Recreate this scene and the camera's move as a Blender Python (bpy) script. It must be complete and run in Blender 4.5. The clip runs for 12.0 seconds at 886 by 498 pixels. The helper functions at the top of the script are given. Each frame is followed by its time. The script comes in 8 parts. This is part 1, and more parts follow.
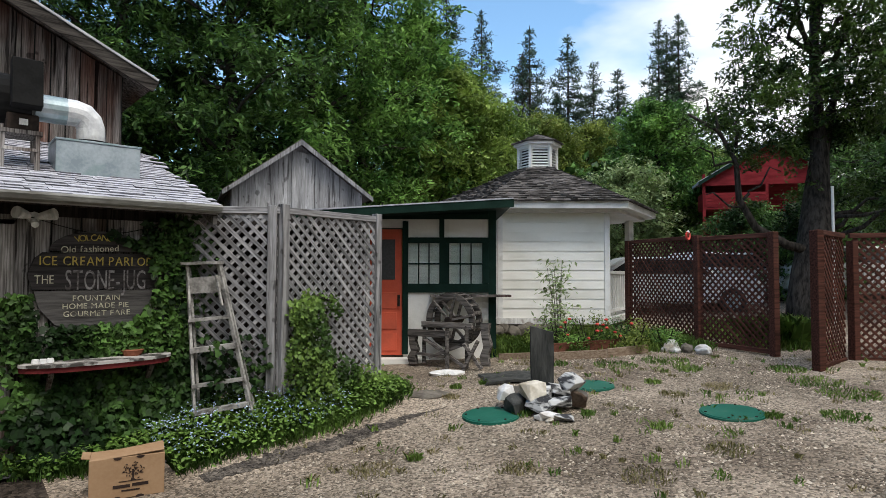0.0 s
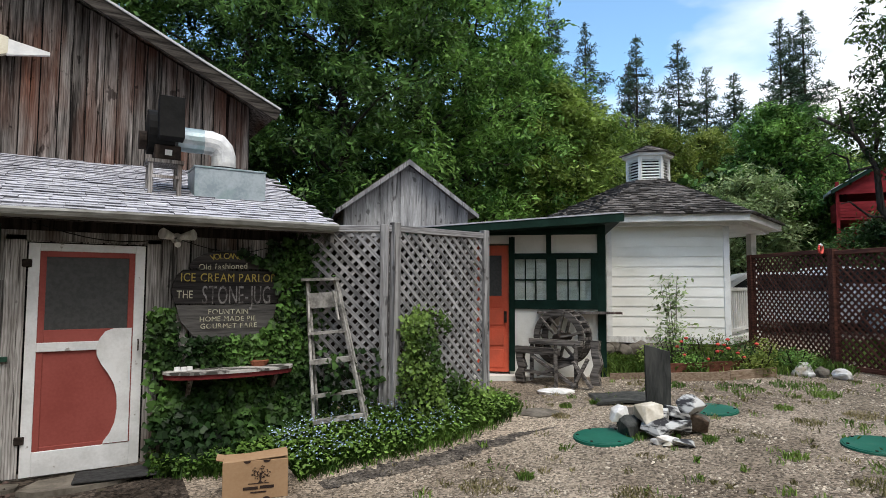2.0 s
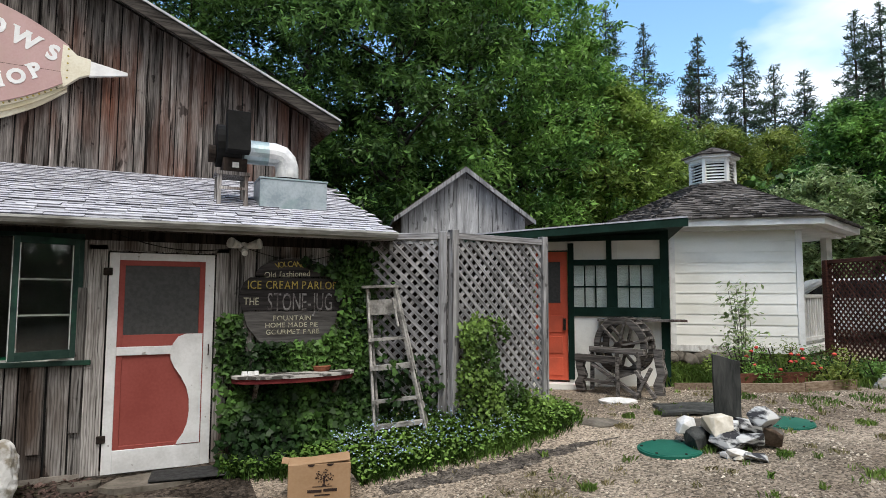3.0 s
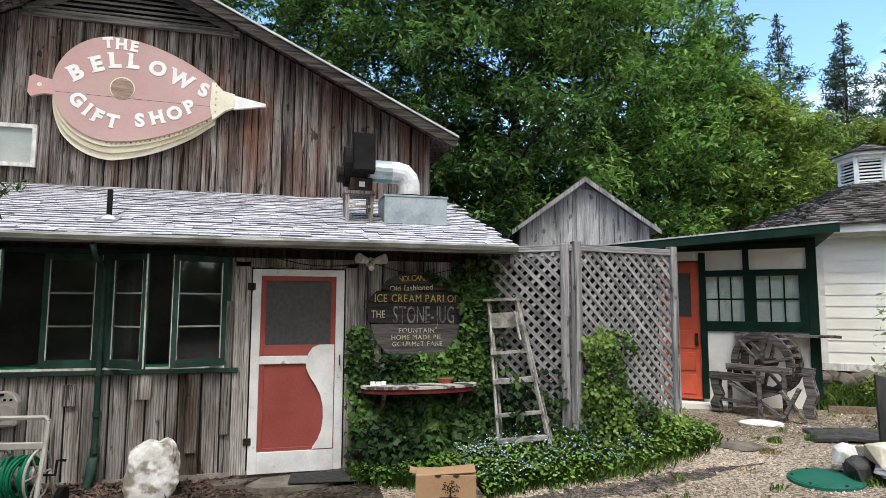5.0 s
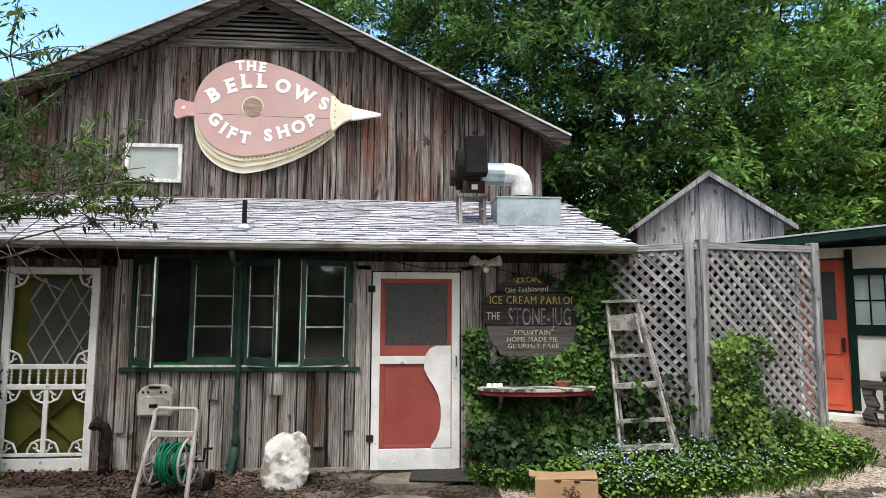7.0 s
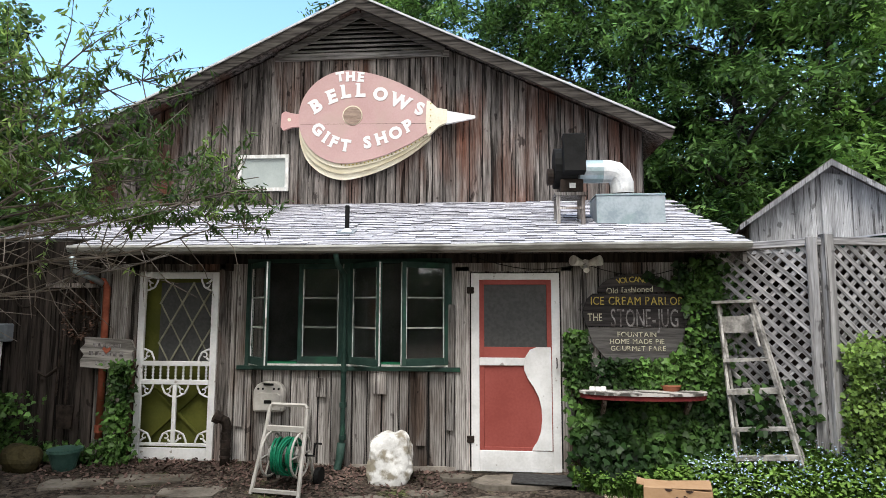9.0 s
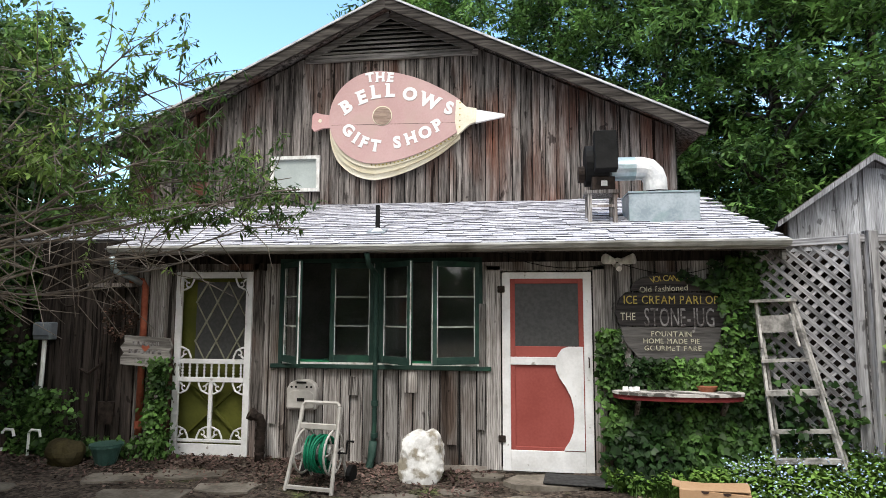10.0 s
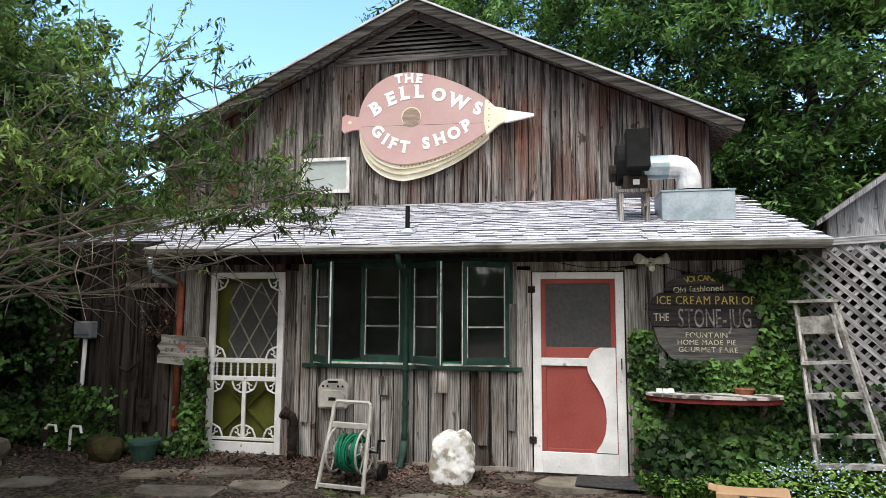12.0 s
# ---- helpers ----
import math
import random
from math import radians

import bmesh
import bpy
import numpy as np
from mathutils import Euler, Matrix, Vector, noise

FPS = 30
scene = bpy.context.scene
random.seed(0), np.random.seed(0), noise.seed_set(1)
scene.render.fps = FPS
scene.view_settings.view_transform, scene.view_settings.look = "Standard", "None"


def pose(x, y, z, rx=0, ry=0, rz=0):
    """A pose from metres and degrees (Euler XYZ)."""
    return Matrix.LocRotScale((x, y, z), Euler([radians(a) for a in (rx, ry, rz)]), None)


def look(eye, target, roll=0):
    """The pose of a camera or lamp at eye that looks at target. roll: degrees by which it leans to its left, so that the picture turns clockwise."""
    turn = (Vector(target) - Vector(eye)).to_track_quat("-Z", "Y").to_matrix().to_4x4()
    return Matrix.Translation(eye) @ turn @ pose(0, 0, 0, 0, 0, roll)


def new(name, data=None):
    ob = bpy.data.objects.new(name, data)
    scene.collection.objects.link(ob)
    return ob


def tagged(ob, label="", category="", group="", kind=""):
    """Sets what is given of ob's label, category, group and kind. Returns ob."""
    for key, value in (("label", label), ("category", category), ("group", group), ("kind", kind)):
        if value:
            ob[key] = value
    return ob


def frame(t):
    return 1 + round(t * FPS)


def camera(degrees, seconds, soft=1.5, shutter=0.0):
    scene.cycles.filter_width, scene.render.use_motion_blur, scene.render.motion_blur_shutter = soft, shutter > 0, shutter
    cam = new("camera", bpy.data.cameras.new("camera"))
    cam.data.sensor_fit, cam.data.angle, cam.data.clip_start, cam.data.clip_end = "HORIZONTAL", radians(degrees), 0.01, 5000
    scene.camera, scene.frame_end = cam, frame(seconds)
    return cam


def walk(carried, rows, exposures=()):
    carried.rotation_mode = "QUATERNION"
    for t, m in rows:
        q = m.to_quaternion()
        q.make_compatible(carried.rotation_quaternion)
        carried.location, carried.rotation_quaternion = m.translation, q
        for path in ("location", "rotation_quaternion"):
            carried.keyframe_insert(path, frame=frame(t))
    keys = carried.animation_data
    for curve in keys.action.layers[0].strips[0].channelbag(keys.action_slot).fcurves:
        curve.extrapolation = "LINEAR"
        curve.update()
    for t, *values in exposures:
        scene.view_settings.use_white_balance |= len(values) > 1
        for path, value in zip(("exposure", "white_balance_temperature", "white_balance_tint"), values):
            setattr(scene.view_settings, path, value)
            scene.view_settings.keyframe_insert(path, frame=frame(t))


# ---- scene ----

# ---- the camera: a slow turn to the left on the spot ----
EYE = Vector((0.0, -6.4, 1.75))
TURN = [
    (0.0, 0.000, -6.400, 1.750, -41.00, 2.16, -0.12),
    (0.5, -0.015, -6.397, 1.751, -38.68, 2.58, -0.19),
    (1.0, -0.030, -6.395, 1.752, -36.23, 2.97, -0.22),
    (1.5, -0.044, -6.393, 1.753, -33.67, 3.34, -0.24),
    (2.0, -0.058, -6.391, 1.753, -31.16, 3.65, -0.23),
    (2.5, -0.072, -6.389, 1.754, -28.56, 3.92, -0.24),
    (3.0, -0.085, -6.387, 1.754, -25.82, 4.29, -0.21),
    (5.0, -0.133, -6.380, 1.753, -14.71, 5.50, -0.20),
    (5.5, -0.144, -6.379, 1.752, -12.02, 5.58, -0.12),
    (6.0, -0.155, -6.377, 1.752, -9.35, 5.68, -0.20),
    (6.5, -0.165, -6.376, 1.751, -6.76, 5.72, -0.18),
    (7.0, -0.175, -6.375, 1.749, -4.17, 5.67, -0.21),
    (9.0, -0.209, -6.372, 1.743, 4.90, 5.81, -0.14),
    (9.5, -0.217, -6.371, 1.741, 6.47, 5.74, -0.19),
    (10.0, -0.224, -6.371, 1.739, 7.68, 5.75, -0.16),
    (10.5, -0.231, -6.371, 1.736, 8.57, 5.81, -0.19),
    (11.0, -0.237, -6.371, 1.733, 9.31, 5.85, -0.23),
    (11.5, -0.243, -6.371, 1.731, 9.91, 5.86, -0.29),
    (12.0, -0.249, -6.371, 1.728, 10.32, 5.86, -0.27),
]
cam = camera(73.0, 12.0, 0.65)
walk(cam, [(t, pose(x, y, z, 90 + p, r, a)) for t, x, y, z, a, p, r in TURN],
     [(0.0, 0.48), (2.0, 0.60), (3.0, 0.70), (5.0, 0.94), (7.0, 1.12), (9.0, 1.2), (12.0, 1.2)])

# ---- sky, sun, exposure ----
SUN_EL, SUN_AZ = radians(62), radians(200)
world = bpy.data.worlds.new("sky")
scene.world = world
world.use_nodes = True
wn = world.node_tree
wn.nodes.clear()
sky = wn.nodes.new("ShaderNodeTexSky")
sky.sky_type, sky.sun_disc = "NISHITA", False
sky.sun_elevation, sky.sun_rotation = SUN_EL, SUN_AZ
sky.air_density, sky.dust_density, sky.ozone_density = 1.0, 0.5, 1.0
coord = wn.nodes.new("ShaderNodeTexCoord")
squash = wn.nodes.new("ShaderNodeMapping")
squash.inputs["Scale"].default_value = (1.0, 1.0, 2.4)
squash.inputs["Location"].default_value = (0.9, 0.35, 0.1)
wn.links.new(coord.outputs["Generated"], squash.inputs["Vector"])
cloud = wn.nodes.new("ShaderNodeTexNoise")
cloud.inputs["Scale"].default_value, cloud.inputs["Detail"].default_value = 1.6, 6
cloud.inputs["Roughness"].default_value = 0.5
wn.links.new(squash.outputs["Vector"], cloud.inputs["Vector"])
ramp = wn.nodes.new("ShaderNodeValToRGB")
ramp.color_ramp.elements[0].position, ramp.color_ramp.elements[1].position = 0.42, 0.60
# the overcast thickens towards the south-east
side = wn.nodes.new("ShaderNodeVectorMath")
side.operation = "DOT_PRODUCT"
side.inputs[1].default_value = (math.sin(radians(140)) * 0.32, math.cos(radians(140)) * 0.32, 0.02)
wn.links.new(coord.outputs["Generated"], side.inputs[0])
heap = wn.nodes.new("ShaderNodeMath")
heap.operation = "ADD"
wn.links.new(cloud.outputs["Fac"], heap.inputs[0])
wn.links.new(side.outputs["Value"], heap.inputs[1])
wn.links.new(heap.outputs["Value"], ramp.inputs["Fac"])
mix = wn.nodes.new("ShaderNodeMixRGB")
mix.inputs["Color2"].default_value = (7.6, 7.6, 7.6, 1)
wn.links.new(ramp.outputs["Color"], mix.inputs["Fac"])
tint = wn.nodes.new("ShaderNodeMixRGB")
tint.blend_type = "MULTIPLY"
tint.inputs["Fac"].default_value = 1.0
tint.inputs["Color2"].default_value = (1.18, 1.42, 1.44, 1)
wn.links.new(sky.outputs["Color"], tint.inputs["Color1"])
wn.links.new(tint.outputs["Color"], mix.inputs["Color1"])
back = wn.nodes.new("ShaderNodeBackground")
back.inputs["Strength"].default_value = 0.13
wn.links.new(mix.outputs["Color"], back.inputs["Color"])
wout = wn.nodes.new("ShaderNodeOutputWorld")
wn.links.new(back.outputs["Background"], wout.inputs["Surface"])

sun = new("sun", bpy.data.lights.new("sun", "SUN"))
sun.data.energy, sun.data.angle, sun.data.color = 1.7, radians(20), (1.0, 0.95, 0.87)
sun.matrix_world = look((0, 0, 0), (-math.sin(SUN_AZ) * math.cos(SUN_EL), -math.cos(SUN_AZ) * math.cos(SUN_EL), -math.sin(SUN_EL)))

# ---- materials ----


def mat(name, dark, light, scale=6.0, stretch=(1, 1, 1), rough=0.8, bump=0.3, metal=0.0, each=0.25, fine=40.0,
        low=0.35, high=0.65, spec=0.1, stain=None, stain_scale=1.2, stain_low=0.5, stain_high=0.7, translucent=0.0, detail=5, crack=0.0, figure=0.0, spread=None):
    """A procedural surface: two tones mixed by a coarse noise, a fine grain, a stain of a third tone, a change from piece to piece."""
    m = bpy.data.materials.new(name)
    m.use_nodes = True
    nt = m.node_tree
    b = nt.nodes["Principled BSDF"]
    link = nt.links.new
    tc = nt.nodes.new("ShaderNodeTexCoord")
    info = nt.nodes.new("ShaderNodeObjectInfo")
    shift = nt.nodes.new("ShaderNodeVectorMath")
    shift.operation = "MULTIPLY_ADD"
    shift.inputs[1].default_value = (13.0, 17.0, 29.0)
    link(info.outputs["Random"], shift.inputs[0])
    link(tc.outputs["Object"], shift.inputs[2])
    mp = nt.nodes.new("ShaderNodeMapping")
    mp.inputs["Scale"].default_value = stretch
    link(shift.outputs["Vector"], mp.inputs["Vector"])
    n1 = nt.nodes.new("ShaderNodeTexNoise")
    n1.inputs["Scale"].default_value, n1.inputs["Detail"].default_value = scale, detail
    link(mp.outputs["Vector"], n1.inputs["Vector"])
    n2 = nt.nodes.new("ShaderNodeTexNoise")
    n2.inputs["Scale"].default_value, n2.inputs["Detail"].default_value = fine, 3
    link(mp.outputs["Vector"], n2.inputs["Vector"])
    add = nt.nodes.new("ShaderNodeMath")
    add.operation = "MULTIPLY_ADD"
    add.inputs[1].default_value = 0.35
    link(n2.outputs["Fac"], add.inputs[0])
    link(n1.outputs["Fac"], add.inputs[2])
    rng = nt.nodes.new("ShaderNodeMapRange")
    rng.inputs["From Min"].default_value, rng.inputs["From Max"].default_value = low + 0.17, high + 0.17
    link(add.outputs["Value"], rng.inputs["Value"])
    mx = nt.nodes.new("ShaderNodeMixRGB")
    mx.inputs["Color1"].default_value, mx.inputs["Color2"].default_value = (*dark, 1), (*light, 1)
    link(rng.outputs["Result"], mx.inputs["Fac"])
    last = mx.outputs["Color"]
    if stain:
        n3 = nt.nodes.new("ShaderNodeTexNoise")
        n3.inputs["Scale"].default_value, n3.inputs["Detail"].default_value = stain_scale, 5
        if spread:
            # a stain that runs on from board to board
            at = nt.nodes.new("ShaderNodeNewGeometry")
            ms3 = nt.nodes.new("ShaderNodeMapping")
            ms3.inputs["Scale"].default_value = spread
            link(at.outputs["Position"], ms3.inputs["Vector"])
            link(ms3.outputs["Vector"], n3.inputs["Vector"])
        else:
            link(shift.outputs["Vector"], n3.inputs["Vector"])
        r3 = nt.nodes.new("ShaderNodeMapRange")
        r3.inputs["From Min"].default_value, r3.inputs["From Max"].default_value = stain_low, stain_high
        link(n3.outputs["Fac"], r3.inputs["Value"])
        m3 = nt.nodes.new("ShaderNodeMixRGB")
        m3.inputs["Color2"].default_value = (*stain, 1)
        link(r3.outputs["Result"], m3.inputs["Fac"])
        link(last, m3.inputs["Color1"])
        last = m3.outputs["Color"]
    if crack:
        for sc, lo, hi, tone in (((30, 30, 0.9), 0.60, 0.63, (0.18, 0.17, 0.17)), ((9, 9, 5.0), 0.66, 0.70, (0.35, 0.34, 0.34)), ((20, 20, 3.0), 0.58, 0.70, (1.45, 1.45, 1.47))):
            mc = nt.nodes.new("ShaderNodeMapping")
            mc.inputs["Scale"].default_value = sc
            link(shift.outputs["Vector"], mc.inputs["Vector"])
            nc = nt.nodes.new("ShaderNodeTexNoise")
            nc.inputs["Scale"].default_value, nc.inputs["Detail"].default_value = 1.0, 3
            link(mc.outputs["Vector"], nc.inputs["Vector"])
            rc = nt.nodes.new("ShaderNodeMapRange")
            rc.inputs["From Min"].default_value, rc.inputs["From Max"].default_value, rc.inputs["To Max"].default_value = lo, hi, crack
            link(nc.outputs["Fac"], rc.inputs["Value"])
            xc = nt.nodes.new("ShaderNodeMixRGB")
            xc.blend_type = "MULTIPLY"
            xc.inputs["Color2"].default_value = (*tone, 1)
            link(rc.outputs["Result"], xc.inputs["Fac"])
            link(last, xc.inputs["Color1"])
            last = xc.outputs["Color"]
    if figure:
        # growth rings cut lengthwise: bent dark bands that run up the board
        mf = nt.nodes.new("ShaderNodeMapping")
        mf.inputs["Scale"].default_value = (1.0, 1.0, 0.13)
        link(shift.outputs["Vector"], mf.inputs["Vector"])
        wv = nt.nodes.new("ShaderNodeTexWave")
        wv.wave_type, wv.bands_direction = "BANDS", "X"
        for key, val in (("Scale", 13.0), ("Distortion", 7.0), ("Detail", 2.5), ("Detail Scale", 1.6), ("Detail Roughness", 0.6)):
            wv.inputs[key].default_value = val
        link(mf.outputs["Vector"], wv.inputs["Vector"])
        rf = nt.nodes.new("ShaderNodeMapRange")
        rf.inputs["From Min"].default_value, rf.inputs["From Max"].default_value, rf.inputs["To Min"].default_value, rf.inputs["To Max"].default_value = 0.10, 0.62, figure, 0.0
        link(wv.outputs["Fac"], rf.inputs["Value"])
        xf = nt.nodes.new("ShaderNodeMixRGB")
        xf.blend_type = "MULTIPLY"
        xf.inputs["Color2"].default_value = (0.22, 0.20, 0.19, 1)
        link(rf.outputs["Result"], xf.inputs["Fac"])
        link(last, xf.inputs["Color1"])
        last = xf.outputs["Color"]
    if each:
        geo = nt.nodes.new("ShaderNodeNewGeometry")
        sm = nt.nodes.new("ShaderNodeMath")
        sm.operation = "ADD"
        link(info.outputs["Random"], sm.inputs[0])
        link(geo.outputs["Random Per Island"], sm.inputs[1])
        fr = nt.nodes.new("ShaderNodeMath")
        fr.operation = "FRACT"
        link(sm.outputs["Value"], fr.inputs[0])
        vr = nt.nodes.new("ShaderNodeMapRange")
        vr.inputs["To Min"].default_value, vr.inputs["To Max"].default_value = 1 - each, 1 + each
        link(fr.outputs["Value"], vr.inputs["Value"])
        hs = nt.nodes.new("ShaderNodeHueSaturation")
        link(vr.outputs["Result"], hs.inputs["Value"])
        link(last, hs.inputs["Color"])
        last = hs.outputs["Color"]
    link(last, b.inputs["Base Color"])
    b.inputs["Roughness"].default_value, b.inputs["Metallic"].default_value = rough, metal
    b.inputs["Specular IOR Level"].default_value = spec
    if bump:
        bp = nt.nodes.new("ShaderNodeBump")
        bp.inputs["Strength"].default_value, bp.inputs["Distance"].default_value = bump, 0.01
        link(add.outputs["Value"], bp.inputs["Height"])
        link(bp.outputs["Normal"], b.inputs["Normal"])
    if translucent:
        tr = nt.nodes.new("ShaderNodeBsdfTranslucent")
        link(last, tr.inputs["Color"])
        ms = nt.nodes.new("ShaderNodeMixShader")
        ms.inputs["Fac"].default_value = translucent
        out = nt.nodes["Material Output"]
        link(b.outputs["BSDF"], ms.inputs[1])
        link(tr.outputs["BSDF"], ms.inputs[2])
        link(ms.outputs["Shader"], out.inputs["Surface"])
    return m


UP = (12, 12, 0.7)      # grain that runs up the board
ALONG = (0.8, 14, 14)   # grain that runs along x
GREY_BOARD = mat("weathered_grey_boards", (0.16, 0.146, 0.137), (0.46, 0.44, 0.425), 0.9, UP, 0.9, 0.9, each=0.45, fine=9, low=0.32, high=0.72, crack=0.9, figure=0.5,
                 stain=(0.105, 0.078, 0.064), stain_scale=1.0, stain_low=0.50, stain_high=0.66, spread=(2.6, 1.0, 0.8))
BROWN_BOARD = mat("weathered_brown_boards", (0.032, 0.028, 0.026), (0.27, 0.243, 0.228), 1.5, UP, 0.9, 1.0, each=0.27, fine=10, low=0.34, high=0.70, crack=1.0, figure=0.4,
                  stain=(0.12, 0.052, 0.034), stain_scale=1.0, stain_low=0.49, stain_high=0.72, spread=(2.2, 1.0, 0.55))
GREY_TRIM = mat("weathered_trim", (0.08, 0.075, 0.07), (0.28, 0.265, 0.25), 2.5, ALONG, 0.9, 0.5, fine=9)
LATTICE = mat("weathered_lattice", (0.11, 0.108, 0.112), (0.36, 0.355, 0.365), 3, ALONG, 0.9, 0.3, each=0.3, fine=10)
SHED_BOARD = mat("silver_grey_boards", (0.17, 0.17, 0.175), (0.36, 0.36, 0.365), 0.5, UP, 0.9, 0.4, each=0.2, fine=8, crack=0.8, figure=0.3)
LATTICE_POST = mat("weathered_post", (0.10, 0.098, 0.10), (0.32, 0.315, 0.32), 1.5, UP, 0.9, 0.5, each=0.2, fine=8, crack=0.8)
RAKE_BOARD = mat("grey_brown_bargeboard", (0.014, 0.012, 0.011), (0.085, 0.076, 0.068), 2.0, ALONG, 0.9, 0.6, each=0.1, fine=9)
# dark wood, with the shade of tree, eave and passage put into its colour
DARK_BOARD = mat("dark_shaded_boards", (0.012, 0.010, 0.009), (0.052, 0.042, 0.037), 1.3, UP, 0.9, 0.8, each=0.4, fine=9, crack=0.9)
SHINGLE = mat("asphalt_shingles", (0.35, 0.35, 0.39), (0.55, 0.55, 0.60), 5, (1, 1, 1), 0.85, 0.5, each=0.12, fine=60,
              stain=(0.33, 0.33, 0.35), stain_scale=0.6)
SHINGLE_EDGE = mat("cut_asphalt_edge", (0.10, 0.10, 0.115), (0.28, 0.28, 0.31), 5, each=0.6, bump=0)
WOOD_SHAKE = mat("grey_wood_shakes", (0.05, 0.045, 0.042), (0.155, 0.14, 0.132), 3, (1, 1, 1), 0.9, 0.5, each=0.4, fine=20)
DARK = mat("dark_core", (0.012, 0.012, 0.012), (0.02, 0.02, 0.02), each=0, bump=0)
INSIDE = mat("dim_room_paint", (0.16, 0.165, 0.155), (0.27, 0.275, 0.26), 2, each=0, bump=0)
WHITE = mat("white_paint", (0.66, 0.66, 0.64), (0.80, 0.80, 0.78), 3, (1, 1, 1), 0.55, 0.1, each=0.03, stain=(0.42, 0.4, 0.37), stain_scale=2.4, stain_low=0.62, stain_high=0.8)
WORN_WHITE = mat("worn_white_paint", (0.5, 0.49, 0.47), (0.74, 0.74, 0.72), 6, (3, 3, 1), 0.65, 0.3, each=0.05, stain=(0.3, 0.27, 0.24), stain_scale=5, stain_low=0.6, stain_high=0.66)
SIDING = mat("white_siding", (0.80, 0.79, 0.74), (0.88, 0.87, 0.82), 1.4, (0.6, 3, 3), 0.6, 0.1, each=0.04, stain=(0.71, 0.70, 0.64), stain_scale=1.1)
PLASTER = mat("cream_plaster", (0.74, 0.73, 0.69), (0.84, 0.83, 0.79), 1.5, (1, 1, 1), 0.85, 0.25, each=0, stain=(0.48, 0.47, 0.42), stain_scale=1.2, stain_low=0.55, stain_high=0.8)
GREEN = mat("dark_green_paint", (0.005, 0.017, 0.012), (0.010, 0.030, 0.022), 4, (1, 1, 1), 0.7, 0.2, each=0.1)
CASEMENT = mat("window_green_paint", (0.014, 0.034, 0.028), (0.030, 0.058, 0.048), 4, (1, 1, 1), 0.55, 0.2, each=0.15, stain=(0.025, 0.075, 0.05), stain_scale=3, stain_low=0.6, stain_high=0.7)
ORANGE = mat("orange_red_paint", (0.58, 0.10, 0.055), (0.70, 0.14, 0.08), 2, (1, 1, 1), 0.5, 0.15, each=0.03, stain=(0.42, 0.09, 0.055), stain_scale=2)
BRICK_RED = mat("dusty_red_paint", (0.25, 0.06, 0.05), (0.32, 0.085, 0.072), 2, (1, 1, 1), 0.6, 0.1, each=0.03)
REDWOOD = mat("red_brown_stain", (0.045, 0.019, 0.014), (0.125, 0.05, 0.036), 3, ALONG, 0.75, 0.3, each=0.25, fine=10)
BARN_RED = mat("barn_red_siding", (0.17, 0.016, 0.02), (0.26, 0.028, 0.034), 2, (1, 1, 3), 0.7, 0.3, each=0.1)
GLASS = bpy.data.materials.new("window_glass")
GLASS.use_nodes = True
GLASS.node_tree.nodes["Principled BSDF"].inputs["Base Color"].default_value = (0.9, 0.95, 0.93, 1)
GLASS.node_tree.nodes["Principled BSDF"].inputs["Roughness"].default_value = 0.03
GLASS.node_tree.nodes["Principled BSDF"].inputs["Transmission Weight"].default_value = 1.0
GLASS.node_tree.nodes["Principled BSDF"].inputs["IOR"].default_value = 1.45
SCREEN = mat("fly_screen", (0.04, 0.042, 0.042), (0.06, 0.06, 0.06), 30, (1, 1, 1), 0.6, 0.1, each=0, spec=0.4)
GALV = mat("galvanised_steel", (0.30, 0.36, 0.40), (0.46, 0.52, 0.56), 5, (1, 1, 1), 0.45, 0.1, metal=0.7, each=0.05, stain=(0.26, 0.36, 0.36), stain_scale=4)
FOIL = mat("foil_tape", (0.6, 0.61, 0.63), (0.78, 0.79, 0.8), 12, (1, 1, 1), 0.45, 0.6, metal=0.35, each=0.05)
IRON = mat("rusty_iron", (0.02, 0.016, 0.014), (0.05, 0.038, 0.032), 12, (1, 1, 1), 0.8, 0.4, metal=0.3, each=0.1)
BLACK = mat("black_paint", (0.006, 0.006, 0.006), (0.013, 0.013, 0.013), 6, (1, 1, 1), 0.75, 0.2, each=0.05)
GRAVEL = mat("gravel_ground", (0.14, 0.111, 0.084), (0.32, 0.263, 0.205), 0.9, (1, 1, 1), 0.95, 0.4, each=0, fine=30, stain=(0.15, 0.125, 0.095), stain_scale=0.6, stain_low=0.5, stain_high=0.7)


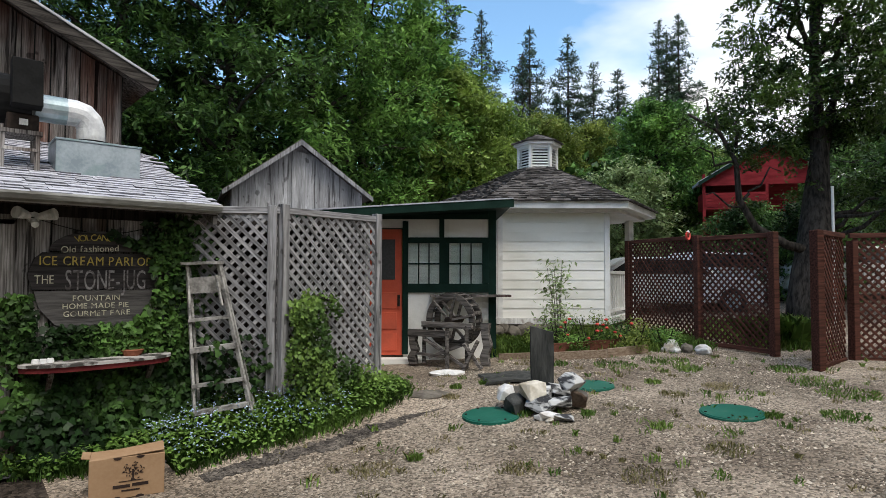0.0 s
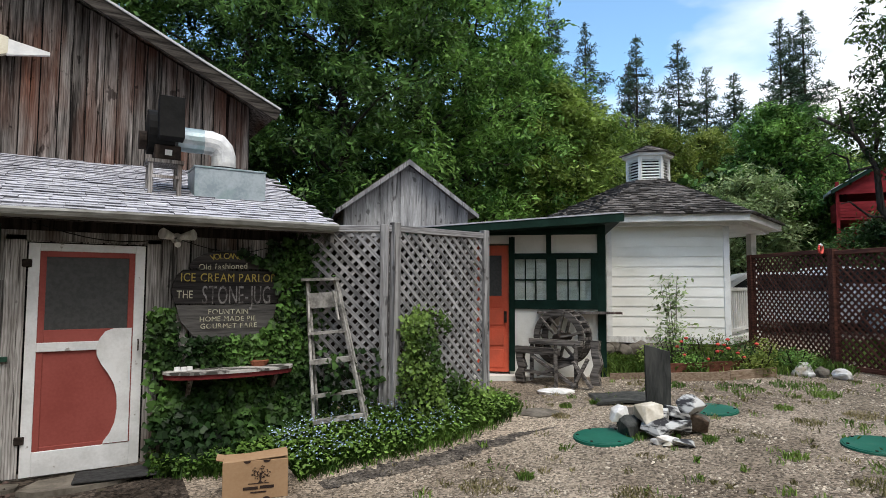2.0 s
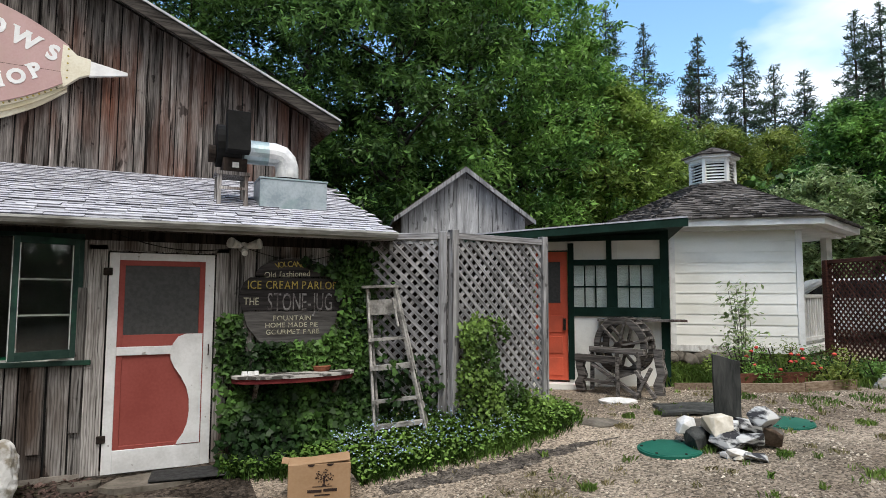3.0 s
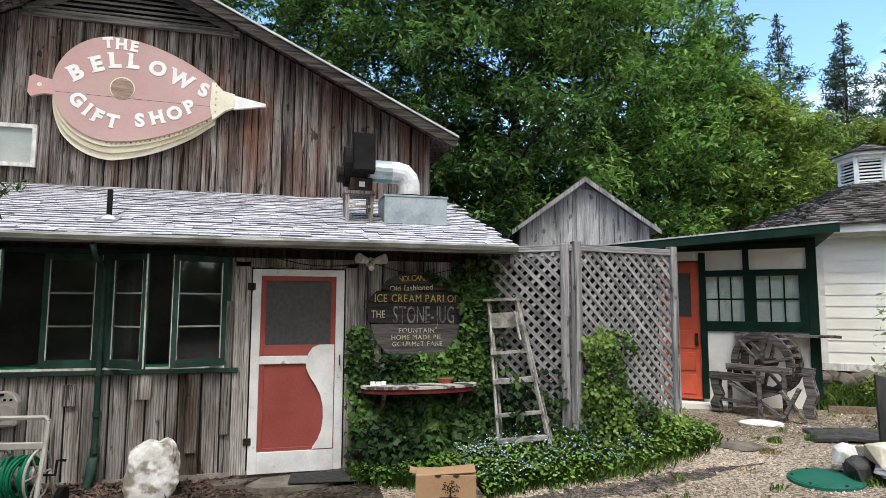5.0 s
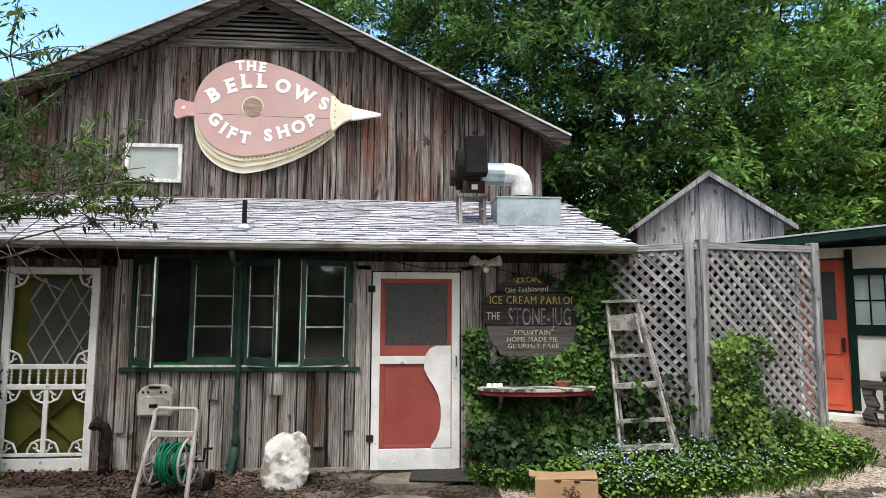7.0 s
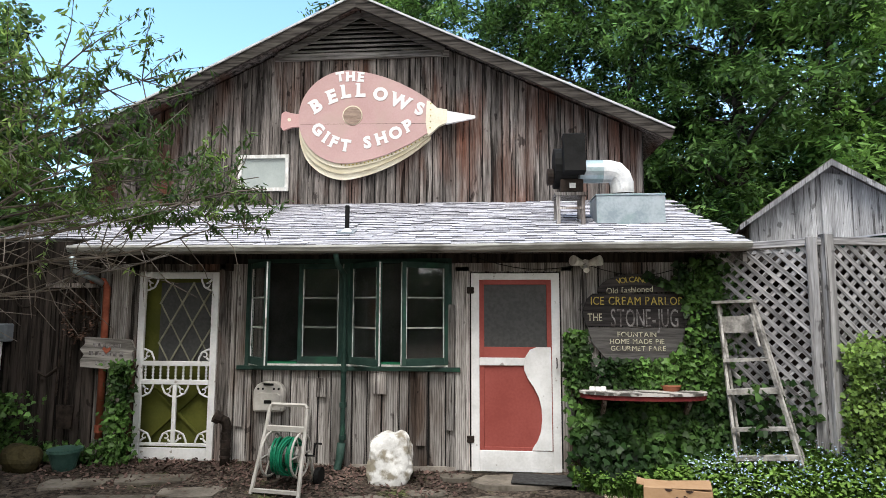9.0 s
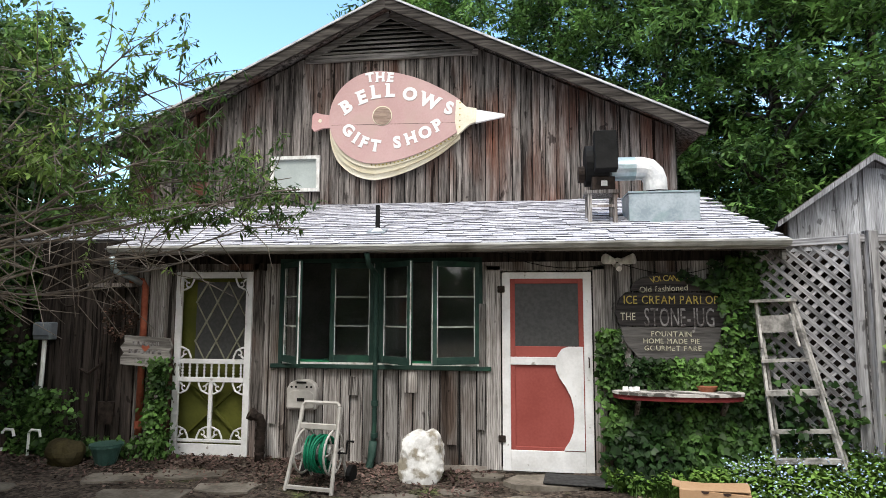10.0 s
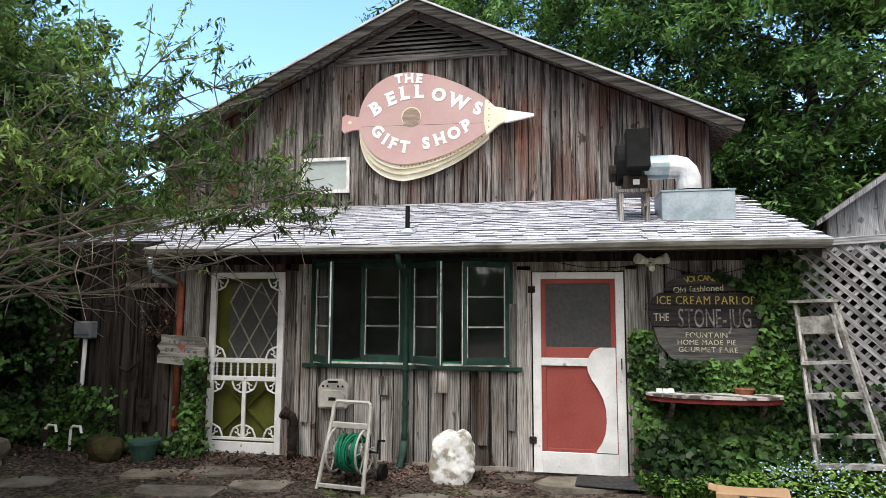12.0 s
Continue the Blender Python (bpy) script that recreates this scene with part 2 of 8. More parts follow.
def add_pebbles(m, size):
    """Single stones of differing tone, with their relief, over a ground material."""
    nt = m.node_tree
    b = nt.nodes["Principled BSDF"]
    tc = nt.nodes.new("ShaderNodeTexCoord")
    vo = nt.nodes.new("ShaderNodeTexVoronoi")
    vo.inputs["Scale"].default_value = 1 / size
    nt.links.new(tc.outputs["Object"], vo.inputs["Vector"])
    sep = nt.nodes.new("ShaderNodeSeparateColor")
    nt.links.new(vo.outputs["Color"], sep.inputs["Color"])
    tone = nt.nodes.new("ShaderNodeMapRange")
    tone.inputs["To Min"].default_value, tone.inputs["To Max"].default_value = 0.32, 1.75
    nt.links.new(sep.outputs["Red"], tone.inputs["Value"])
    hs = nt.nodes.new("ShaderNodeHueSaturation")
    nt.links.new(tone.outputs["Result"], hs.inputs["Value"])
    nt.links.new(b.inputs["Base Color"].links[0].from_socket, hs.inputs["Color"])
    nt.links.new(hs.outputs["Color"], b.inputs["Base Color"])
    bp = nt.nodes.new("ShaderNodeBump")
    bp.invert = True
    bp.inputs["Strength"].default_value, bp.inputs["Distance"].default_value = 0.9, size * 0.6
    nt.links.new(vo.outputs["Distance"], bp.inputs["Height"])
    nt.links.new(b.inputs["Normal"].links[0].from_socket, bp.inputs["Normal"])
    nt.links.new(bp.outputs["Normal"], b.inputs["Normal"])


add_pebbles(GRAVEL, 0.019)
BARK = mat("bark", (0.018, 0.015, 0.013), (0.075, 0.063, 0.053), 5, (3, 3, 0.6), 0.95, 1.0, each=0.1, fine=14)
BARE_TWIG = mat("bare_twigs", (0.07, 0.06, 0.05), (0.17, 0.15, 0.13), 9, (1, 1, 1), 0.9, 0.3, each=0.2)


def leafy(name, dark, light, trans=0.35, each=0.35):
    return mat(name, dark, light, 0.9, (1, 1, 1), 0.5, 0.0, each=each, fine=6, low=0.40, high=0.62, translucent=trans, spec=0.22, detail=2)


LEAF_DEEP = leafy("deep_green_leaves", (0.019, 0.046, 0.012), (0.135, 0.25, 0.064), 0.25, 0.6)
LEAF_MID = leafy("mid_green_leaves", (0.048, 0.118, 0.027), (0.21, 0.375, 0.088), 0.35, 0.55)
LEAF_LIGHT = leafy("light_green_leaves", (0.08, 0.14, 0.026), (0.30, 0.41, 0.10))
LEAF_PALE = leafy("pale_green_leaves", (0.20, 0.27, 0.12), (0.36, 0.45, 0.22))
LEAF_OLIVE = leafy("olive_green_leaves", (0.10, 0.15, 0.03), (0.24, 0.29, 0.065))
NEEDLE = leafy("conifer_needles", (0.03, 0.058, 0.038), (0.085, 0.135, 0.08), 0.15)
NEEDLE_DRY = leafy("drying_needles", (0.075, 0.06, 0.045), (0.15, 0.115, 0.085), 0.1)
BUSH = leafy("creeper_leaves", (0.035, 0.075, 0.014), (0.19, 0.30, 0.065), 0.25, 0.55)
IVY = leafy("ivy_leaves", (0.012, 0.032, 0.008), (0.10, 0.20, 0.046), 0.2, 0.6)
GRASS = leafy("grass_blades", (0.045, 0.10, 0.016), (0.16, 0.275, 0.055), 0.25, 0.5)
WEED = leafy("weed_blades", (0.10, 0.19, 0.035), (0.23, 0.34, 0.08), 0.3)
DRY_GRASS = leafy("dry_grass", (0.20, 0.19, 0.08), (0.36, 0.31, 0.16), 0.3)

# ---- builders ----


def thing(name, m=None, label="", category="", group="", kind=""):
    ob = new(name)
    ob.empty_display_size = 0.1
    ob.matrix_basis = m if m is not None else Matrix()
    return tagged(ob, label, category, group, kind)


def mesh_of(name, bm, material, bevel=0.0):
    if bevel:
        bmesh.ops.bevel(bm, geom=list(bm.edges), offset=bevel, segments=1, affect="EDGES")
    me = bpy.data.meshes.new(name)
    bm.to_mesh(me)
    bm.free()
    me.materials.append(material)
    return me


def part(name, bm, material, parent=None, label="", at=None, bevel=0.0, smooth=False):
    me = bm if isinstance(bm, bpy.types.Mesh) else mesh_of(name, bm, material, bevel)
    if smooth:
        me.shade_smooth()
    ob = new(name, me)
    ob.parent = parent
    if at is not None:
        ob.matrix_basis = at
    return tagged(ob, label)


def box(x0, x1, y0, y1, z0, z1, bm=None):
    bm = bm or bmesh.new()
    m = Matrix.Translation(((x0 + x1) / 2, (y0 + y1) / 2, (z0 + z1) / 2)) @ Matrix.Diagonal((x1 - x0, y1 - y0, z1 - z0, 1))
    bmesh.ops.create_cube(bm, size=1, matrix=m)
    return bm


def bar(a, b, w, d, bm=None, turn=0.0):
    """A square bar from a to b, w wide and d deep."""
    bm = bm or bmesh.new()
    a, b = Vector(a), Vector(b)
    q = (b - a).to_track_quat("Z", "Y").to_matrix().to_4x4()
    m = Matrix.Translation((a + b) / 2) @ q @ pose(0, 0, 0, 0, 0, turn) @ Matrix.Diagonal((w, d, (b - a).length, 1))
    bmesh.ops.create_cube(bm, size=1, matrix=m)
    return bm


def rod(a, b, r0, r1=None, n=10, bm=None):
    bm = bm or bmesh.new()
    a, b = Vector(a), Vector(b)
    q = (b - a).to_track_quat("Z", "Y").to_matrix().to_4x4()
    bmesh.ops.create_cone(bm, cap_ends=True, segments=n, radius1=r0, radius2=r0 if r1 is None else r1, depth=(b - a).length,
                          matrix=Matrix.Translation((a + b) / 2) @ q)
    return bm


def tube(points, radius, n=8, bm=None, taper=1.0):
    """A bent round pipe along points."""
    bm = bm or bmesh.new()
    pts = [Vector(p) for p in points]
    rings, ref = [], Vector((0.31, 0.2, 0.93))
    for i, p in enumerate(pts):
        d = (pts[min(i + 1, len(pts) - 1)] - pts[max(i - 1, 0)]).normalized()
        s = d.cross(ref)
        if s.length < 0.05:
            s = d.cross(Vector((1, 0, 0)))
        s.normalize()
        u = d.cross(s)
        r = radius * (1 + (taper - 1) * i / (len(pts) - 1))
        rings.append([bm.verts.new(p + (s * math.cos(k * math.tau / n) + u * math.sin(k * math.tau / n)) * r) for k in range(n)])
    for a, b in zip(rings, rings[1:]):
        for k in range(n):
            bm.faces.new((a[k], a[(k + 1) % n], b[(k + 1) % n], b[k]))
    bm.faces.new(rings[0][::-1])
    bm.faces.new(rings[-1])
    return bm


def plate(outline, y0, y1, bm=None):
    """A flat plate with an outline in x and z, between y0 and y1."""
    bm = bm or bmesh.new()
    f = [bm.verts.new((x, y0, z)) for x, z in outline]
    b = [bm.verts.new((x, y1, z)) for x, z in outline]
    bm.faces.new(f)
    bm.faces.new(b[::-1])
    n = len(f)
    for i in range(n):
        bm.faces.new((f[i], b[i], b[(i + 1) % n], f[(i + 1) % n]))
    bmesh.ops.recalc_face_normals(bm, faces=list(bm.faces))
    return bm


def raw(name, verts, faces, material):
    me = bpy.data.meshes.new(name)
    me.from_pydata(verts, [], faces)
    me.materials.append(material)
    return me


def leaf_mesh(name, where, size, material, rng, droop=0.3, width=0.42, facing=None, lobed=False):
    """One mesh of many folded leaves at the points where (n x 3)."""
    n = len(where)
    size = size * rng.uniform(0.6, 1.25, (n, 1))
    d = rng.normal(size=(n, 3))
    d[:, 2] = d[:, 2] * 0.45 - droop
    if facing is not None:
        d = d * np.array([1, 1, 1]) + np.asarray(facing) * 0.2
    d /= np.linalg.norm(d, axis=1, keepdims=True)
    up = rng.normal(size=(n, 3)) * 0.4 + np.array([0, 0, 1.0]) if facing is None else rng.normal(size=(n, 3)) * 0.35 + np.asarray(facing)
    s = np.cross(d, up)
    s /= np.linalg.norm(s, axis=1, keepdims=True) + 1e-9
    nrm = np.cross(s, d)
    if lobed:
        prof = [(0.0, 0.0, 0), (0.05, 0.42, -.05), (0.42, 0.5, -.08), (0.55, 0.26, 0), (1.0, 0.0, -.1), (0.55, -0.26, 0), (0.42, -0.5, -.08), (0.05, -0.42, -.05)]
    else:
        prof = [(0.0, 0.0, 0), (0.42, width / 2, -.06), (1.0, 0.0, -.14), (0.42, -width / 2, -.06)]
    k = len(prof)
    v = np.stack([where + size * (d * a + s * b + nrm * c) for a, b, c in prof], 1).reshape(-1, 3)
    me = bpy.data.meshes.new(name)
    me.vertices.add(n * k)
    me.vertices.foreach_set("co", v.ravel().astype(np.float32))
    me.loops.add(n * k)
    me.loops.foreach_set("vertex_index", np.arange(n * k, dtype=np.int32))
    me.polygons.add(n)
    me.polygons.foreach_set("loop_start", np.arange(0, n * k, k, dtype=np.int32))
    me.update(calc_edges=True)
    me.materials.append(material)
    return me


def sprays(tips, rng, leaves, spread, droop):
    """Points of leaves along drooping twigs that start at the tips."""
    n = len(tips)
    d = rng.normal(size=(n, 3))
    d[:, 2] *= 0.35
    d /= np.linalg.norm(d, axis=1, keepdims=True)
    t = rng.uniform(0, 1, (n, leaves, 1))
    p = tips[:, None, :] + d[:, None, :] * t * spread
    p[:, :, 2] -= (t[:, :, 0] ** 2) * droop * spread
    return (p + rng.normal(size=(n, leaves, 3)) * spread * 0.13).reshape(-1, 3)


def blobs(rng, centre, radii, lumps, tips, fill=0.55):
    """Twig ends over the shells of many lumps that make up a crown."""
    c = rng.normal(size=(lumps, 3))
    c /= np.linalg.norm(c, axis=1, keepdims=True)
    c = c * rng.uniform(fill, 0.98, (lumps, 1)) * np.array(radii) + np.array(centre)
    which = rng.integers(0, lumps, tips)
    s = rng.normal(size=(tips, 3))
    s /= np.linalg.norm(s, axis=1, keepdims=True)
    s[:, 2] = s[:, 2] * 0.6
    r = rng.uniform(0.16, 0.34, (lumps, 1))[which] * np.mean(radii)
    return c[which] + s * r * rng.uniform(0.55, 1.0, (tips, 1)), c


def limb(a, b, rng, steps=6, wob=0.12):
    a, b = np.array(a, float), np.array(b, float)
    k = np.linspace(0, 1, steps)[:, None]
    p = a + (b - a) * k + np.array([0, 0, 1]) * np.sin(k * math.pi) * 0.08 * np.linalg.norm(b - a)
    p[1:-1] += rng.normal(size=(steps - 2, 3)) * wob
    return p


def pine(name, base, height, radius, label, seed, material=None, tiers=26, bare=0.12, dens=1.0):
    """A conifer: a straight trunk, whorls of thin boughs, tufts of needles."""
    rng = np.random.default_rng(seed)
    material = material or NEEDLE
    t = thing(name, Matrix.Translation(base), label, "tree")
    part("trunk", rod((0, 0, -0.5), (0, 0, height), height * 0.012, 0.03, 8), BARK, t)
    bm, pts = bmesh.new(), []
    for i in range(tiers):
        f = bare + (1 - bare) * (i + rng.uniform(-.35, .35)) / tiers
        r = radius * (1 - f) ** 0.9 * rng.uniform(0.65, 1.15) + 0.04
        for k in range(int(4 + rng.integers(0, 3))):
            a = rng.uniform(0, math.tau)
            rr = r * rng.uniform(0.55, 1.15)
            z = height * min(f, 0.985)
            e = np.array([math.cos(a) * rr, math.sin(a) * rr, z + rr * rng.uniform(-0.30, 0.12)])
            s = np.array([0, 0, z])
            if rr > 0.6 and k < 3:
                rod(s, e, 0.035, 0.012, 4, bm)
            m = int(max(4, rr * 13 * dens))
            q = 1.04 - 0.75 * rng.uniform(0, 1, (m, 1)) ** 1.4
            c = s + (e - s) * q
            c[:, 2] += 0.10 * rr * q[:, 0] ** 3
            pts.append(c + rng.normal(size=(m, 3)) * np.array([1.0, 1.0, 0.55]) * 0.11 * (0.5 + rr * 0.2))
    tagged(part("branchwork", bm, BARK, t), kind="stuff")
    where = np.concatenate(pts)
    where = np.repeat(where, 3, 0) + rng.normal(size=(len(where) * 3, 3)) * 0.08
    part("crown", leaf_mesh("crown", where, 0.40, material, rng, -0.25, 0.2), material, t)
    return t


# t0 frame: u to the right, w ahead, from the first standpoint, 41 degrees right of the shop front's normal
AHEAD, RIGHT = Vector((math.sin(radians(41)), math.cos(radians(41)), 0)), Vector((math.cos(radians(41)), -math.sin(radians(41)), 0))


def yard(u, w, z=0.0):
    p = EYE + RIGHT * u + AHEAD * w
    return Vector((p.x, p.y, z))


YARD_TURN = pose(0, 0, 0, 0, 0, -41)


def ground_z(x, y):
    """The yard rises from the shop towards the fence."""
    knots = [(-60, 0.6), (-7, 0.12), (-4, 0.06), (0, 0.0), (1.5, 0.03), (4.4, 0.25), (6, 0.36), (9, 0.48), (11.5, 0.55), (15, 0.75), (30, 1.7), (60, 4.5), (400, 30)]
    xs, zs = zip(*knots)
    z = float(np.interp(x, xs, zs))
    z += 0.08 * max(0.0, min(1.0, (y + 1.2) / 1.2)) * max(0.0, min(1.0, (1.5 - x) / 1.0))
    z += 0.38 * math.exp(-((x - 2.9) / 1.3) ** 2 - ((y + 0.35) / 0.75) ** 2)
    z += 0.03 * noise.noise((x * 0.5, y * 0.5, 0))
    if y > 12:
        z += (y - 12) * 0.06
    return z


# ---- ground ----
def build_ground():
    def axis(lo, hi):
        a = list(np.arange(lo, hi, 0.22))
        far = [1, 2.5, 5, 10, 20, 40, 80, 160, 320, 640, 1200]
        return [lo - f for f in far[::-1]] + a + [hi + f for f in far]
    xs, ys = axis(-8, 16), axis(-9, 8)
    verts = [(x, y, ground_z(x, y)) for y in ys for x in xs]
    n = len(xs)
    faces = [(j * n + i, j * n + i + 1, (j + 1) * n + i + 1, (j + 1) * n + i) for j in range(len(ys) - 1) for i in range(n - 1)]
    me = raw("ground", verts, faces, GRAVEL)
    me.shade_smooth()
    tagged(new("ground", me), "pale gravel yard with weeds and bare earth", "ground", kind="structure")


build_ground()

# ---- the shop: lean-to front, gabled loft behind ----
SHOP = thing("shop_building", None, "weathered timber shop with a lean-to front and louvred gable", "building")
EAVE_Y, EAVE_Z, LOFT_Y, LOFT_Z = -0.45, 2.40, 2.2, 3.31
SLOPE = (LOFT_Z - EAVE_Z) / (LOFT_Y - EAVE_Y)
WALL_TOP = 2.5
OPENINGS = [(-4.13, -3.22, 0.0, 2.15), (-2.86, -0.70, 1.15, 2.26), (-0.46, 0.47, 0.0, 2.14)]


def wall_with_openings(name, material, parent, x0, x1, y0, y1, z0, z1, holes):
    """A wall of solid sections round its openings."""
    spans, x = [], x0
    for a, b, c, d in holes:
        spans.append((x, a, z0, z1))
        if c > z0:
            spans.append((a, b, z0, c))
        spans.append((a, b, d, z1))
        x = b
    spans.append((x, x1, z0, z1))
    made = [part(name, box(a, b, y0, y1, c, d), material, parent) for a, b, c, d in spans]
    return made[0]


front_wall = wall_with_openings("front_wall", DARK, SHOP, -5.85, 1.98, 0.02, 0.12, 0.0, WALL_TOP, OPENINGS)


def lean_side(x0, x1):
    bm = bmesh.new()
    v = [bm.verts.new((x, y, z)) for x in (x0, x1) for y, z in ((0.12, 0), (0.12, 2.48), (2.2, 3.18), (8.0, 3.18), (8.0, 0))]
    bm.faces.new(v[:5]), bm.faces.new(v[5:][::-1])
    for i in range(5):
        bm.faces.new((v[i], v[5 + i], v[5 + (i + 1) % 5], v[(i + 1) % 5]))
    bmesh.ops.recalc_face_normals(bm, faces=list(bm.faces))
    return bm


part("side_wall", lean_side(1.86, 1.98), BROWN_BOARD, SHOP)
part("side_wall", lean_side(-5.85, -5.73), BROWN_BOARD, SHOP)
part("inside_wall", box(-5.7, 1.84, 2.0, 2.1, 0.0, 2.5), INSIDE, SHOP, "dark room behind the windows")
part("inside_floor", box(-5.7, 1.84, 0.12, 2.0, 0.0, 0.06), INSIDE, SHOP)
part("foundation", box(-5.85, 1.98, -0.01, 0.02, -0.1, 0.13), mat("old_concrete", (0.17, 0.15, 0.13), (0.3, 0.27, 0.24), 5, fine=40, each=0), SHOP)


def planks(parent, material, x0, x1, z_low, z_high, y, seed, holes=(), wide=(0.11, 0.22), thick=0.022):
    """Upright boards one beside another, cut round the openings; z_high may follow the gable."""
    rng = random.Random(seed)
    x = x0
    while x < x1 - 0.02:
        w = min(rng.uniform(*wide), x1 - x)
        zt = z_high(x + w / 2) if callable(z_high) else z_high
        spans = [(z_low - rng.uniform(0, 0.035), zt)]
        for a, b, c, d in holes:
            if a - 0.02 < x + w / 2 < b + 0.02:
                cut = []
                for s, e in spans:
                    if c > s + 0.1:
                        cut.append((s, min(e, c)))
                    if d < e - 0.03:
                        cut.append((max(s, d), e))
                spans = cut
        for s, e in spans:
            h, t = e - s, thick + rng.choice((-0.008, 0.0, 0.012)) + rng.uniform(-0.003, 0.006)
            if h < 0.05:
                continue
            g = rng.uniform(0.003, 0.010)
            bm = box(-w / 2 + g, w / 2 - g, -t, 0, 0, h)
            if callable(z_high) and e == zt:
                for v in bm.verts:
                    if v.co.z > h * 0.5:
                        v.co.z = z_high(x + w / 2 + v.co.x) - s
            bmesh.ops.bevel(bm, geom=[ed for ed in bm.edges if abs(ed.verts[0].co.z - ed.verts[1].co.z) > 0.02], offset=0.003, segments=1, affect="EDGES")
            part("board", bm, material, parent, at=pose(x + w / 2, y, s, 0, rng.uniform(-.15, .15), 0))
        x += w


planks(front_wall, GREY_BOARD, -4.62, 1.98, 0.13, 2.48, 0.02, 3, [(a - 0.01, b + 0.01, c if c else 0, d) for a, b, c, d in OPENINGS], (0.10, 0.25))
# left-hand boards: the deep shade here is painted in by the darker material
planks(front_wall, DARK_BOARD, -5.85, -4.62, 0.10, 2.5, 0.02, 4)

GABLE_X, GABLE_PEAK, GABLE_SLOPE = -2.20, 6.33, 0.474
RAKE_Y = 1.78


def gable_top(x):
    return GABLE_PEAK - 0.10 - GABLE_SLOPE * abs(x - GABLE_X)


loft_wall = part("loft_wall", plate([(-6.4, 3.1), (1.92, 3.1), (1.92, gable_top(1.92)), (GABLE_X, gable_top(GABLE_X)), (-6.4, gable_top(-6.4))], LOFT_Y + 0.02, LOFT_Y + 0.12), DARK, SHOP)
planks(loft_wall, BROWN_BOARD, -6.4, 1.92, 3.28, lambda x: min(gable_top(x), 5.52 if -3.5 < x < -0.98 else 9), LOFT_Y + 0.02, 7, [(-4.03, -3.26, 3.50, 4.05)], (0.13, 0.2))
part("loft_side_wall", box(1.80, 1.92, LOFT_Y + 0.12, 9, 3.0, 4.1), BROWN_BOARD, SHOP)
part("loft_side_wall", box(-6.4, -6.28, LOFT_Y + 0.12, 9, 3.0, 4.1), BROWN_BOARD, SHOP)

# short boards nailed over gaps in the weathered front
for x, z, w, h in ((-0.98, 0.34, 0.10, 0.78), (-2.62, 0.20, 0.16, 0.34), (-2.05, 0.82, 0.11, 0.20), (-1.42, 0.86, 0.14, 0.26), (-2.95, 0.5, 0.09, 0.6), (-0.68, 0.5, 0.08, 1.3)):
    part("board", box(-w / 2, w / 2, -0.02, 0, 0, h), GREY_BOARD, front_wall, at=pose(x, -0.020, z, 0, 0.6, 0), bevel=0.003)

# louvred vent under the peak
vent = part("vent", plate([(-3.44, 5.60), (-1.04, 5.60), (GABLE_X, gable_top(GABLE_X) - 0.03)], LOFT_Y - 0.01, LOFT_Y + 0.02), BLACK, SHOP, "dark louvred gable vent")
for i in range(7):
    z = 5.62 + i * 0.072
    half = (gable_top(GABLE_X) - 0.06 - z) / GABLE_SLOPE * 0.97
    if half > 0.08:
        part("louvre", box(-half, half, -0.008, 0.008, -0.021, 0.021), GREY_TRIM, vent, at=pose(GABLE_X, LOFT_Y - 0.03, z + 0.02, -35))
part("vent_sill", box(-3.52, -0.95, LOFT_Y - 0.06, LOFT_Y, 5.50, 5.60), GREY_TRIM, SHOP, bevel=0.006)
for s in (-1, 1):
    a, b = Vector((GABLE_X + s * 1.26, LOFT_Y - 0.045, 5.58)), Vector((GABLE_X, LOFT_Y - 0.045, gable_top(GABLE_X) - 0.03))
    part("vent_trim", bar(a, b, 0.04, 0.1), GREY_TRIM, SHOP)
part("trim_board", box(-0.95, -0.86, LOFT_Y - 0.03, LOFT_Y, 5.5, gable_top(-0.9) - 0.02), GREY_TRIM, SHOP)

# main roof
for s in (-1, 1):
    n = Vector((s * GABLE_SLOPE, 0, 1)).normalized()
    run = 4.45
    a = Vector((GABLE_X, 0, GABLE_PEAK))
    b = Vector((GABLE_X + s * run, 0, GABLE_PEAK - run * GABLE_SLOPE))
    q = [(a.x, a.z), (b.x, b.z), (b.x - n.x * 0.026, b.z - n.z * 0.026), (a.x, a.z - 0.029)]
    part("roof_slope", plate(q, RAKE_Y, 9.2), mat("roof_edge_flashing", (0.42, 0.43, 0.45), (0.6, 0.61, 0.62), each=0), SHOP)
    d = (b - a).normalized()
    lo = a - Vector((0, 0, 0.032)), b - Vector((0, 0, 0.032))
    q = [(lo[0].x, lo[0].z), (lo[1].x, lo[1].z), (lo[1].x - n.x * 0.15, lo[1].z - n.z * 0.15), (lo[0].x, lo[0].z - 0.166)]
    part("bargeboard", plate(q, RAKE_Y + 0.02, RAKE_Y + 0.06), RAKE_BOARD, SHOP)
    q = [(lo[0].x, lo[0].z - 0.002), (lo[1].x, lo[1].z - 0.002), (lo[1].x - n.x * 0.02, lo[1].z - n.z * 0.025), (lo[0].x, lo[0].z - 0.03)]
    part("roof_sheathing", plate(q, RAKE_Y + 0.07, 9.15), BROWN_BOARD, SHOP)

# lean-to roof
def roof_z(y):
    return EAVE_Z + (y - EAVE_Y) * SLOPE


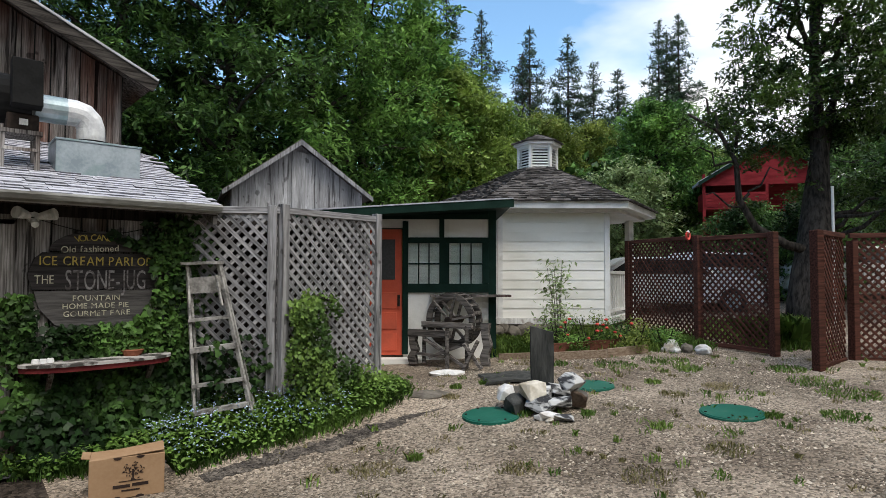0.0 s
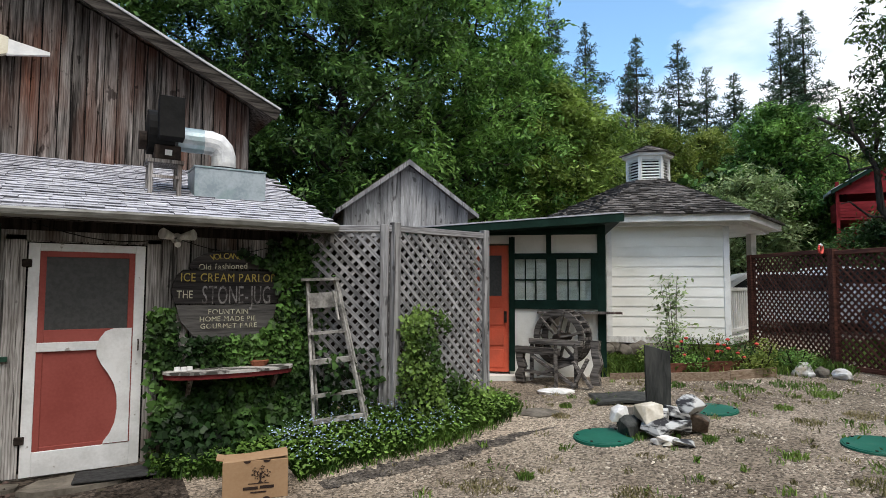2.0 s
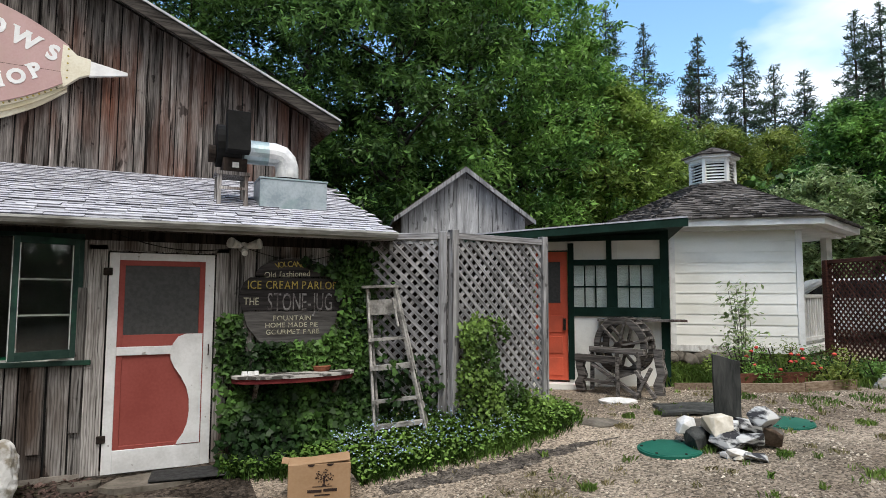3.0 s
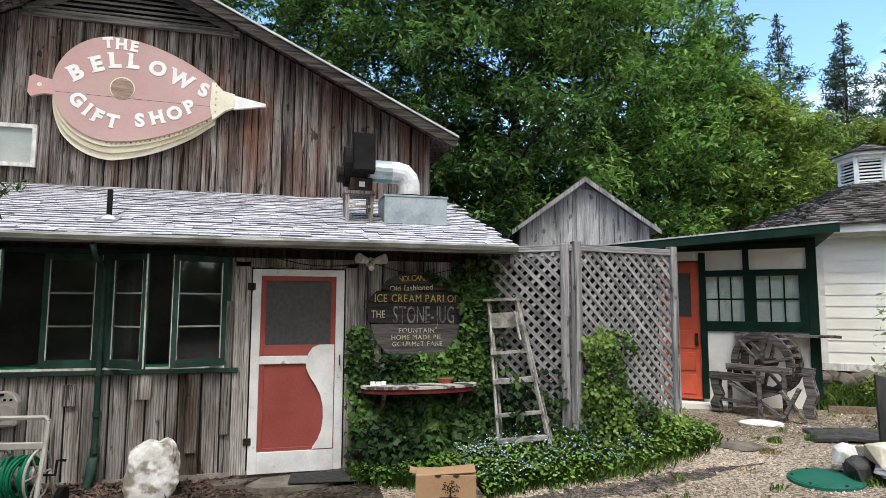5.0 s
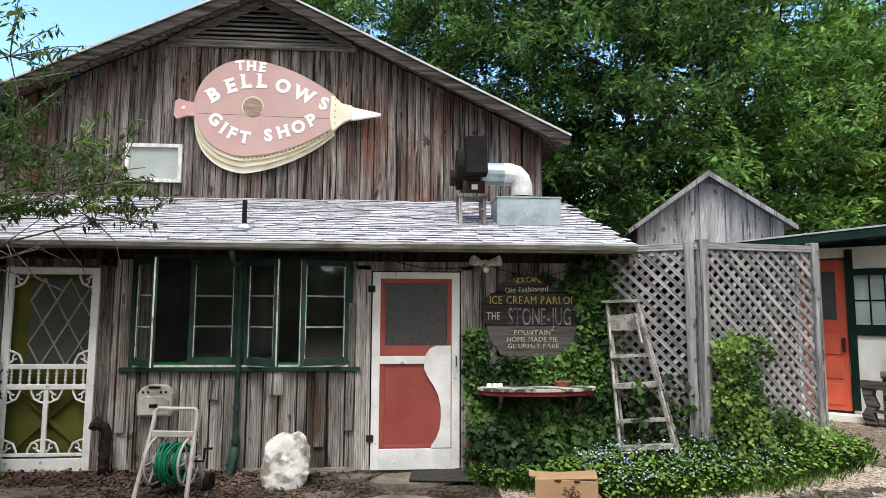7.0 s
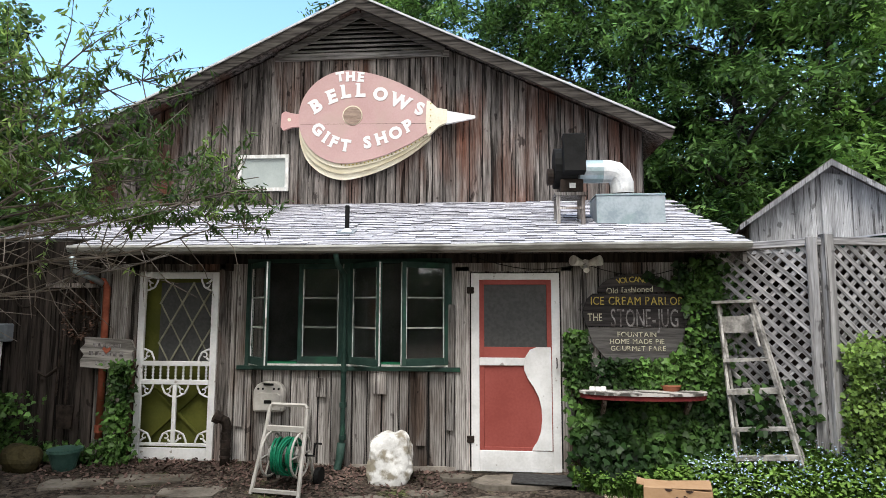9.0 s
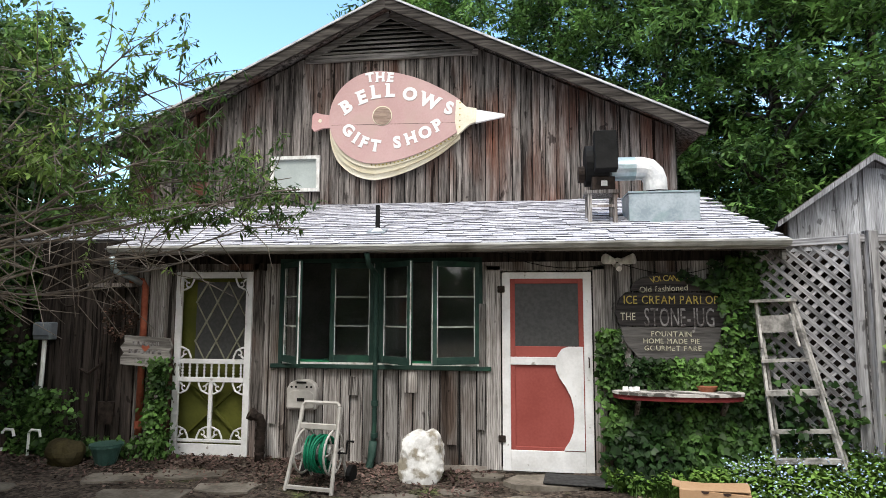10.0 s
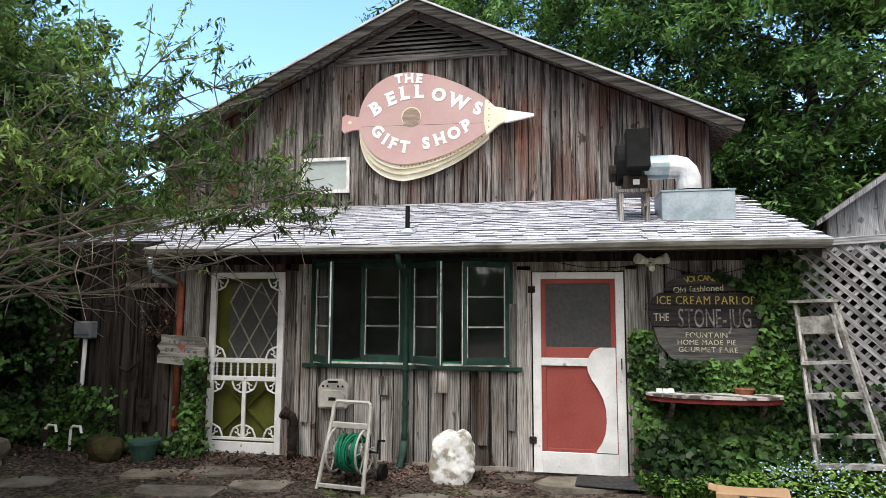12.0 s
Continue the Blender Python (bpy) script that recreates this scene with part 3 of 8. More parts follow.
def slope_slab(x0, x1, y0, y1, t0, t1):
    bm = bmesh.new()
    v = [bm.verts.new((x, y, roof_z(y) - t)) for t in (t0, t1) for x, y in ((x0, y0), (x1, y0), (x1, y1), (x0, y1))]
    for f in ((0, 1, 2, 3), (7, 6, 5, 4), (0, 4, 5, 1), (1, 5, 6, 2), (2, 6, 7, 3), (3, 7, 4, 0)):
        bm.faces.new([v[i] for i in f])
    return bm


lean_roof = part("lean_to_roof", slope_slab(-4.65, 2.2, EAVE_Y, LOFT_Y, 0.03, 0.09), GREY_TRIM, SHOP)
part("roof_extension", slope_slab(-7.1, -4.65, 0.0, LOFT_Y, 0.03, 0.09), GREY_TRIM, SHOP)
GUTTER = mat("weathered_gutter", (0.20, 0.20, 0.19), (0.40, 0.40, 0.38), 4, ALONG, 0.6, 0.2, each=0, stain=(0.12, 0.115, 0.1), stain_scale=2.2)
bm = bmesh.new()
prof = [(0.0, -0.015), (-0.085, 0.0), (-0.095, -0.022), (-0.075, -0.062), (-0.0, -0.075)]
ends = [[bm.verts.new((x, EAVE_Y + p, EAVE_Z - 0.005 + q + 0.006 * math.sin(x))) for p, q in prof] for x in np.linspace(-4.64, 2.22, 24)]
for a, b in zip(ends, ends[1:]):
    for i in range(len(prof)):
        bm.faces.new((a[i], a[(i + 1) % 5], b[(i + 1) % 5], b[i]))
bm.faces.new(ends[0]), bm.faces.new(ends[-1][::-1])
bmesh.ops.recalc_face_normals(bm, faces=list(bm.faces))
part("gutter", bm, GUTTER, SHOP, "stained white metal gutter")
# fascia and header beam take the same dark colour for the eave's shadow
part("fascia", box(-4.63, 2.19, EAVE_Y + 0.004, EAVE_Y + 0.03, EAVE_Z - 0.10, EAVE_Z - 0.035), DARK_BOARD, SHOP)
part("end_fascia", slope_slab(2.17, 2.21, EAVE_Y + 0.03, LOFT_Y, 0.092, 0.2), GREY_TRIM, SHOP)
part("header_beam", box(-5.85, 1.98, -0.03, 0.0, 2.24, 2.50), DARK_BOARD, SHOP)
part("corner_post", box(1.93, 2.06, -0.06, 0.06, 0.0, 2.5), GREY_BOARD, SHOP, bevel=0.006)


def shingle_mesh(w, h):
    bm = bmesh.new()
    t = 0.012
    v = [bm.verts.new(p) for p in ((-w / 2, 0, 0.003), (w / 2, 0, 0.003), (w / 2, h, 0.003), (-w / 2, h, 0.003),
                                   (-w / 2, 0, t + 0.006), (w / 2, 0, t + 0.006), (w / 2, h, 0.004), (-w / 2, h, 0.004))]
    for k, f in enumerate(((4, 5, 6, 7), (0, 1, 5, 4), (1, 2, 6, 5), (3, 0, 4, 7), (2, 3, 7, 6), (3, 2, 1, 0))):
        bm.faces.new([v[i] for i in f]).material_index = 0 if k == 0 else 1
    return bm


def shingles(parent, x0, x1, y0, y1, seed, budget):
    """Courses of shingles: the nearest as pieces of their own, the rest joined."""
    rng = random.Random(seed)
    tilt = math.degrees(math.atan(SLOPE))
    length = math.hypot(1, SLOPE)
    kinds = [mesh_of("shingle", shingle_mesh(w, 0.16), SHINGLE) for w in (0.17, 0.22, 0.26, 0.30)]
    for me in kinds:
        me.materials.append(SHINGLE_EDGE)
    widths = (0.17, 0.22, 0.26, 0.30)
    rest_v, rest_f, made, y, step = [], [], 0, y0 - 0.02, 0.108 / length
    while y < y1:
        x = x0 + rng.uniform(-0.1, 0)
        while x < x1 - 0.06:
            k = rng.randrange(4)
            if x + widths[k] > x1 + 0.03:
                k = 0
            w = widths[k]
            m = pose(x + w / 2, y + rng.choice((-0.012, 0.0, 0.012)), roof_z(y) - 0.028 + rng.choice((0.0, 0.004)), tilt, 0, rng.uniform(-.5, .5))
            if made < budget and -3.6 < x < 2.2:
                part("shingle", kinds[k], SHINGLE, parent, at=m)
                made += 1
            else:
                o = len(rest_v)
                rest_v += [m @ v.co for v in kinds[k].vertices]
                rest_f += [tuple(o + i for i in p.vertices) for p in kinds[k].polygons]
            x += w + 0.004
        y += step
    me = raw("roofing", rest_v, rest_f, SHINGLE)
    me.materials.append(SHINGLE_EDGE)
    me.polygons.foreach_set("material_index", np.tile([0, 1, 1, 1, 1, 1], len(rest_f) // 6).astype(np.int32))
    ob = part("roofing", me, SHINGLE, parent)
    tagged(ob, "grey shingle courses", kind="stuff")


# ---- porch with the orange door, in the yard's own axes ----
PORCH = thing("porch_building", Matrix.Translation(yard(0, 0)) @ YARD_TURN, "cream plaster porch with dark green timber frame", "building")

W0 = 9.5
wall_with_openings("porch_wall", PLASTER, PORCH, -2.2, 0.78, W0, W0 + 0.12, 0.1, 2.60, [(-1.18, -0.63, 0.3, 2.45), (-0.55, -0.06, 1.56, 2.2), (0.10, 0.62, 1.56, 2.2)])
for a, b, c, d in ((-0.64, -0.55, 0.45, 2.55), (0.72, 0.84, 0.35, 2.75), (-0.06, 0.10, 1.56, 2.20), (-0.06, 0.02, 2.29, 2.58)):
    part("timber", box(a, b, W0 - 0.04, W0 - 0.003, c, d), GREEN, PORCH, bevel=0.004)
for a, b, c, d in ((-0.55, 0.72, 1.42, 1.56), (-0.55, 0.72, 2.20, 2.29), (-1.25, 0.72, 2.58, 2.66), (0.62, 0.72, 1.56, 2.2)):
    part("timber", box(a, b, W0 - 0.045, W0 - 0.003, c, d), GREEN, PORCH, bevel=0.004)
CURTAIN = mat("window_blind", (0.76, 0.77, 0.74), (0.86, 0.87, 0.84), 2, (1, 1, 14), 0.9, 0.3, each=0)
for a, b in ((-0.55, -0.06), (0.10, 0.62)):
    w = part("window", box(a, b, W0 + 0.055, W0 + 0.06, 1.56, 2.2), CURTAIN, PORCH, "six-pane window with pale blinds")
    part("pane", box(a, b, W0 + 0.04, W0 + 0.046, 1.56, 2.2), GLASS, w).visible_shadow = False
    part("sash", box(a, b, W0 + 0.02, W0 + 0.05, 1.86, 1.885), GREEN, w)
    for k in (1, 2):
        x = a + (b - a) * k / 3
        part("glazing_bar", box(x - 0.01, x + 0.01, W0 + 0.02, W0 + 0.05, 1.56, 2.2), GREEN, w)
part("window_shelf", box(-0.2, 1.05, W0 - 0.3, W0 - 0.02, 1.36, 1.39), BROWN_BOARD, PORCH, "thin weathered plank shelf")
# shed roof that rises to the right, and the dark passage under its low end
part("gable_infill", plate([(-2.2, 2.60), (0.78, 2.60), (0.78, 2.74), (-2.2, 2.61)], W0, W0 + 0.1), GREEN, PORCH)
part("roof", plate([(-2.6, 2.60), (1.02, 2.815), (1.02, 2.73), (-2.6, 2.53)], W0 - 0.70, W0 + 3.2), GREEN, PORCH)
part("roof_felt", plate([(-2.62, 2.604), (1.03, 2.819), (1.03, 2.838), (-2.62, 2.625)], W0 - 0.76, W0 + 3.2), SHINGLE, PORCH)
part("fascia", plate([(-2.6, 2.60), (1.04, 2.817), (1.04, 2.70), (-2.6, 2.50)], W0 - 0.75, W0 - 0.71), GREEN, PORCH)
# added boards that darken the lattice gaps, with shade put into their colour
part("passage_wall", box(-4.2, -1.22, W0 - 1.0, W0 - 0.9, 0.1, 2.5), DARK_BOARD, PORCH, "board wall added behind the lattice, coloured dark for shade")
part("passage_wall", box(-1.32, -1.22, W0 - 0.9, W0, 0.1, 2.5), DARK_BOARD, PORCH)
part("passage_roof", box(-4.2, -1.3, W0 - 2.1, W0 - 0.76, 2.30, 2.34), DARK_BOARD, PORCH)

door = part("orange_door", box(-1.16, -0.65, W0 + 0.02, W0 + 0.06, 0.43, 2.42), ORANGE, PORCH, "orange-red panel door with dark glass")
for c, d in ((0.5, 0.78), (0.84, 1.10), (1.16, 1.42)):
    part("panel", box(-1.10, -0.73, W0 + 0.005, W0 + 0.018, c, d), ORANGE, door, bevel=0.005)
part("pane", box(-1.08, -0.76, W0 + 0.008, W0 + 0.018, 1.62, 2.26), SCREEN, door, "dark glass pane")
part("door_handle", box(-0.72, -0.68, W0 - 0.03, W0 + 0.018, 1.2, 1.38), IRON, door)
part("door_step", box(-1.2, -0.3, W0 - 0.25, W0 - 0.003, 0.2, 0.40), PLASTER, PORCH)

# ---- white summer house on a hexagon ----
HEX = thing("summer_house", Matrix.Translation(yard(2.21, 13.94)) @ YARD_TURN, "white clapboard hexagonal summer house with louvred cupola", "building")
HEX_R, HEX_LOW, HEX_TOP = 2.24, 0.83, 2.99


def hexpts(r):
    return [Vector((r * math.cos(radians(60 * k - 120)), r * math.sin(radians(60 * k - 120)), 0)) for k in range(6)]


def ring_slab(r, z0, z1):
    bm = bmesh.new()
    lo = [bm.verts.new(p + Vector((0, 0, z0))) for p in hexpts(r)]
    hi = [bm.verts.new(p + Vector((0, 0, z1))) for p in hexpts(r)]
    bm.faces.new(lo[::-1]), bm.faces.new(hi)
    for i in range(6):
        bm.faces.new((lo[i], lo[(i + 1) % 6], hi[(i + 1) % 6], hi[i]))
    return bm


part("floor_slab", ring_slab(HEX_R + 0.05, HEX_LOW - 0.12, HEX_LOW), WORN_WHITE, HEX)
part("ceiling", ring_slab(2.5, HEX_TOP - 0.06, HEX_TOP), WHITE, HEX)
part("fascia", ring_slab(2.75, HEX_TOP + 0.0, HEX_TOP + 0.13), WHITE, HEX)
pts = hexpts(HEX_R)
for k in (0, 5, 4, 3):      # closed faces: front, left-front, left-back, back
    a, b = pts[k], pts[(k + 1) % 6]
    mid, ang = (a + b) / 2, math.degrees(math.atan2(b.y - a.y, b.x - a.x))
    L = (b - a).length
    wall = part("wall", box(-L / 2, L / 2, 0, 0.08, HEX_LOW - 0.02, HEX_TOP - 0.06), SIDING, HEX, at=pose(mid.x, mid.y, 0, 0, 0, ang))
    n = 11
    h = (HEX_TOP - 0.06 - HEX_LOW) / n
    for i in range(n):
        z = HEX_LOW + i * h
        bm = bmesh.new()
        v = [bm.verts.new(p) for p in ((-L / 2 + 0.1, -0.022, z), (L / 2 - 0.1, -0.022, z), (L / 2 - 0.1, -0.01, z + h), (-L / 2 + 0.1, -0.01, z + h),
                                       (-L / 2 + 0.1, -0.002, z), (L / 2 - 0.1, -0.002, z), (L / 2 - 0.1, -0.002, z + h), (-L / 2 + 0.1, -0.002, z + h))]
        for f in ((0, 1, 2, 3), (4, 5, 1, 0), (5, 6, 2, 1), (7, 4, 0, 3), (6, 7, 3, 2)):
            bm.faces.new([v[j] for j in f])
        part("board", bm, SIDING, wall)
    for s in (-1, 1):
        part("corner_board", box(s * (L / 2 - 0.05) - 0.05, s * (L / 2 - 0.05) + 0.05, -0.04, -0.003, HEX_LOW - 0.06, HEX_TOP - 0.06), WHITE, wall)
for k in (1, 2, 3):
    part("post", box(-0.07, 0.07, -0.07, 0.07, HEX_LOW, HEX_TOP - 0.06), WHITE, HEX, at=pose(pts[k].x * 0.95, pts[k].y * 0.95, 0, 0, 0, 30))
for k in (1, 2):
    a, b = pts[k] * 0.95, pts[(k + 1) % 6] * 0.95
    mid, ang, L = (a + b) / 2, math.degrees(math.atan2(b.y - a.y, b.x - a.x)), (b - a).length
    rail = part("railing", box(-L / 2, L / 2, -0.04, 0.04, HEX_LOW + 0.88, HEX_LOW + 0.94), WHITE, HEX, at=pose(mid.x, mid.y, 0, 0, 0, ang))
    part("bottom_rail", box(-L / 2, L / 2, -0.03, 0.03, HEX_LOW + 0.08, HEX_LOW + 0.14), WHITE, rail)
    for i in range(13):
        x = -L / 2 + (i + 0.5) * L / 13
        part("baluster", box(x - 0.03, x + 0.03, -0.015, 0.015, HEX_LOW + 0.14, HEX_LOW + 0.88), WHITE, rail)
for p in pts:
    part("pier", box(-0.1, 0.1, -0.1, 0.1, 0.3, HEX_LOW - 0.12), BROWN_BOARD, HEX, at=Matrix.Translation((p.x * 0.9, p.y * 0.9, 0)))


def hex_shakes(parent, r0, r1, z0, z1, rows, seed, w=0.16, thick=0.03):
    """Six hip slopes covered with rows of shakes that hang over one another."""
    rng = random.Random(seed)
    lo, hi = hexpts(r0), hexpts(r1)
    v, f = [], []
    for k in range(6):
        a, b, c, d = lo[k], lo[(k + 1) % 6], hi[(k + 1) % 6], hi[k]
        out = ((a + b) / 2).normalized()
        nrm = (out * (z1 - z0) + Vector((0, 0, 1)) * ((a + b).length / 2 - (c + d).length / 2)).normalized()
        for i in range(rows):
            t0, t1 = i / rows, (i + 1.25) / rows
            l0, r0_ = a.lerp(d, t0), b.lerp(c, t0)
            l1, r1_ = a.lerp(d, min(t1, 1)), b.lerp(c, min(t1, 1))
            n = max(2, round((r0_ - l0).length / w))
            for j in range(n):
                s0, s1 = j / n + 0.02 / n, (j + 1) / n - 0.02 / n
                o = rng.uniform(0, 0.35) / rows
                p = [l0.lerp(r0_, s0), l0.lerp(r0_, s1), l1.lerp(r1_, s1), l1.lerp(r1_, s0)]
                zz = [z0 + (z1 - z0) * (t0 - o)] * 2 + [z0 + (z1 - z0) * min(t1, 1)] * 2
                tk = thick * rng.uniform(0.7, 1.5)
                q = [Vector((pp.x, pp.y, z)) for pp, z in zip(p, zz)]
                e = len(v)
                v += [q[0] + nrm * tk, q[1] + nrm * tk, q[2] + nrm * 0.006, q[3] + nrm * 0.006, q[0], q[1]]
                f += [(e, e + 1, e + 2, e + 3), (e + 4, e + 5, e + 1, e), (e + 5, e + 2, e + 1), (e + 3, e + 4, e)]
    tagged(part("roofing", raw("roofing", v, f, WOOD_SHAKE), WOOD_SHAKE, parent), "grey weathered wood shakes", kind="stuff")


def hex_cone(r0, r1, z0, z1):
    bm = bmesh.new()
    lo = [bm.verts.new(p + Vector((0, 0, z0))) for p in hexpts(r0)]
    hi = [bm.verts.new(p + Vector((0, 0, z1))) for p in hexpts(max(r1, 0.01))]
    bm.faces.new(lo[::-1]), bm.faces.new(hi)
    for i in range(6):
        bm.faces.new((lo[i], lo[(i + 1) % 6], hi[(i + 1) % 6], hi[i]))
    return bm


roof = part("roof", hex_cone(2.8, 0.45, HEX_TOP + 0.13, 4.12), WOOD_SHAKE, HEX)
hex_shakes(roof, 2.82, 0.45, HEX_TOP + 0.135, 4.125, 20, 5, 0.13, 0.035)
cup = part("cupola", ring_slab(0.36, 4.0, 4.66), DARK, HEX, "white louvred cupola")
for k in range(6):
    a, b = hexpts(0.44)[k], hexpts(0.44)[(k + 1) % 6]
    mid, ang, L = (a + b) / 2, math.degrees(math.atan2(b.y - a.y, b.x - a.x)), (b - a).length
    part("cupola_post", box(-0.035, 0.035, -0.035, 0.035, 4.0, 4.66), WHITE, cup, at=pose(a.x, a.y, 0, 0, 0, ang - 30))
    for z in (4.10, 4.62):
        part("cupola_rail", box(-L / 2, L / 2, -0.03, 0.03, z - 0.04, z + 0.04), WHITE, cup, at=pose(mid.x, mid.y, 0, 0, 0, ang))
    for i in range(7):
        part("louvre", box(-L / 2 + 0.03, L / 2 - 0.03, -0.03, 0.03, -0.006, 0.006), WHITE, cup, at=pose(mid.x, mid.y, 4.175 + i * 0.064, 38, 0, 0) if k == 0 else Matrix.Translation((mid.x, mid.y, 4.175 + i * 0.064)) @ pose(0, 0, 0, 0, 0, ang) @ pose(0, 0, 0, 38))
part("cupola_eave", ring_slab(0.56, 4.66, 4.72), WHITE, cup)
cap = part("cupola_roof", hex_cone(0.6, 0.0, 4.72, 4.95), WOOD_SHAKE, HEX)
hex_shakes(cap, 0.62, 0.02, 4.725, 4.96, 5, 6, 0.11, 0.022)


# ---- lattice screens ----
def lattice_panel(parent, a, b, z0, z1, material, pitch, slat=0.038, thick=0.008, frame_w=0.06, seed=1):
    """Crossed slats clipped to the panel, in two layers, from a to b on the ground plan."""
    rng = random.Random(seed)
    a, b = Vector((a[0], a[1], 0)), Vector((b[0], b[1], 0))
    L, H = (b - a).length, z1 - z0
    ang = math.degrees(math.atan2(b.y - a.y, b.x - a.x))
    base = Matrix.Translation((a.x, a.y, z0)) @ pose(0, 0, 0, 0, 0, ang)
    for layer, s in ((0, 1), (1, -1)):
        c = -H if s > 0 else 0
        top = L if s > 0 else L + H
        while c < top:
            # x = c + s*z
            pts = []
            for z in (0.0, H):
                pts.append((c + s * z, z))
            (xa, za), (xb, zb) = pts
            lo, hi = 0.0, 1.0
            dx = xb - xa
            t0, t1 = sorted(((0 - xa) / dx, (L - xa) / dx))
            lo, hi = max(lo, t0), min(hi, t1)
            if hi - lo > 0.04:
                p, q = (xa + dx * lo, H * lo), (xa + dx * hi, H * hi)
                mid = ((p[0] + q[0]) / 2, (p[1] + q[1]) / 2)
                ln = math.hypot(q[0] - p[0], q[1] - p[1])
                y = (-thick / 2 if layer else thick / 2) * 1.05
                bm = box(-ln / 2, ln / 2, -thick / 2, thick / 2, -slat / 2, slat / 2)
                part("slat", bm, material, parent, at=base @ Matrix.Translation((mid[0], y, mid[1])) @ pose(0, 0, 0, 0, -45 * s + rng.uniform(-.6, .6), 0))
            c += pitch * rng.uniform(0.96, 1.04)
    part("top_rail", box(0, L, -0.03, 0.03, H - 0.02, H + 0.05), material, parent, at=base, bevel=0.005)
    part("bottom_rail", box(0, L, -0.025, 0.025, -0.04, 0.03), material, parent, at=base, bevel=0.005)


GREY_FENCE = thing("lattice_screen", None, "weathered grey wooden lattice screen beside the shop", "fence")
LA, LB, LC = (2.02, -0.10), (2.80, -0.68), (4.12, -0.45)
lattice_panel(GREY_FENCE, LA, LB, 0.42, 2.36, LATTICE, 0.122, 0.040, seed=11)
lattice_panel(GREY_FENCE, LB, LC, 0.50, 2.36, LATTICE, 0.122, 0.040, seed=12)
for p, z in ((LB, 2.44), (LC, 2.44)):
    part("post", box(-0.045, 0.045, -0.045, 0.045, 0.1, z), LATTICE_POST, GREY_FENCE, at=pose(p[0], p[1], 0, 0, 0, 10), bevel=0.006)
part("post", box(-0.045, 0.045, -0.045, 0.045, 0.1, 2.42), LATTICE_POST, GREY_FENCE, at=pose(LB[0] - 0.10, LB[1] + 0.05, 0, 0, 0, -35), bevel=0.006)

RED_FENCE = thing("red_lattice_fence", None, "red-brown stained lattice fence with square posts", "fence")
F1, F2, F3 = yard(3.75, 12.1), yard(4.36, 10.25), yard(4.97, 9.01)
lattice_panel(RED_FENCE, F1, F2, 0.60, 2.33, REDWOOD, 0.112, 0.033, seed=13)
lattice_panel(RED_FENCE, F2, F3, 0.56, 2.30, REDWOOD, 0.112, 0.033, seed=14)
for p, zt in ((F1, 2.38), (F2, 2.38), (F3, 2.36)):
    part("post", box(-0.055, 0.055, -0.055, 0.055, 0.2, zt), REDWOOD, RED_FENCE, at=pose(p.x, p.y, 0, 0, 0, -20), bevel=0.006)
GATE = thing("red_lattice_gate", None, "red-brown lattice gate standing open", "gate")
G1, G2, G3 = yard(4.87, 7.80), yard(5.72, 8.55), yard(6.9, 8.3)
lattice_panel(GATE, G1, G2, 0.52, 2.26, REDWOOD, 0.112, 0.033, seed=15)
part("post", box(-0.06, 0.06, -0.06, 0.06, 0.42, 2.30), REDWOOD, GATE, at=pose(G1.x, G1.y, 0, 0, 0, -20), bevel=0.006)
RED_FENCE_TWO = thing("red_lattice_fence", None, "red-brown stained lattice fence beside the open gate", "fence")
lattice_panel(RED_FENCE_TWO, G2 + Vector((0.08, -0.05, 0)), G3, 0.52, 2.26, REDWOOD, 0.112, 0.033, seed=16)
part("post", box(-0.055, 0.055, -0.055, 0.055, 0.3, 2.2), REDWOOD, RED_FENCE_TWO, at=pose(G2.x + 0.1, G2.y - 0.08, 0, 0, 0, -20), bevel=0.006)

# ---- shed behind the screen ----
SL, SR = yard(-3.92, 11.0), yard(-1.63, 12.0)
sdir = (SR - SL).normalized()
SHED = thing("grey_shed", Matrix.Translation((SL.x, SL.y, 0)) @ pose(0, 0, 0, 0, 0, math.degrees(math.atan2(sdir.y, sdir.x))), "silver-grey board shed with a steep gable roof", "shed")
SW = (SR - SL).length


def shed_top(x):
    return 4.20 - (4.20 - 3.28) / (SW / 2) * abs(x - SW / 2)


shed_wall = part("gable_wall", plate([(0, 0), (SW, 0), (SW, shed_top(SW)), (SW / 2, shed_top(SW / 2)), (0, shed_top(0))], 0.02, 0.1), SHED_BOARD, SHED)
planks(shed_wall, SHED_BOARD, 0, SW, 0.3, shed_top, 0.02, 21, (), (0.3, 0.5), 0.015)
part("side_wall", box(0, 0.08, 0.1, 3.0, 0, 3.28), BROWN_BOARD, SHED)
for s in (-1, 1):
    k = (4.20 - 3.28) / (SW / 2)
    a, b = (SW / 2, 4.27), (SW / 2 + s * (SW / 2 + 0.16), 4.27 - k * (SW / 2 + 0.16))
    part("roof_slope", plate([a, b, (b[0], b[1] - 0.05), (a[0], a[1] - 0.06)], -0.2, 3.1), WOOD_SHAKE, SHED)
    part("bargeboard", plate([(a[0], a[1] - 0.02), (b[0], b[1] - 0.02), (b[0], b[1] - 0.1), (a[0], a[1] - 0.12)], -0.235, -0.203), SHED_BOARD, SHED)

# ---- trees ----
def at_deg(az, d, z=None):
    """A place at az degrees right of the shop front's normal, d metres off."""
    x, y = EYE.x + d * math.sin(radians(az)), EYE.y + d * math.cos(radians(az))
    return (x, y, ground_z(x, y) - 0.1 if z is None else z)


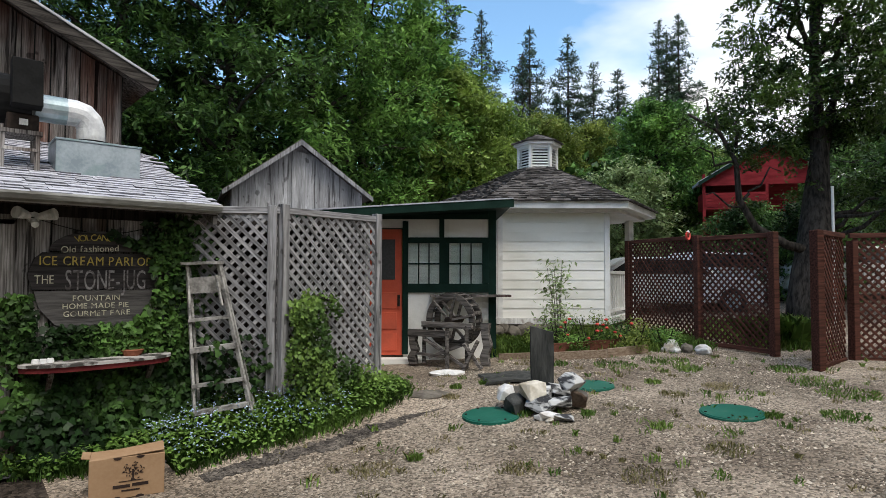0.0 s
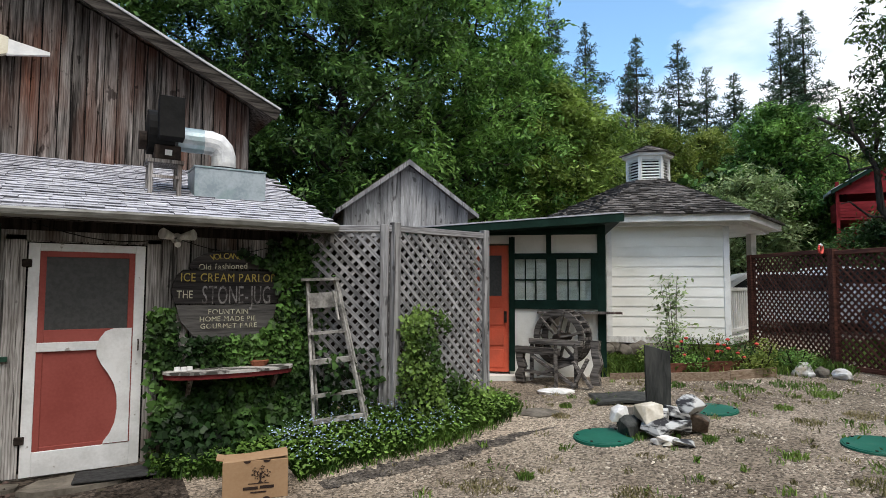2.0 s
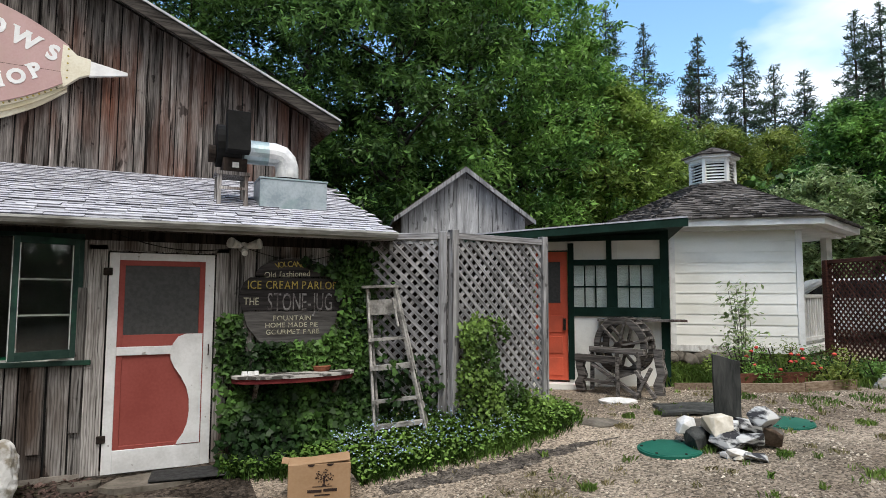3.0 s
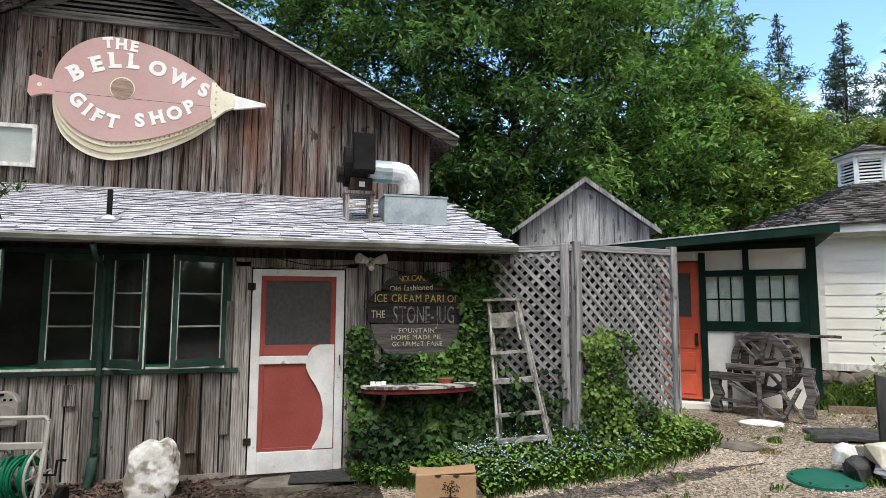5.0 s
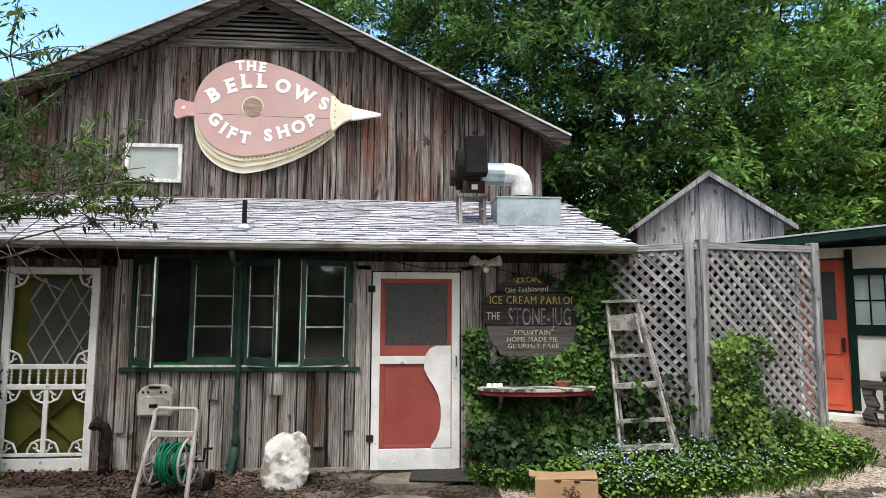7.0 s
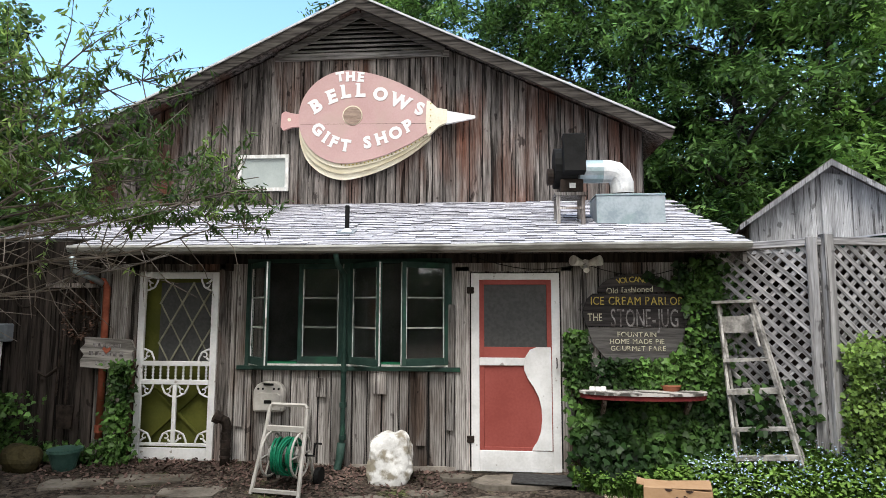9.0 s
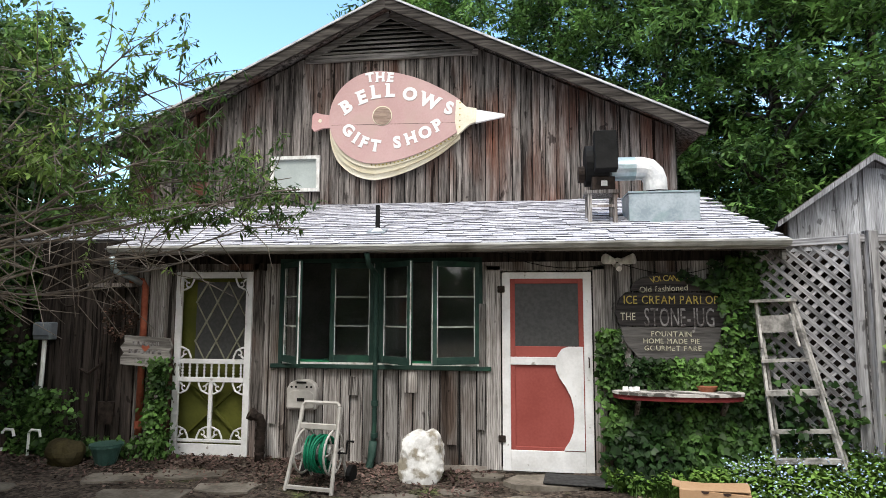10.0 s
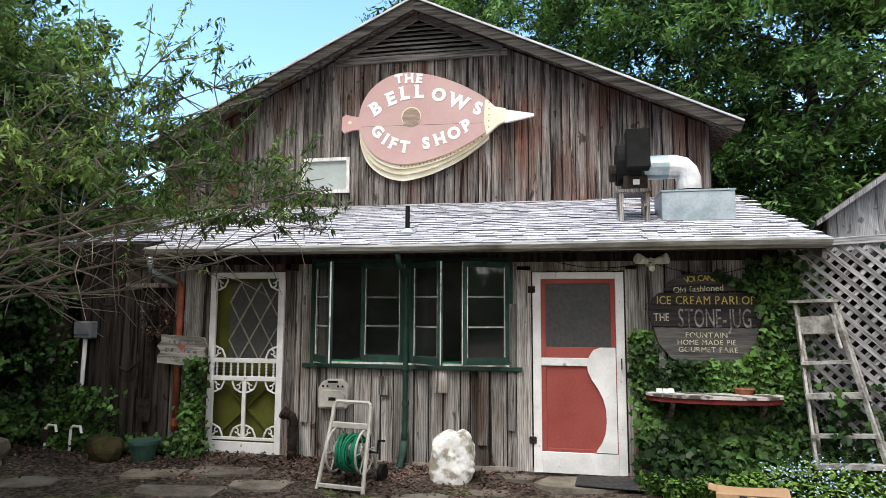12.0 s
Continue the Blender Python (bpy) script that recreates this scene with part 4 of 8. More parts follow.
def broad(name, az, d, top, low, half, label, material, seed, lumps=46, tips=2000, leaves=24, leaf=0.235, spread=1.1, droop=0.5, width=0.34, flat=0.24, trunk=0.22):
    """A big tree in tiers: boughs that reach out from the trunk, each with flat fans of drooping leafy twigs, and gaps between them."""
    rng = np.random.default_rng(seed)
    base = at_deg(az, d)
    t = thing(name, Matrix.Translation(base), label, "tree")
    top, low = top - base[2], low - base[2]
    ends = []
    bend = limb((0, 0, -0.3), (rng.normal() * 0.4, 0, top * 0.93), rng, 8, 0.15)
    part("trunk", tube(bend, trunk, 10, None, 0.15), BARK, t, smooth=True)
    for i in range(lumps):
        f = (i + rng.uniform(0.1, 0.9)) / lumps
        z = low + (top - low) * f
        a = i * 2.4 + rng.normal() * 0.4
        reach = half * 1.12 * math.sqrt(max(0.06, 1 - (1.75 * f - 0.75) ** 2)) * rng.uniform(0.6, 1.1)
        out, across = np.array([math.cos(a), math.sin(a), 0.0]), np.array([-math.sin(a), math.cos(a), 0.0])
        fans = 3 + int(reach * 1.6)
        for k in range(fans):
            q = 0.30 + 0.70 * (k + rng.uniform(0.2, 0.8)) / fans
            c = out * reach * q + across * rng.normal() * 0.22 * reach * q
            c[2] = z + reach * (0.20 * math.sin(q * 2.6) - 0.16 * q * q) + rng.normal() * 0.12
            m = max(3, int(tips / lumps / fans * rng.uniform(0.5, 1.5)))
            ends.append(c + rng.normal(size=(m, 3)) * np.array([1, 1, flat * 0.8]) * (0.22 + 0.05 * reach))
        if i % 2 == 0:
            g = out * reach * 0.95 + np.array([0, 0, z + reach * 0.02])
            part("limb", tube(limb((0, 0, max(0.5, z - reach * 0.35)), g, rng, 7, 0.12), trunk * 0.26, 6, None, 0.2), BARK, t, smooth=True)
    part("crown", leaf_mesh("crown", sprays(np.concatenate(ends), rng, leaves, spread * 0.6, droop), leaf * 0.92, material, rng, 0.28, width), material, t)
    return t


WALNUT = "tall walnut tree with drooping deep green leaves"
broad("walnut_tree", 12.5, 17.5, 12.5, 1.5, 3.4, WALNUT, LEAF_DEEP, 31)
broad("walnut_tree", 20.5, 16, 12.5, 2.5, 3.0, WALNUT, LEAF_DEEP, 32)
broad("broadleaf_tree", 28.5, 17, 11.8, 1.0, 3.0, "tall broad-leaved tree with fresh green leaves", LEAF_MID, 33, 46, 1500)
broad("walnut_tree", -10.5, 20, 13.2, 4.0, 2.9, WALNUT, LEAF_DEEP, 30)
broad("walnut_tree", 3, 19, 13, 4.0, 3.2, WALNUT, LEAF_DEEP, 34)
broad("broadleaf_tree", 33.5, 19, 13.0, 1.0, 3.1, "tall broad-leaved tree with fresh green leaves", LEAF_MID, 35, 60, 1800)
broad("broadleaf_tree", 38.3, 22, 11.3, 1.5, 2.7, "tall broad-leaved tree with fresh green leaves", LEAF_MID, 36, 60, 2200)
broad("maple_tree", 41.9, 21, 8.6, 1.0, 2.4, "rounded tree with light green leaves", LEAF_LIGHT, 37, 50, 1900)
broad("maple_tree", 45.5, 27, 8.8, 1.0, 3.0, "rounded tree with light green leaves", LEAF_LIGHT, 38, 50, 1900)
broad("oak_tree", 50.5, 31, 9.6, 1.5, 3.0, "hazy olive tree on the slope", LEAF_OLIVE, 39, 50, 1800)
broad("oak_tree", 55.0, 33, 9.6, 1.5, 2.8, "hazy olive tree on the slope", LEAF_OLIVE, 40, 50, 1800)
broad("willow_tree", 58.3, 24, 5.8, 1.0, 1.6, "pale grey-green bushy tree", LEAF_PALE, 41, 40, 1400, 18, 0.22, 0.8)
broad("maple_tree", 60.8, 26, 8.6, 1.0, 2.3, "rounded tree with fresh green leaves", LEAF_MID, 42, 60, 2300)
broad("maple_tree", 65, 34, 8.0, 1.0, 2.8, "rounded tree with light green leaves", LEAF_LIGHT, 43, 50, 1700)
broad("oak_tree", 73, 32, 8, 1.0, 4.0, "dark tree on the slope", LEAF_DEEP, 44, 60, 1800)
broad("oak_tree", 82, 26, 8, 1.0, 4.0, "dark tree on the slope", LEAF_DEEP, 45, 60, 1800)

broad("overgrown_tree", 68.4, 21.0, 3.75, 1.0, 1.5, "low dark bushy tree below the red house", LEAF_DEEP, 48, 40, 1300, 22, 0.16, 0.7)
broad("overgrown_tree", 72.5, 19.5, 3.6, 1.0, 1.3, "low dark bushy tree below the red house", LEAF_DEEP, 49, 40, 1100, 22, 0.16, 0.7)
PINES = ((41.3, 52, 26.9, 2.3), (44.7, 52, 24.8, 2.1), (48.6, 53, 21.2, 1.5), (49.3, 52, 23.2, 2.0), (52.9, 53, 22.5, 1.9), (55.2, 54, 20.3, 1.8), (57.4, 54, 19.5, 1.7), (61.0, 55, 23.8, 1.9), (61.7, 57, 23.6, 1.7), (62.7, 56, 24.6, 1.9),
         (51.8, 56, 18.4, 2.0), (46.7, 56, 17.4, 2.0), (54.2, 57, 16.2, 2.0), (56.3, 57, 16.2, 2.0), (59.4, 56, 17.4, 2.2), (60.2, 58, 18.0, 2.2))
for i, (az, d, top, r) in enumerate(PINES):
    b = at_deg(az, d)
    pine("pine_tree", b, top - b[2], r * 2.9, "tall slender pine on the hillside" if i != 2 else "tall pine with browning needles", 50 + i, NEEDLE_DRY if i == 2 else NEEDLE, 40, 0.22)


def wood(name, label, az0, az1, d0, d1, z0, z1, n, leaf, material, seed):
    """A far belt of trees, its outline broken by lumps."""
    rng = np.random.default_rng(seed)
    m = max(12, n // 220)
    az, d = rng.uniform(az0, az1, m), rng.uniform(d0, d1, m)
    z = z0 + (z1 - z0) * rng.uniform(0, 1, m)
    c = np.stack([EYE.x + d * np.sin(np.radians(az)), EYE.y + d * np.cos(np.radians(az)), z], 1)
    s = rng.normal(size=(n, 3))
    s /= np.linalg.norm(s, axis=1, keepdims=True)
    p = c[rng.integers(0, m, n)] + s * rng.uniform(0.3, 1, (n, 1)) * (z1 - z0) * 0.24 * np.array([1.3, 1.3, 0.9])
    ob = part(name, leaf_mesh(name, p, leaf, material, rng, 0.4, 0.5), material)
    tagged(ob, label, "woods", kind="stuff")


wood("far_woods", "dark conifer woods on the far hillside", 28, 85, 62, 80, 2, 15, 26000, 0.9, NEEDLE, 91)
wood("far_woods", "green hillside woods behind the yard", -5, 60, 24, 30, 0.5, 6, 26000, 0.5, LEAF_DEEP, 92)
wood("far_woods", "green woods on the slope behind the shop", -6, 34, 25, 31, 4.0, 9.0, 18000, 0.45, LEAF_DEEP, 96)
# belt added behind the camera, never in view: cuts sky light and reflections
wood("hedge", "unseen trees added behind the camera to block low sky", 100, 265, 14, 18, 1.0, 10.5, 14000, 1.0, LEAF_DEEP, 93)
wood("far_woods", "green woods beyond the shop", -100, -62, 12, 22, 0.5, 9, 16000, 0.5, LEAF_DEEP, 94)

wood("hedge", "dark overgrown trees beside the shop", -80, -43, 10, 14, 0.2, 6.0, 30000, 0.17, LEAF_DEEP, 95)

broad("overgrown_tree", -47.5, 10.5, 5.4, 0.3, 1.8, "overgrown tree with dense dark leaves", LEAF_DEEP, 46, 50, 1500, 26, 0.13, 0.6)
# stands out of view to the left, added only to block sun and sky
broad("shade_tree", -80, 7.2, 9.0, 2.4, 2.7, "unseen tree added to shade the path", LEAF_DEEP, 47, 50, 1700, 22, 0.2, 0.7)

# added almost wholly out of view, to keep light off the left-hand wall
broad("overgrown_tree", -58, 8.5, 6.5, 0.4, 1.4, "overgrown tree with dense dark leaves", LEAF_DEEP, 29, 46, 1700, 24, 0.12, 0.6)

# old tree behind the fence: heavy trunk, dark feathery tiers, a bare curved limb
OT = thing("old_tree", Matrix.Translation(yard(8.05, 13.0, 1.1)), "old tree with rugged trunk and dark feathery foliage", "tree")
rng = np.random.default_rng(70)
bm = tube([(-0.25, 0, -0.8), (-0.16, 0, 0.0), (-0.05, 0, 0.7), (0.14, 0, 1.5), (0.37, 0, 2.3), (0.55, 0, 3.3), (0.7, 0.1, 4.8), (0.8, 0.1, 7.0)], 0.52, 16, None, 0.12)
for v in bm.verts:
    v.co += Vector((noise.noise(v.co * 3), noise.noise(v.co * 3 + Vector((9, 0, 0))), 0)) * 0.10
part("trunk", bm, BARK, OT, smooth=True)
part("limb", tube([(0.45, 0, 2.9), (0.95, 0, 3.8), (1.5, 0, 4.6), (2.2, 0, 5.6)], 0.16, 8, None, 0.3), BARK, OT, smooth=True)


def rel(u, w, z):
    p = yard(u, w, z) - yard(8.05, 13.0, 1.1)
    return (p.x, p.y, p.z)


part("limb", tube([rel(8.0, 13, 2.2), rel(7.4, 12.9, 2.35), rel(6.7, 12.8, 2.7), rel(6.3, 12.7, 3.3), rel(6.25, 12.7, 4.1), rel(5.9, 12.7, 4.75), rel(5.2, 12.6, 5.1)], 0.11, 8, None, 0.25), BARK, OT, smooth=True)
for a, b in (((6.3, 12.7, 3.9), (5.3, 12.6, 4.3)), ((6.25, 12.7, 4.4), (6.5, 12.7, 5.4)), ((6.6, 12.8, 2.9), (5.6, 12.7, 3.4)), ((5.9, 12.7, 4.7), (5.6, 12.7, 5.5)), ((6.3, 12.7, 3.2), (7.2, 12.7, 3.9))):
    part("limb", tube(limb(rel(*a), rel(*b), rng, 6, 0.08), 0.04, 5, None, 0.3), BARK, OT, smooth=True)
ends = []
for i in range(100):
    u, z = rng.uniform(6.0, 11.6), rng.uniform(2.9, 9.2)
    if u < 6.9 and (z < 4.4 or rng.random() < 0.45):
        continue
    if z < 3.6 and u < 7.2:
        continue
    w = rng.uniform(11.4, 14.5)
    if z < 4.7 and 7.0 < u < 9.3 and w < 13.3:
        continue
    k = 24
    s = rng.normal(size=(k, 3)) * np.array([0.42, 0.42, 0.11])
    ends.append(np.array(rel(u, w, z)) + s)
    if i % 4 == 0:
        part("limb", tube(limb((0.5, 0, min(z - 1.6, 5.5)), rel(u, w, z), rng, 6, 0.12), 0.06, 5, None, 0.25), BARK, OT, smooth=True)
ends = np.concatenate(ends)
DARK_LEAF = leafy("dark_feathery_leaves", (0.014, 0.034, 0.008), (0.10, 0.17, 0.036), 0.35, 0.5)
part("crown", leaf_mesh("crown", sprays(ends, rng, 34, 0.42, 0.4), 0.135, DARK_LEAF, rng, 0.35, 0.36), DARK_LEAF, OT)

# small peach tree: boughs that reach in over the path
PT = thing("peach_tree", pose(-3.6, -4.1, ground_z(-3.6, -4.1)), "small peach tree with long leaves and bare twigs", "tree")
rng = np.random.default_rng(71)
part("trunk", tube([(0, 0, -0.2), (0.02, 0, 0.6), (-0.05, 0.1, 1.3), (0.0, 0.2, 1.8)], 0.07, 8, None, 0.6), BARK, PT, smooth=True)
tips, twig_bm = [], bmesh.new()
boughs = [((0, 0.2, 1.75), (0.95, 0.9, 2.30), (1.95, 1.35, 2.42), 0.030), ((0, 0.2, 1.7), (0.9, 1.2, 1.95), (1.6, 1.9, 2.30), 0.024), ((0, 0.2, 1.7), (0.5, 1.1, 1.72), (1.0, 2.0, 2.10), 0.022),
          ((0, 0.2, 1.8), (0.6, 0.8, 2.6), (1.15, 1.2, 2.95), 0.022), ((0, 0.2, 1.8), (0.25, 0.6, 2.7), (0.55, 1.0, 3.25), 0.022), ((0, 0.2, 1.8), (-0.1, 0.9, 2.6), (0.1, 1.8, 3.2), 0.024),
          ((0, 0.2, 1.6), (0.3, 1.3, 2.2), (0.5, 2.3, 2.7), 0.022), ((0, 0.2, 1.7), (0.7, 1.3, 2.45), (1.3, 1.9, 2.75), 0.022), ((0, 0.2, 1.75), (0.7, 0.75, 2.2), (1.5, 1.05, 2.75), 0.02),
          ((0, 0.2, 1.75), (1.0, 1.1, 2.35), (1.9, 1.75, 2.25), 0.02), ((0, 0.2, 1.8), (0.9, 1.2, 2.6), (1.7, 1.8, 2.6), 0.02),
          ((0, 0.2, 1.8), (0.55, 0.9, 2.9), (1.25, 1.5, 3.3), 0.02), ((0, 0.2, 1.8), (0.4, 0.8, 2.9), (0.9, 1.3, 3.4), 0.02)]
for bi, (a, b, c, r) in enumerate(boughs):
    a, b, c = np.array(a), np.array(b), np.array(c)
    q = np.linspace(0, 1, 10)[:, None]
    line = (1 - q) ** 2 * a + 2 * q * (1 - q) * b + q ** 2 * c
    line[1:] += rng.normal(size=(9, 3)) * 0.02
    part("bough", tube(line, r * 0.5, 6, None, 0.3), BARE_TWIG, PT, smooth=True)
    for k in range(34):
        f = rng.uniform(0.25, 1.0)
        s = line[int(f * 9)]
        d = rng.normal(size=3) * np.array([0.6, 0.6, 0.5]) + (c - a) * 0.12
        bare = f < 0.55 and s[2] < 2.25
        if bare:
            d[2] -= 0.1
        else:
            d[2] += 0.15
        L = rng.uniform(0.25, 0.6)
        e = s + d / np.linalg.norm(d) * L
        m = (s + e) / 2 + rng.normal(size=3) * 0.03
        tube([s, m, e], 0.0045, 4, twig_bm, 0.4)
        if not bare or rng.random() < 0.2:
            n = rng.integers(28, 46)
            g = np.linspace(0.3, 1, n)[:, None]
            p = s + (e - s) * g + rng.normal(size=(n, 3)) * 0.012
            tips.append(p[p[:, 2] > (2.22 if rng.random() < 0.93 else 1.95)])
tagged(part("twigwork", twig_bm, BARE_TWIG, PT), kind="stuff")
PEACH = leafy("peach_leaves", (0.045, 0.09, 0.02), (0.215, 0.32, 0.08), 0.36, 0.5)
part("crown", leaf_mesh("crown", np.concatenate(tips), 0.064, PEACH, rng, 0.7, 0.27), PEACH, PT)

# ivy-hung tree at the shop's far corner
IT = thing("ivy_tree", pose(-6.4, 0.15, 0.1), "tree smothered in dark ivy beside the shop", "tree")
part("trunk", tube([(0, 0, -0.2), (0.1, 0, 1.5), (-0.1, 0.1, 3.0), (-0.3, 0, 4.3)], 0.24, 10, None, 0.15), BARK, IT, smooth=True)
p, _ = blobs(rng, (-0.1, 0, 2.6), (1.15, 1.2, 3.1), 90, 34000, 0.3)
keep = (p[:, 0] < 0.5 - 0.04 * np.maximum(p[:, 2] - 1.5, 0)) & (p[:, 2] > 0)
part("ivy_leaves", leaf_mesh("ivy_leaves", p[keep], 0.07, IVY, rng, 0.5, 0.8, (0.4, -0.8, 0.4), True), IVY, IT)
# overhanging crown: its edge shows, the unseen bulk is added to shade the corner
p, _ = blobs(rng, (-0.9, -0.9, 4.7), (1.6, 1.4, 1.7), 60, 1500, 0.25)
part("crown", leaf_mesh("crown", sprays(p, rng, 16, 0.45, 0.6), 0.10, PEACH, rng, 0.6, 0.26), PEACH, IT)

# ---- doors, windows and fittings of the shop ----
OLIVE = mat("olive_green_paint", (0.065, 0.072, 0.014), (0.10, 0.105, 0.022), 3, each=0.05, stain=(0.07, 0.075, 0.02), stain_scale=2)
DOOR_WHITE = mat("chipped_white_door_paint", (0.60, 0.60, 0.60), (0.76, 0.76, 0.77), 4, (1, 1, 1), 0.5, 0.2, each=0.03, stain=(0.36, 0.34, 0.32), stain_scale=13, stain_low=0.68, stain_high=0.71)
PINK = mat("faded_pink_paint", (0.45, 0.29, 0.28), (0.52, 0.355, 0.345), 1.5, (1, 1, 1), 0.6, 0.1, each=0, stain=(0.46, 0.33, 0.30), stain_scale=3)
PALE_PINK = mat("bleached_pink_paint", (0.50, 0.30, 0.29), (0.57, 0.37, 0.36), 1.5, (1, 1, 1), 0.6, 0.1, each=0)
CREAM = mat("cream_paint", (0.62, 0.56, 0.42), (0.76, 0.72, 0.60), 2.5, (1, 1, 1), 0.6, 0.1, each=0.06)
LETTER_WHITE = mat("white_lettering", (0.72, 0.72, 0.72), (0.82, 0.82, 0.82), 8, each=0, bump=0.05)
LETTER_GOLD = mat("gold_lettering", (0.35, 0.27, 0.06), (0.52, 0.42, 0.12), 14, each=0, bump=0.05, stain=(0.12, 0.10, 0.06), stain_scale=14, stain_low=0.55, stain_high=0.65)
LETTER_PALE = mat("pale_lettering", (0.42, 0.40, 0.30), (0.58, 0.56, 0.44), 14, each=0, bump=0.05, stain=(0.13, 0.12, 0.1), stain_scale=16, stain_low=0.55, stain_high=0.66)
LETTER_GREY = mat("worn_grey_lettering", (0.16, 0.15, 0.15), (0.28, 0.27, 0.27), 20, each=0, bump=0.05, stain=(0.08, 0.07, 0.07), stain_scale=18, stain_low=0.48, stain_high=0.6)
SIGN_WOOD = mat("dark_sign_board", (0.024, 0.022, 0.023), (0.062, 0.056, 0.056), 2.5, ALONG, 0.85, 0.4, each=0.25, fine=10)
PLASTIC = mat("taupe_plastic", (0.35, 0.335, 0.31), (0.45, 0.43, 0.405), 6, each=0.04, rough=0.5, bump=0.05)
HOSE = mat("green_hose", (0.006, 0.10, 0.055), (0.012, 0.16, 0.085), 8, each=0.15, rough=0.35, bump=0.0)
CARD = mat("brown_cardboard", (0.29, 0.18, 0.10), (0.36, 0.235, 0.14), 2, (1, 1, 1), 0.85, 0.1, each=0.04)
INK = mat("dark_print", (0.03, 0.02, 0.018), (0.045, 0.03, 0.025), each=0, bump=0)
QUARTZ = mat("white_quartz", (0.46, 0.45, 0.44), (0.70, 0.70, 0.69), 7, each=0.05, bump=1.0, fine=25, stain=(0.24, 0.215, 0.17), stain_scale=9, stain_low=0.47, stain_high=0.60)
FLAG = mat("flagstone", (0.08, 0.07, 0.057), (0.18, 0.16, 0.135), 4, each=0.2, bump=0.5, fine=30)
RUBBER = mat("rubber_mat", (0.025, 0.025, 0.025), (0.05, 0.05, 0.05), 20, each=0, bump=0.4, fine=120)
COPPER = mat("red_primed_pipe", (0.22, 0.06, 0.035), (0.32, 0.10, 0.06), 8, each=0.05)
CLAY = mat("terracotta", (0.25, 0.09, 0.05), (0.33, 0.13, 0.08), 8, each=0)


def letter_mesh(text, size, material, thick=0.004, bold=0.0, wide=1.0):
    cu = bpy.data.curves.new("letter", "FONT")
    cu.body, cu.size, cu.extrude, cu.offset, cu.align_x, cu.resolution_u = text, size, thick, bold, "CENTER", 3
    ob = bpy.data.objects.new("letter", cu)
    scene.collection.objects.link(ob)
    me = bpy.data.meshes.new_from_object(ob.evaluated_get(bpy.context.evaluated_depsgraph_get()))
    bpy.data.objects.remove(ob)
    me.materials.clear()
    me.materials.append(material)
    me.transform(Matrix.Diagonal((wide, 1, 1, 1)))
    return me


def lettering(parent, text, x, y, z, size, material, bold=0.0, wide=1.0, turn=0.0, name="lettering"):
    return part(name, letter_mesh(text, size, material, 0.003, bold, wide), material, parent, at=pose(x, y, z, 90, 0, 0) @ pose(0, 0, 0, 0, 0, turn))


# red screen door
red_door = part("screen_door", box(-0.455, -0.37, -0.035, 0.0, 0.10, 2.13), DOOR_WHITE, SHOP, "white-framed screen door with dusty red panel", bevel=0.004)
part("stile", box(0.38, 0.465, -0.035, 0.0, 0.10, 2.13), DOOR_WHITE, red_door, bevel=0.004)
part("top_rail", box(-0.37, 0.38, -0.034, 0.0, 2.06, 2.13), DOOR_WHITE, red_door, bevel=0.004)
part("bottom_rail", box(-0.37, 0.38, -0.034, 0.0, 0.10, 0.31), DOOR_WHITE, red_door, "chipped white bottom rail", bevel=0.004)
part("middle_rail", box(-0.37, 0.17, -0.038, -0.003, 1.17, 1.25), DOOR_WHITE, red_door, bevel=0.004)
for a, b, c, d in ((-0.37, -0.32, 0.31, 2.06), (0.33, 0.38, 0.31, 2.06), (-0.32, 0.33, 2.01, 2.06), (-0.32, 0.33, 1.25, 1.36), (-0.32, 0.33, 0.31, 0.345)):
    part("inner_frame", box(a, b, -0.026, -0.004, c, d), BRICK_RED, red_door, bevel=0.003)
part("lower_panel", box(-0.32, 0.33, -0.016, -0.006, 0.345, 1.17), BRICK_RED, red_door)
part("screen", box(-0.32, 0.33, -0.014, -0.008, 1.36, 2.01), SCREEN, red_door, "dark fly screen")
jug = [(0.37, 1.36), (0.22, 1.36), (0.155, 1.335), (0.11, 1.27), (0.088, 1.20), (0.093, 1.12), (0.13, 1.04), (0.19, 0.95), (0.24, 0.85), (0.265, 0.74), (0.27, 0.62), (0.255, 0.50), (0.22, 0.41), (0.175, 0.345), (0.165, 0.32), (0.37, 0.32)]
part("cutout_panel", plate(jug[::-1], -0.040, -0.027), DOOR_WHITE, red_door, "wavy-edged white painted panel")
for z in (0.42, 1.95):
    part("hinge", box(-0.50, -0.425, -0.05, -0.037, z - 0.035, z + 0.035), IRON, red_door, bevel=0.006)
bm = tube([(0.425, -0.04, 1.15), (0.425, -0.075, 1.16), (0.425, -0.075, 1.24), (0.425, -0.04, 1.25)], 0.006)
part("door_handle", bm, IRON, red_door)
for a, b, c, d in ((-0.62, -0.47, 0.1, 2.2), (0.48, 0.60, 0.1, 2.2), (-0.62, 0.60, 2.15, 2.24)):
    part("door_casing", box(a, b, -0.03, -0.006, c, d), GREY_BOARD, SHOP, bevel=0.004)
part("inner_door", box(-0.45, 0.46, 0.04, 0.08, 0.1, 2.13), DARK, SHOP)

# carved white screen door with the olive door behind it
X0, X1, Z0, Z1 = -4.13, -3.22, 0.13, 2.15
vic = part("carved_screen_door", box(X0, X0 + 0.075, -0.035, 0.0, Z0, Z1), DOOR_WHITE, SHOP, "ornate white screen door with scrollwork", bevel=0.004)
part("stile", box(X1 - 0.075, X1, -0.035, 0, Z0, Z1), DOOR_WHITE, vic, bevel=0.004)
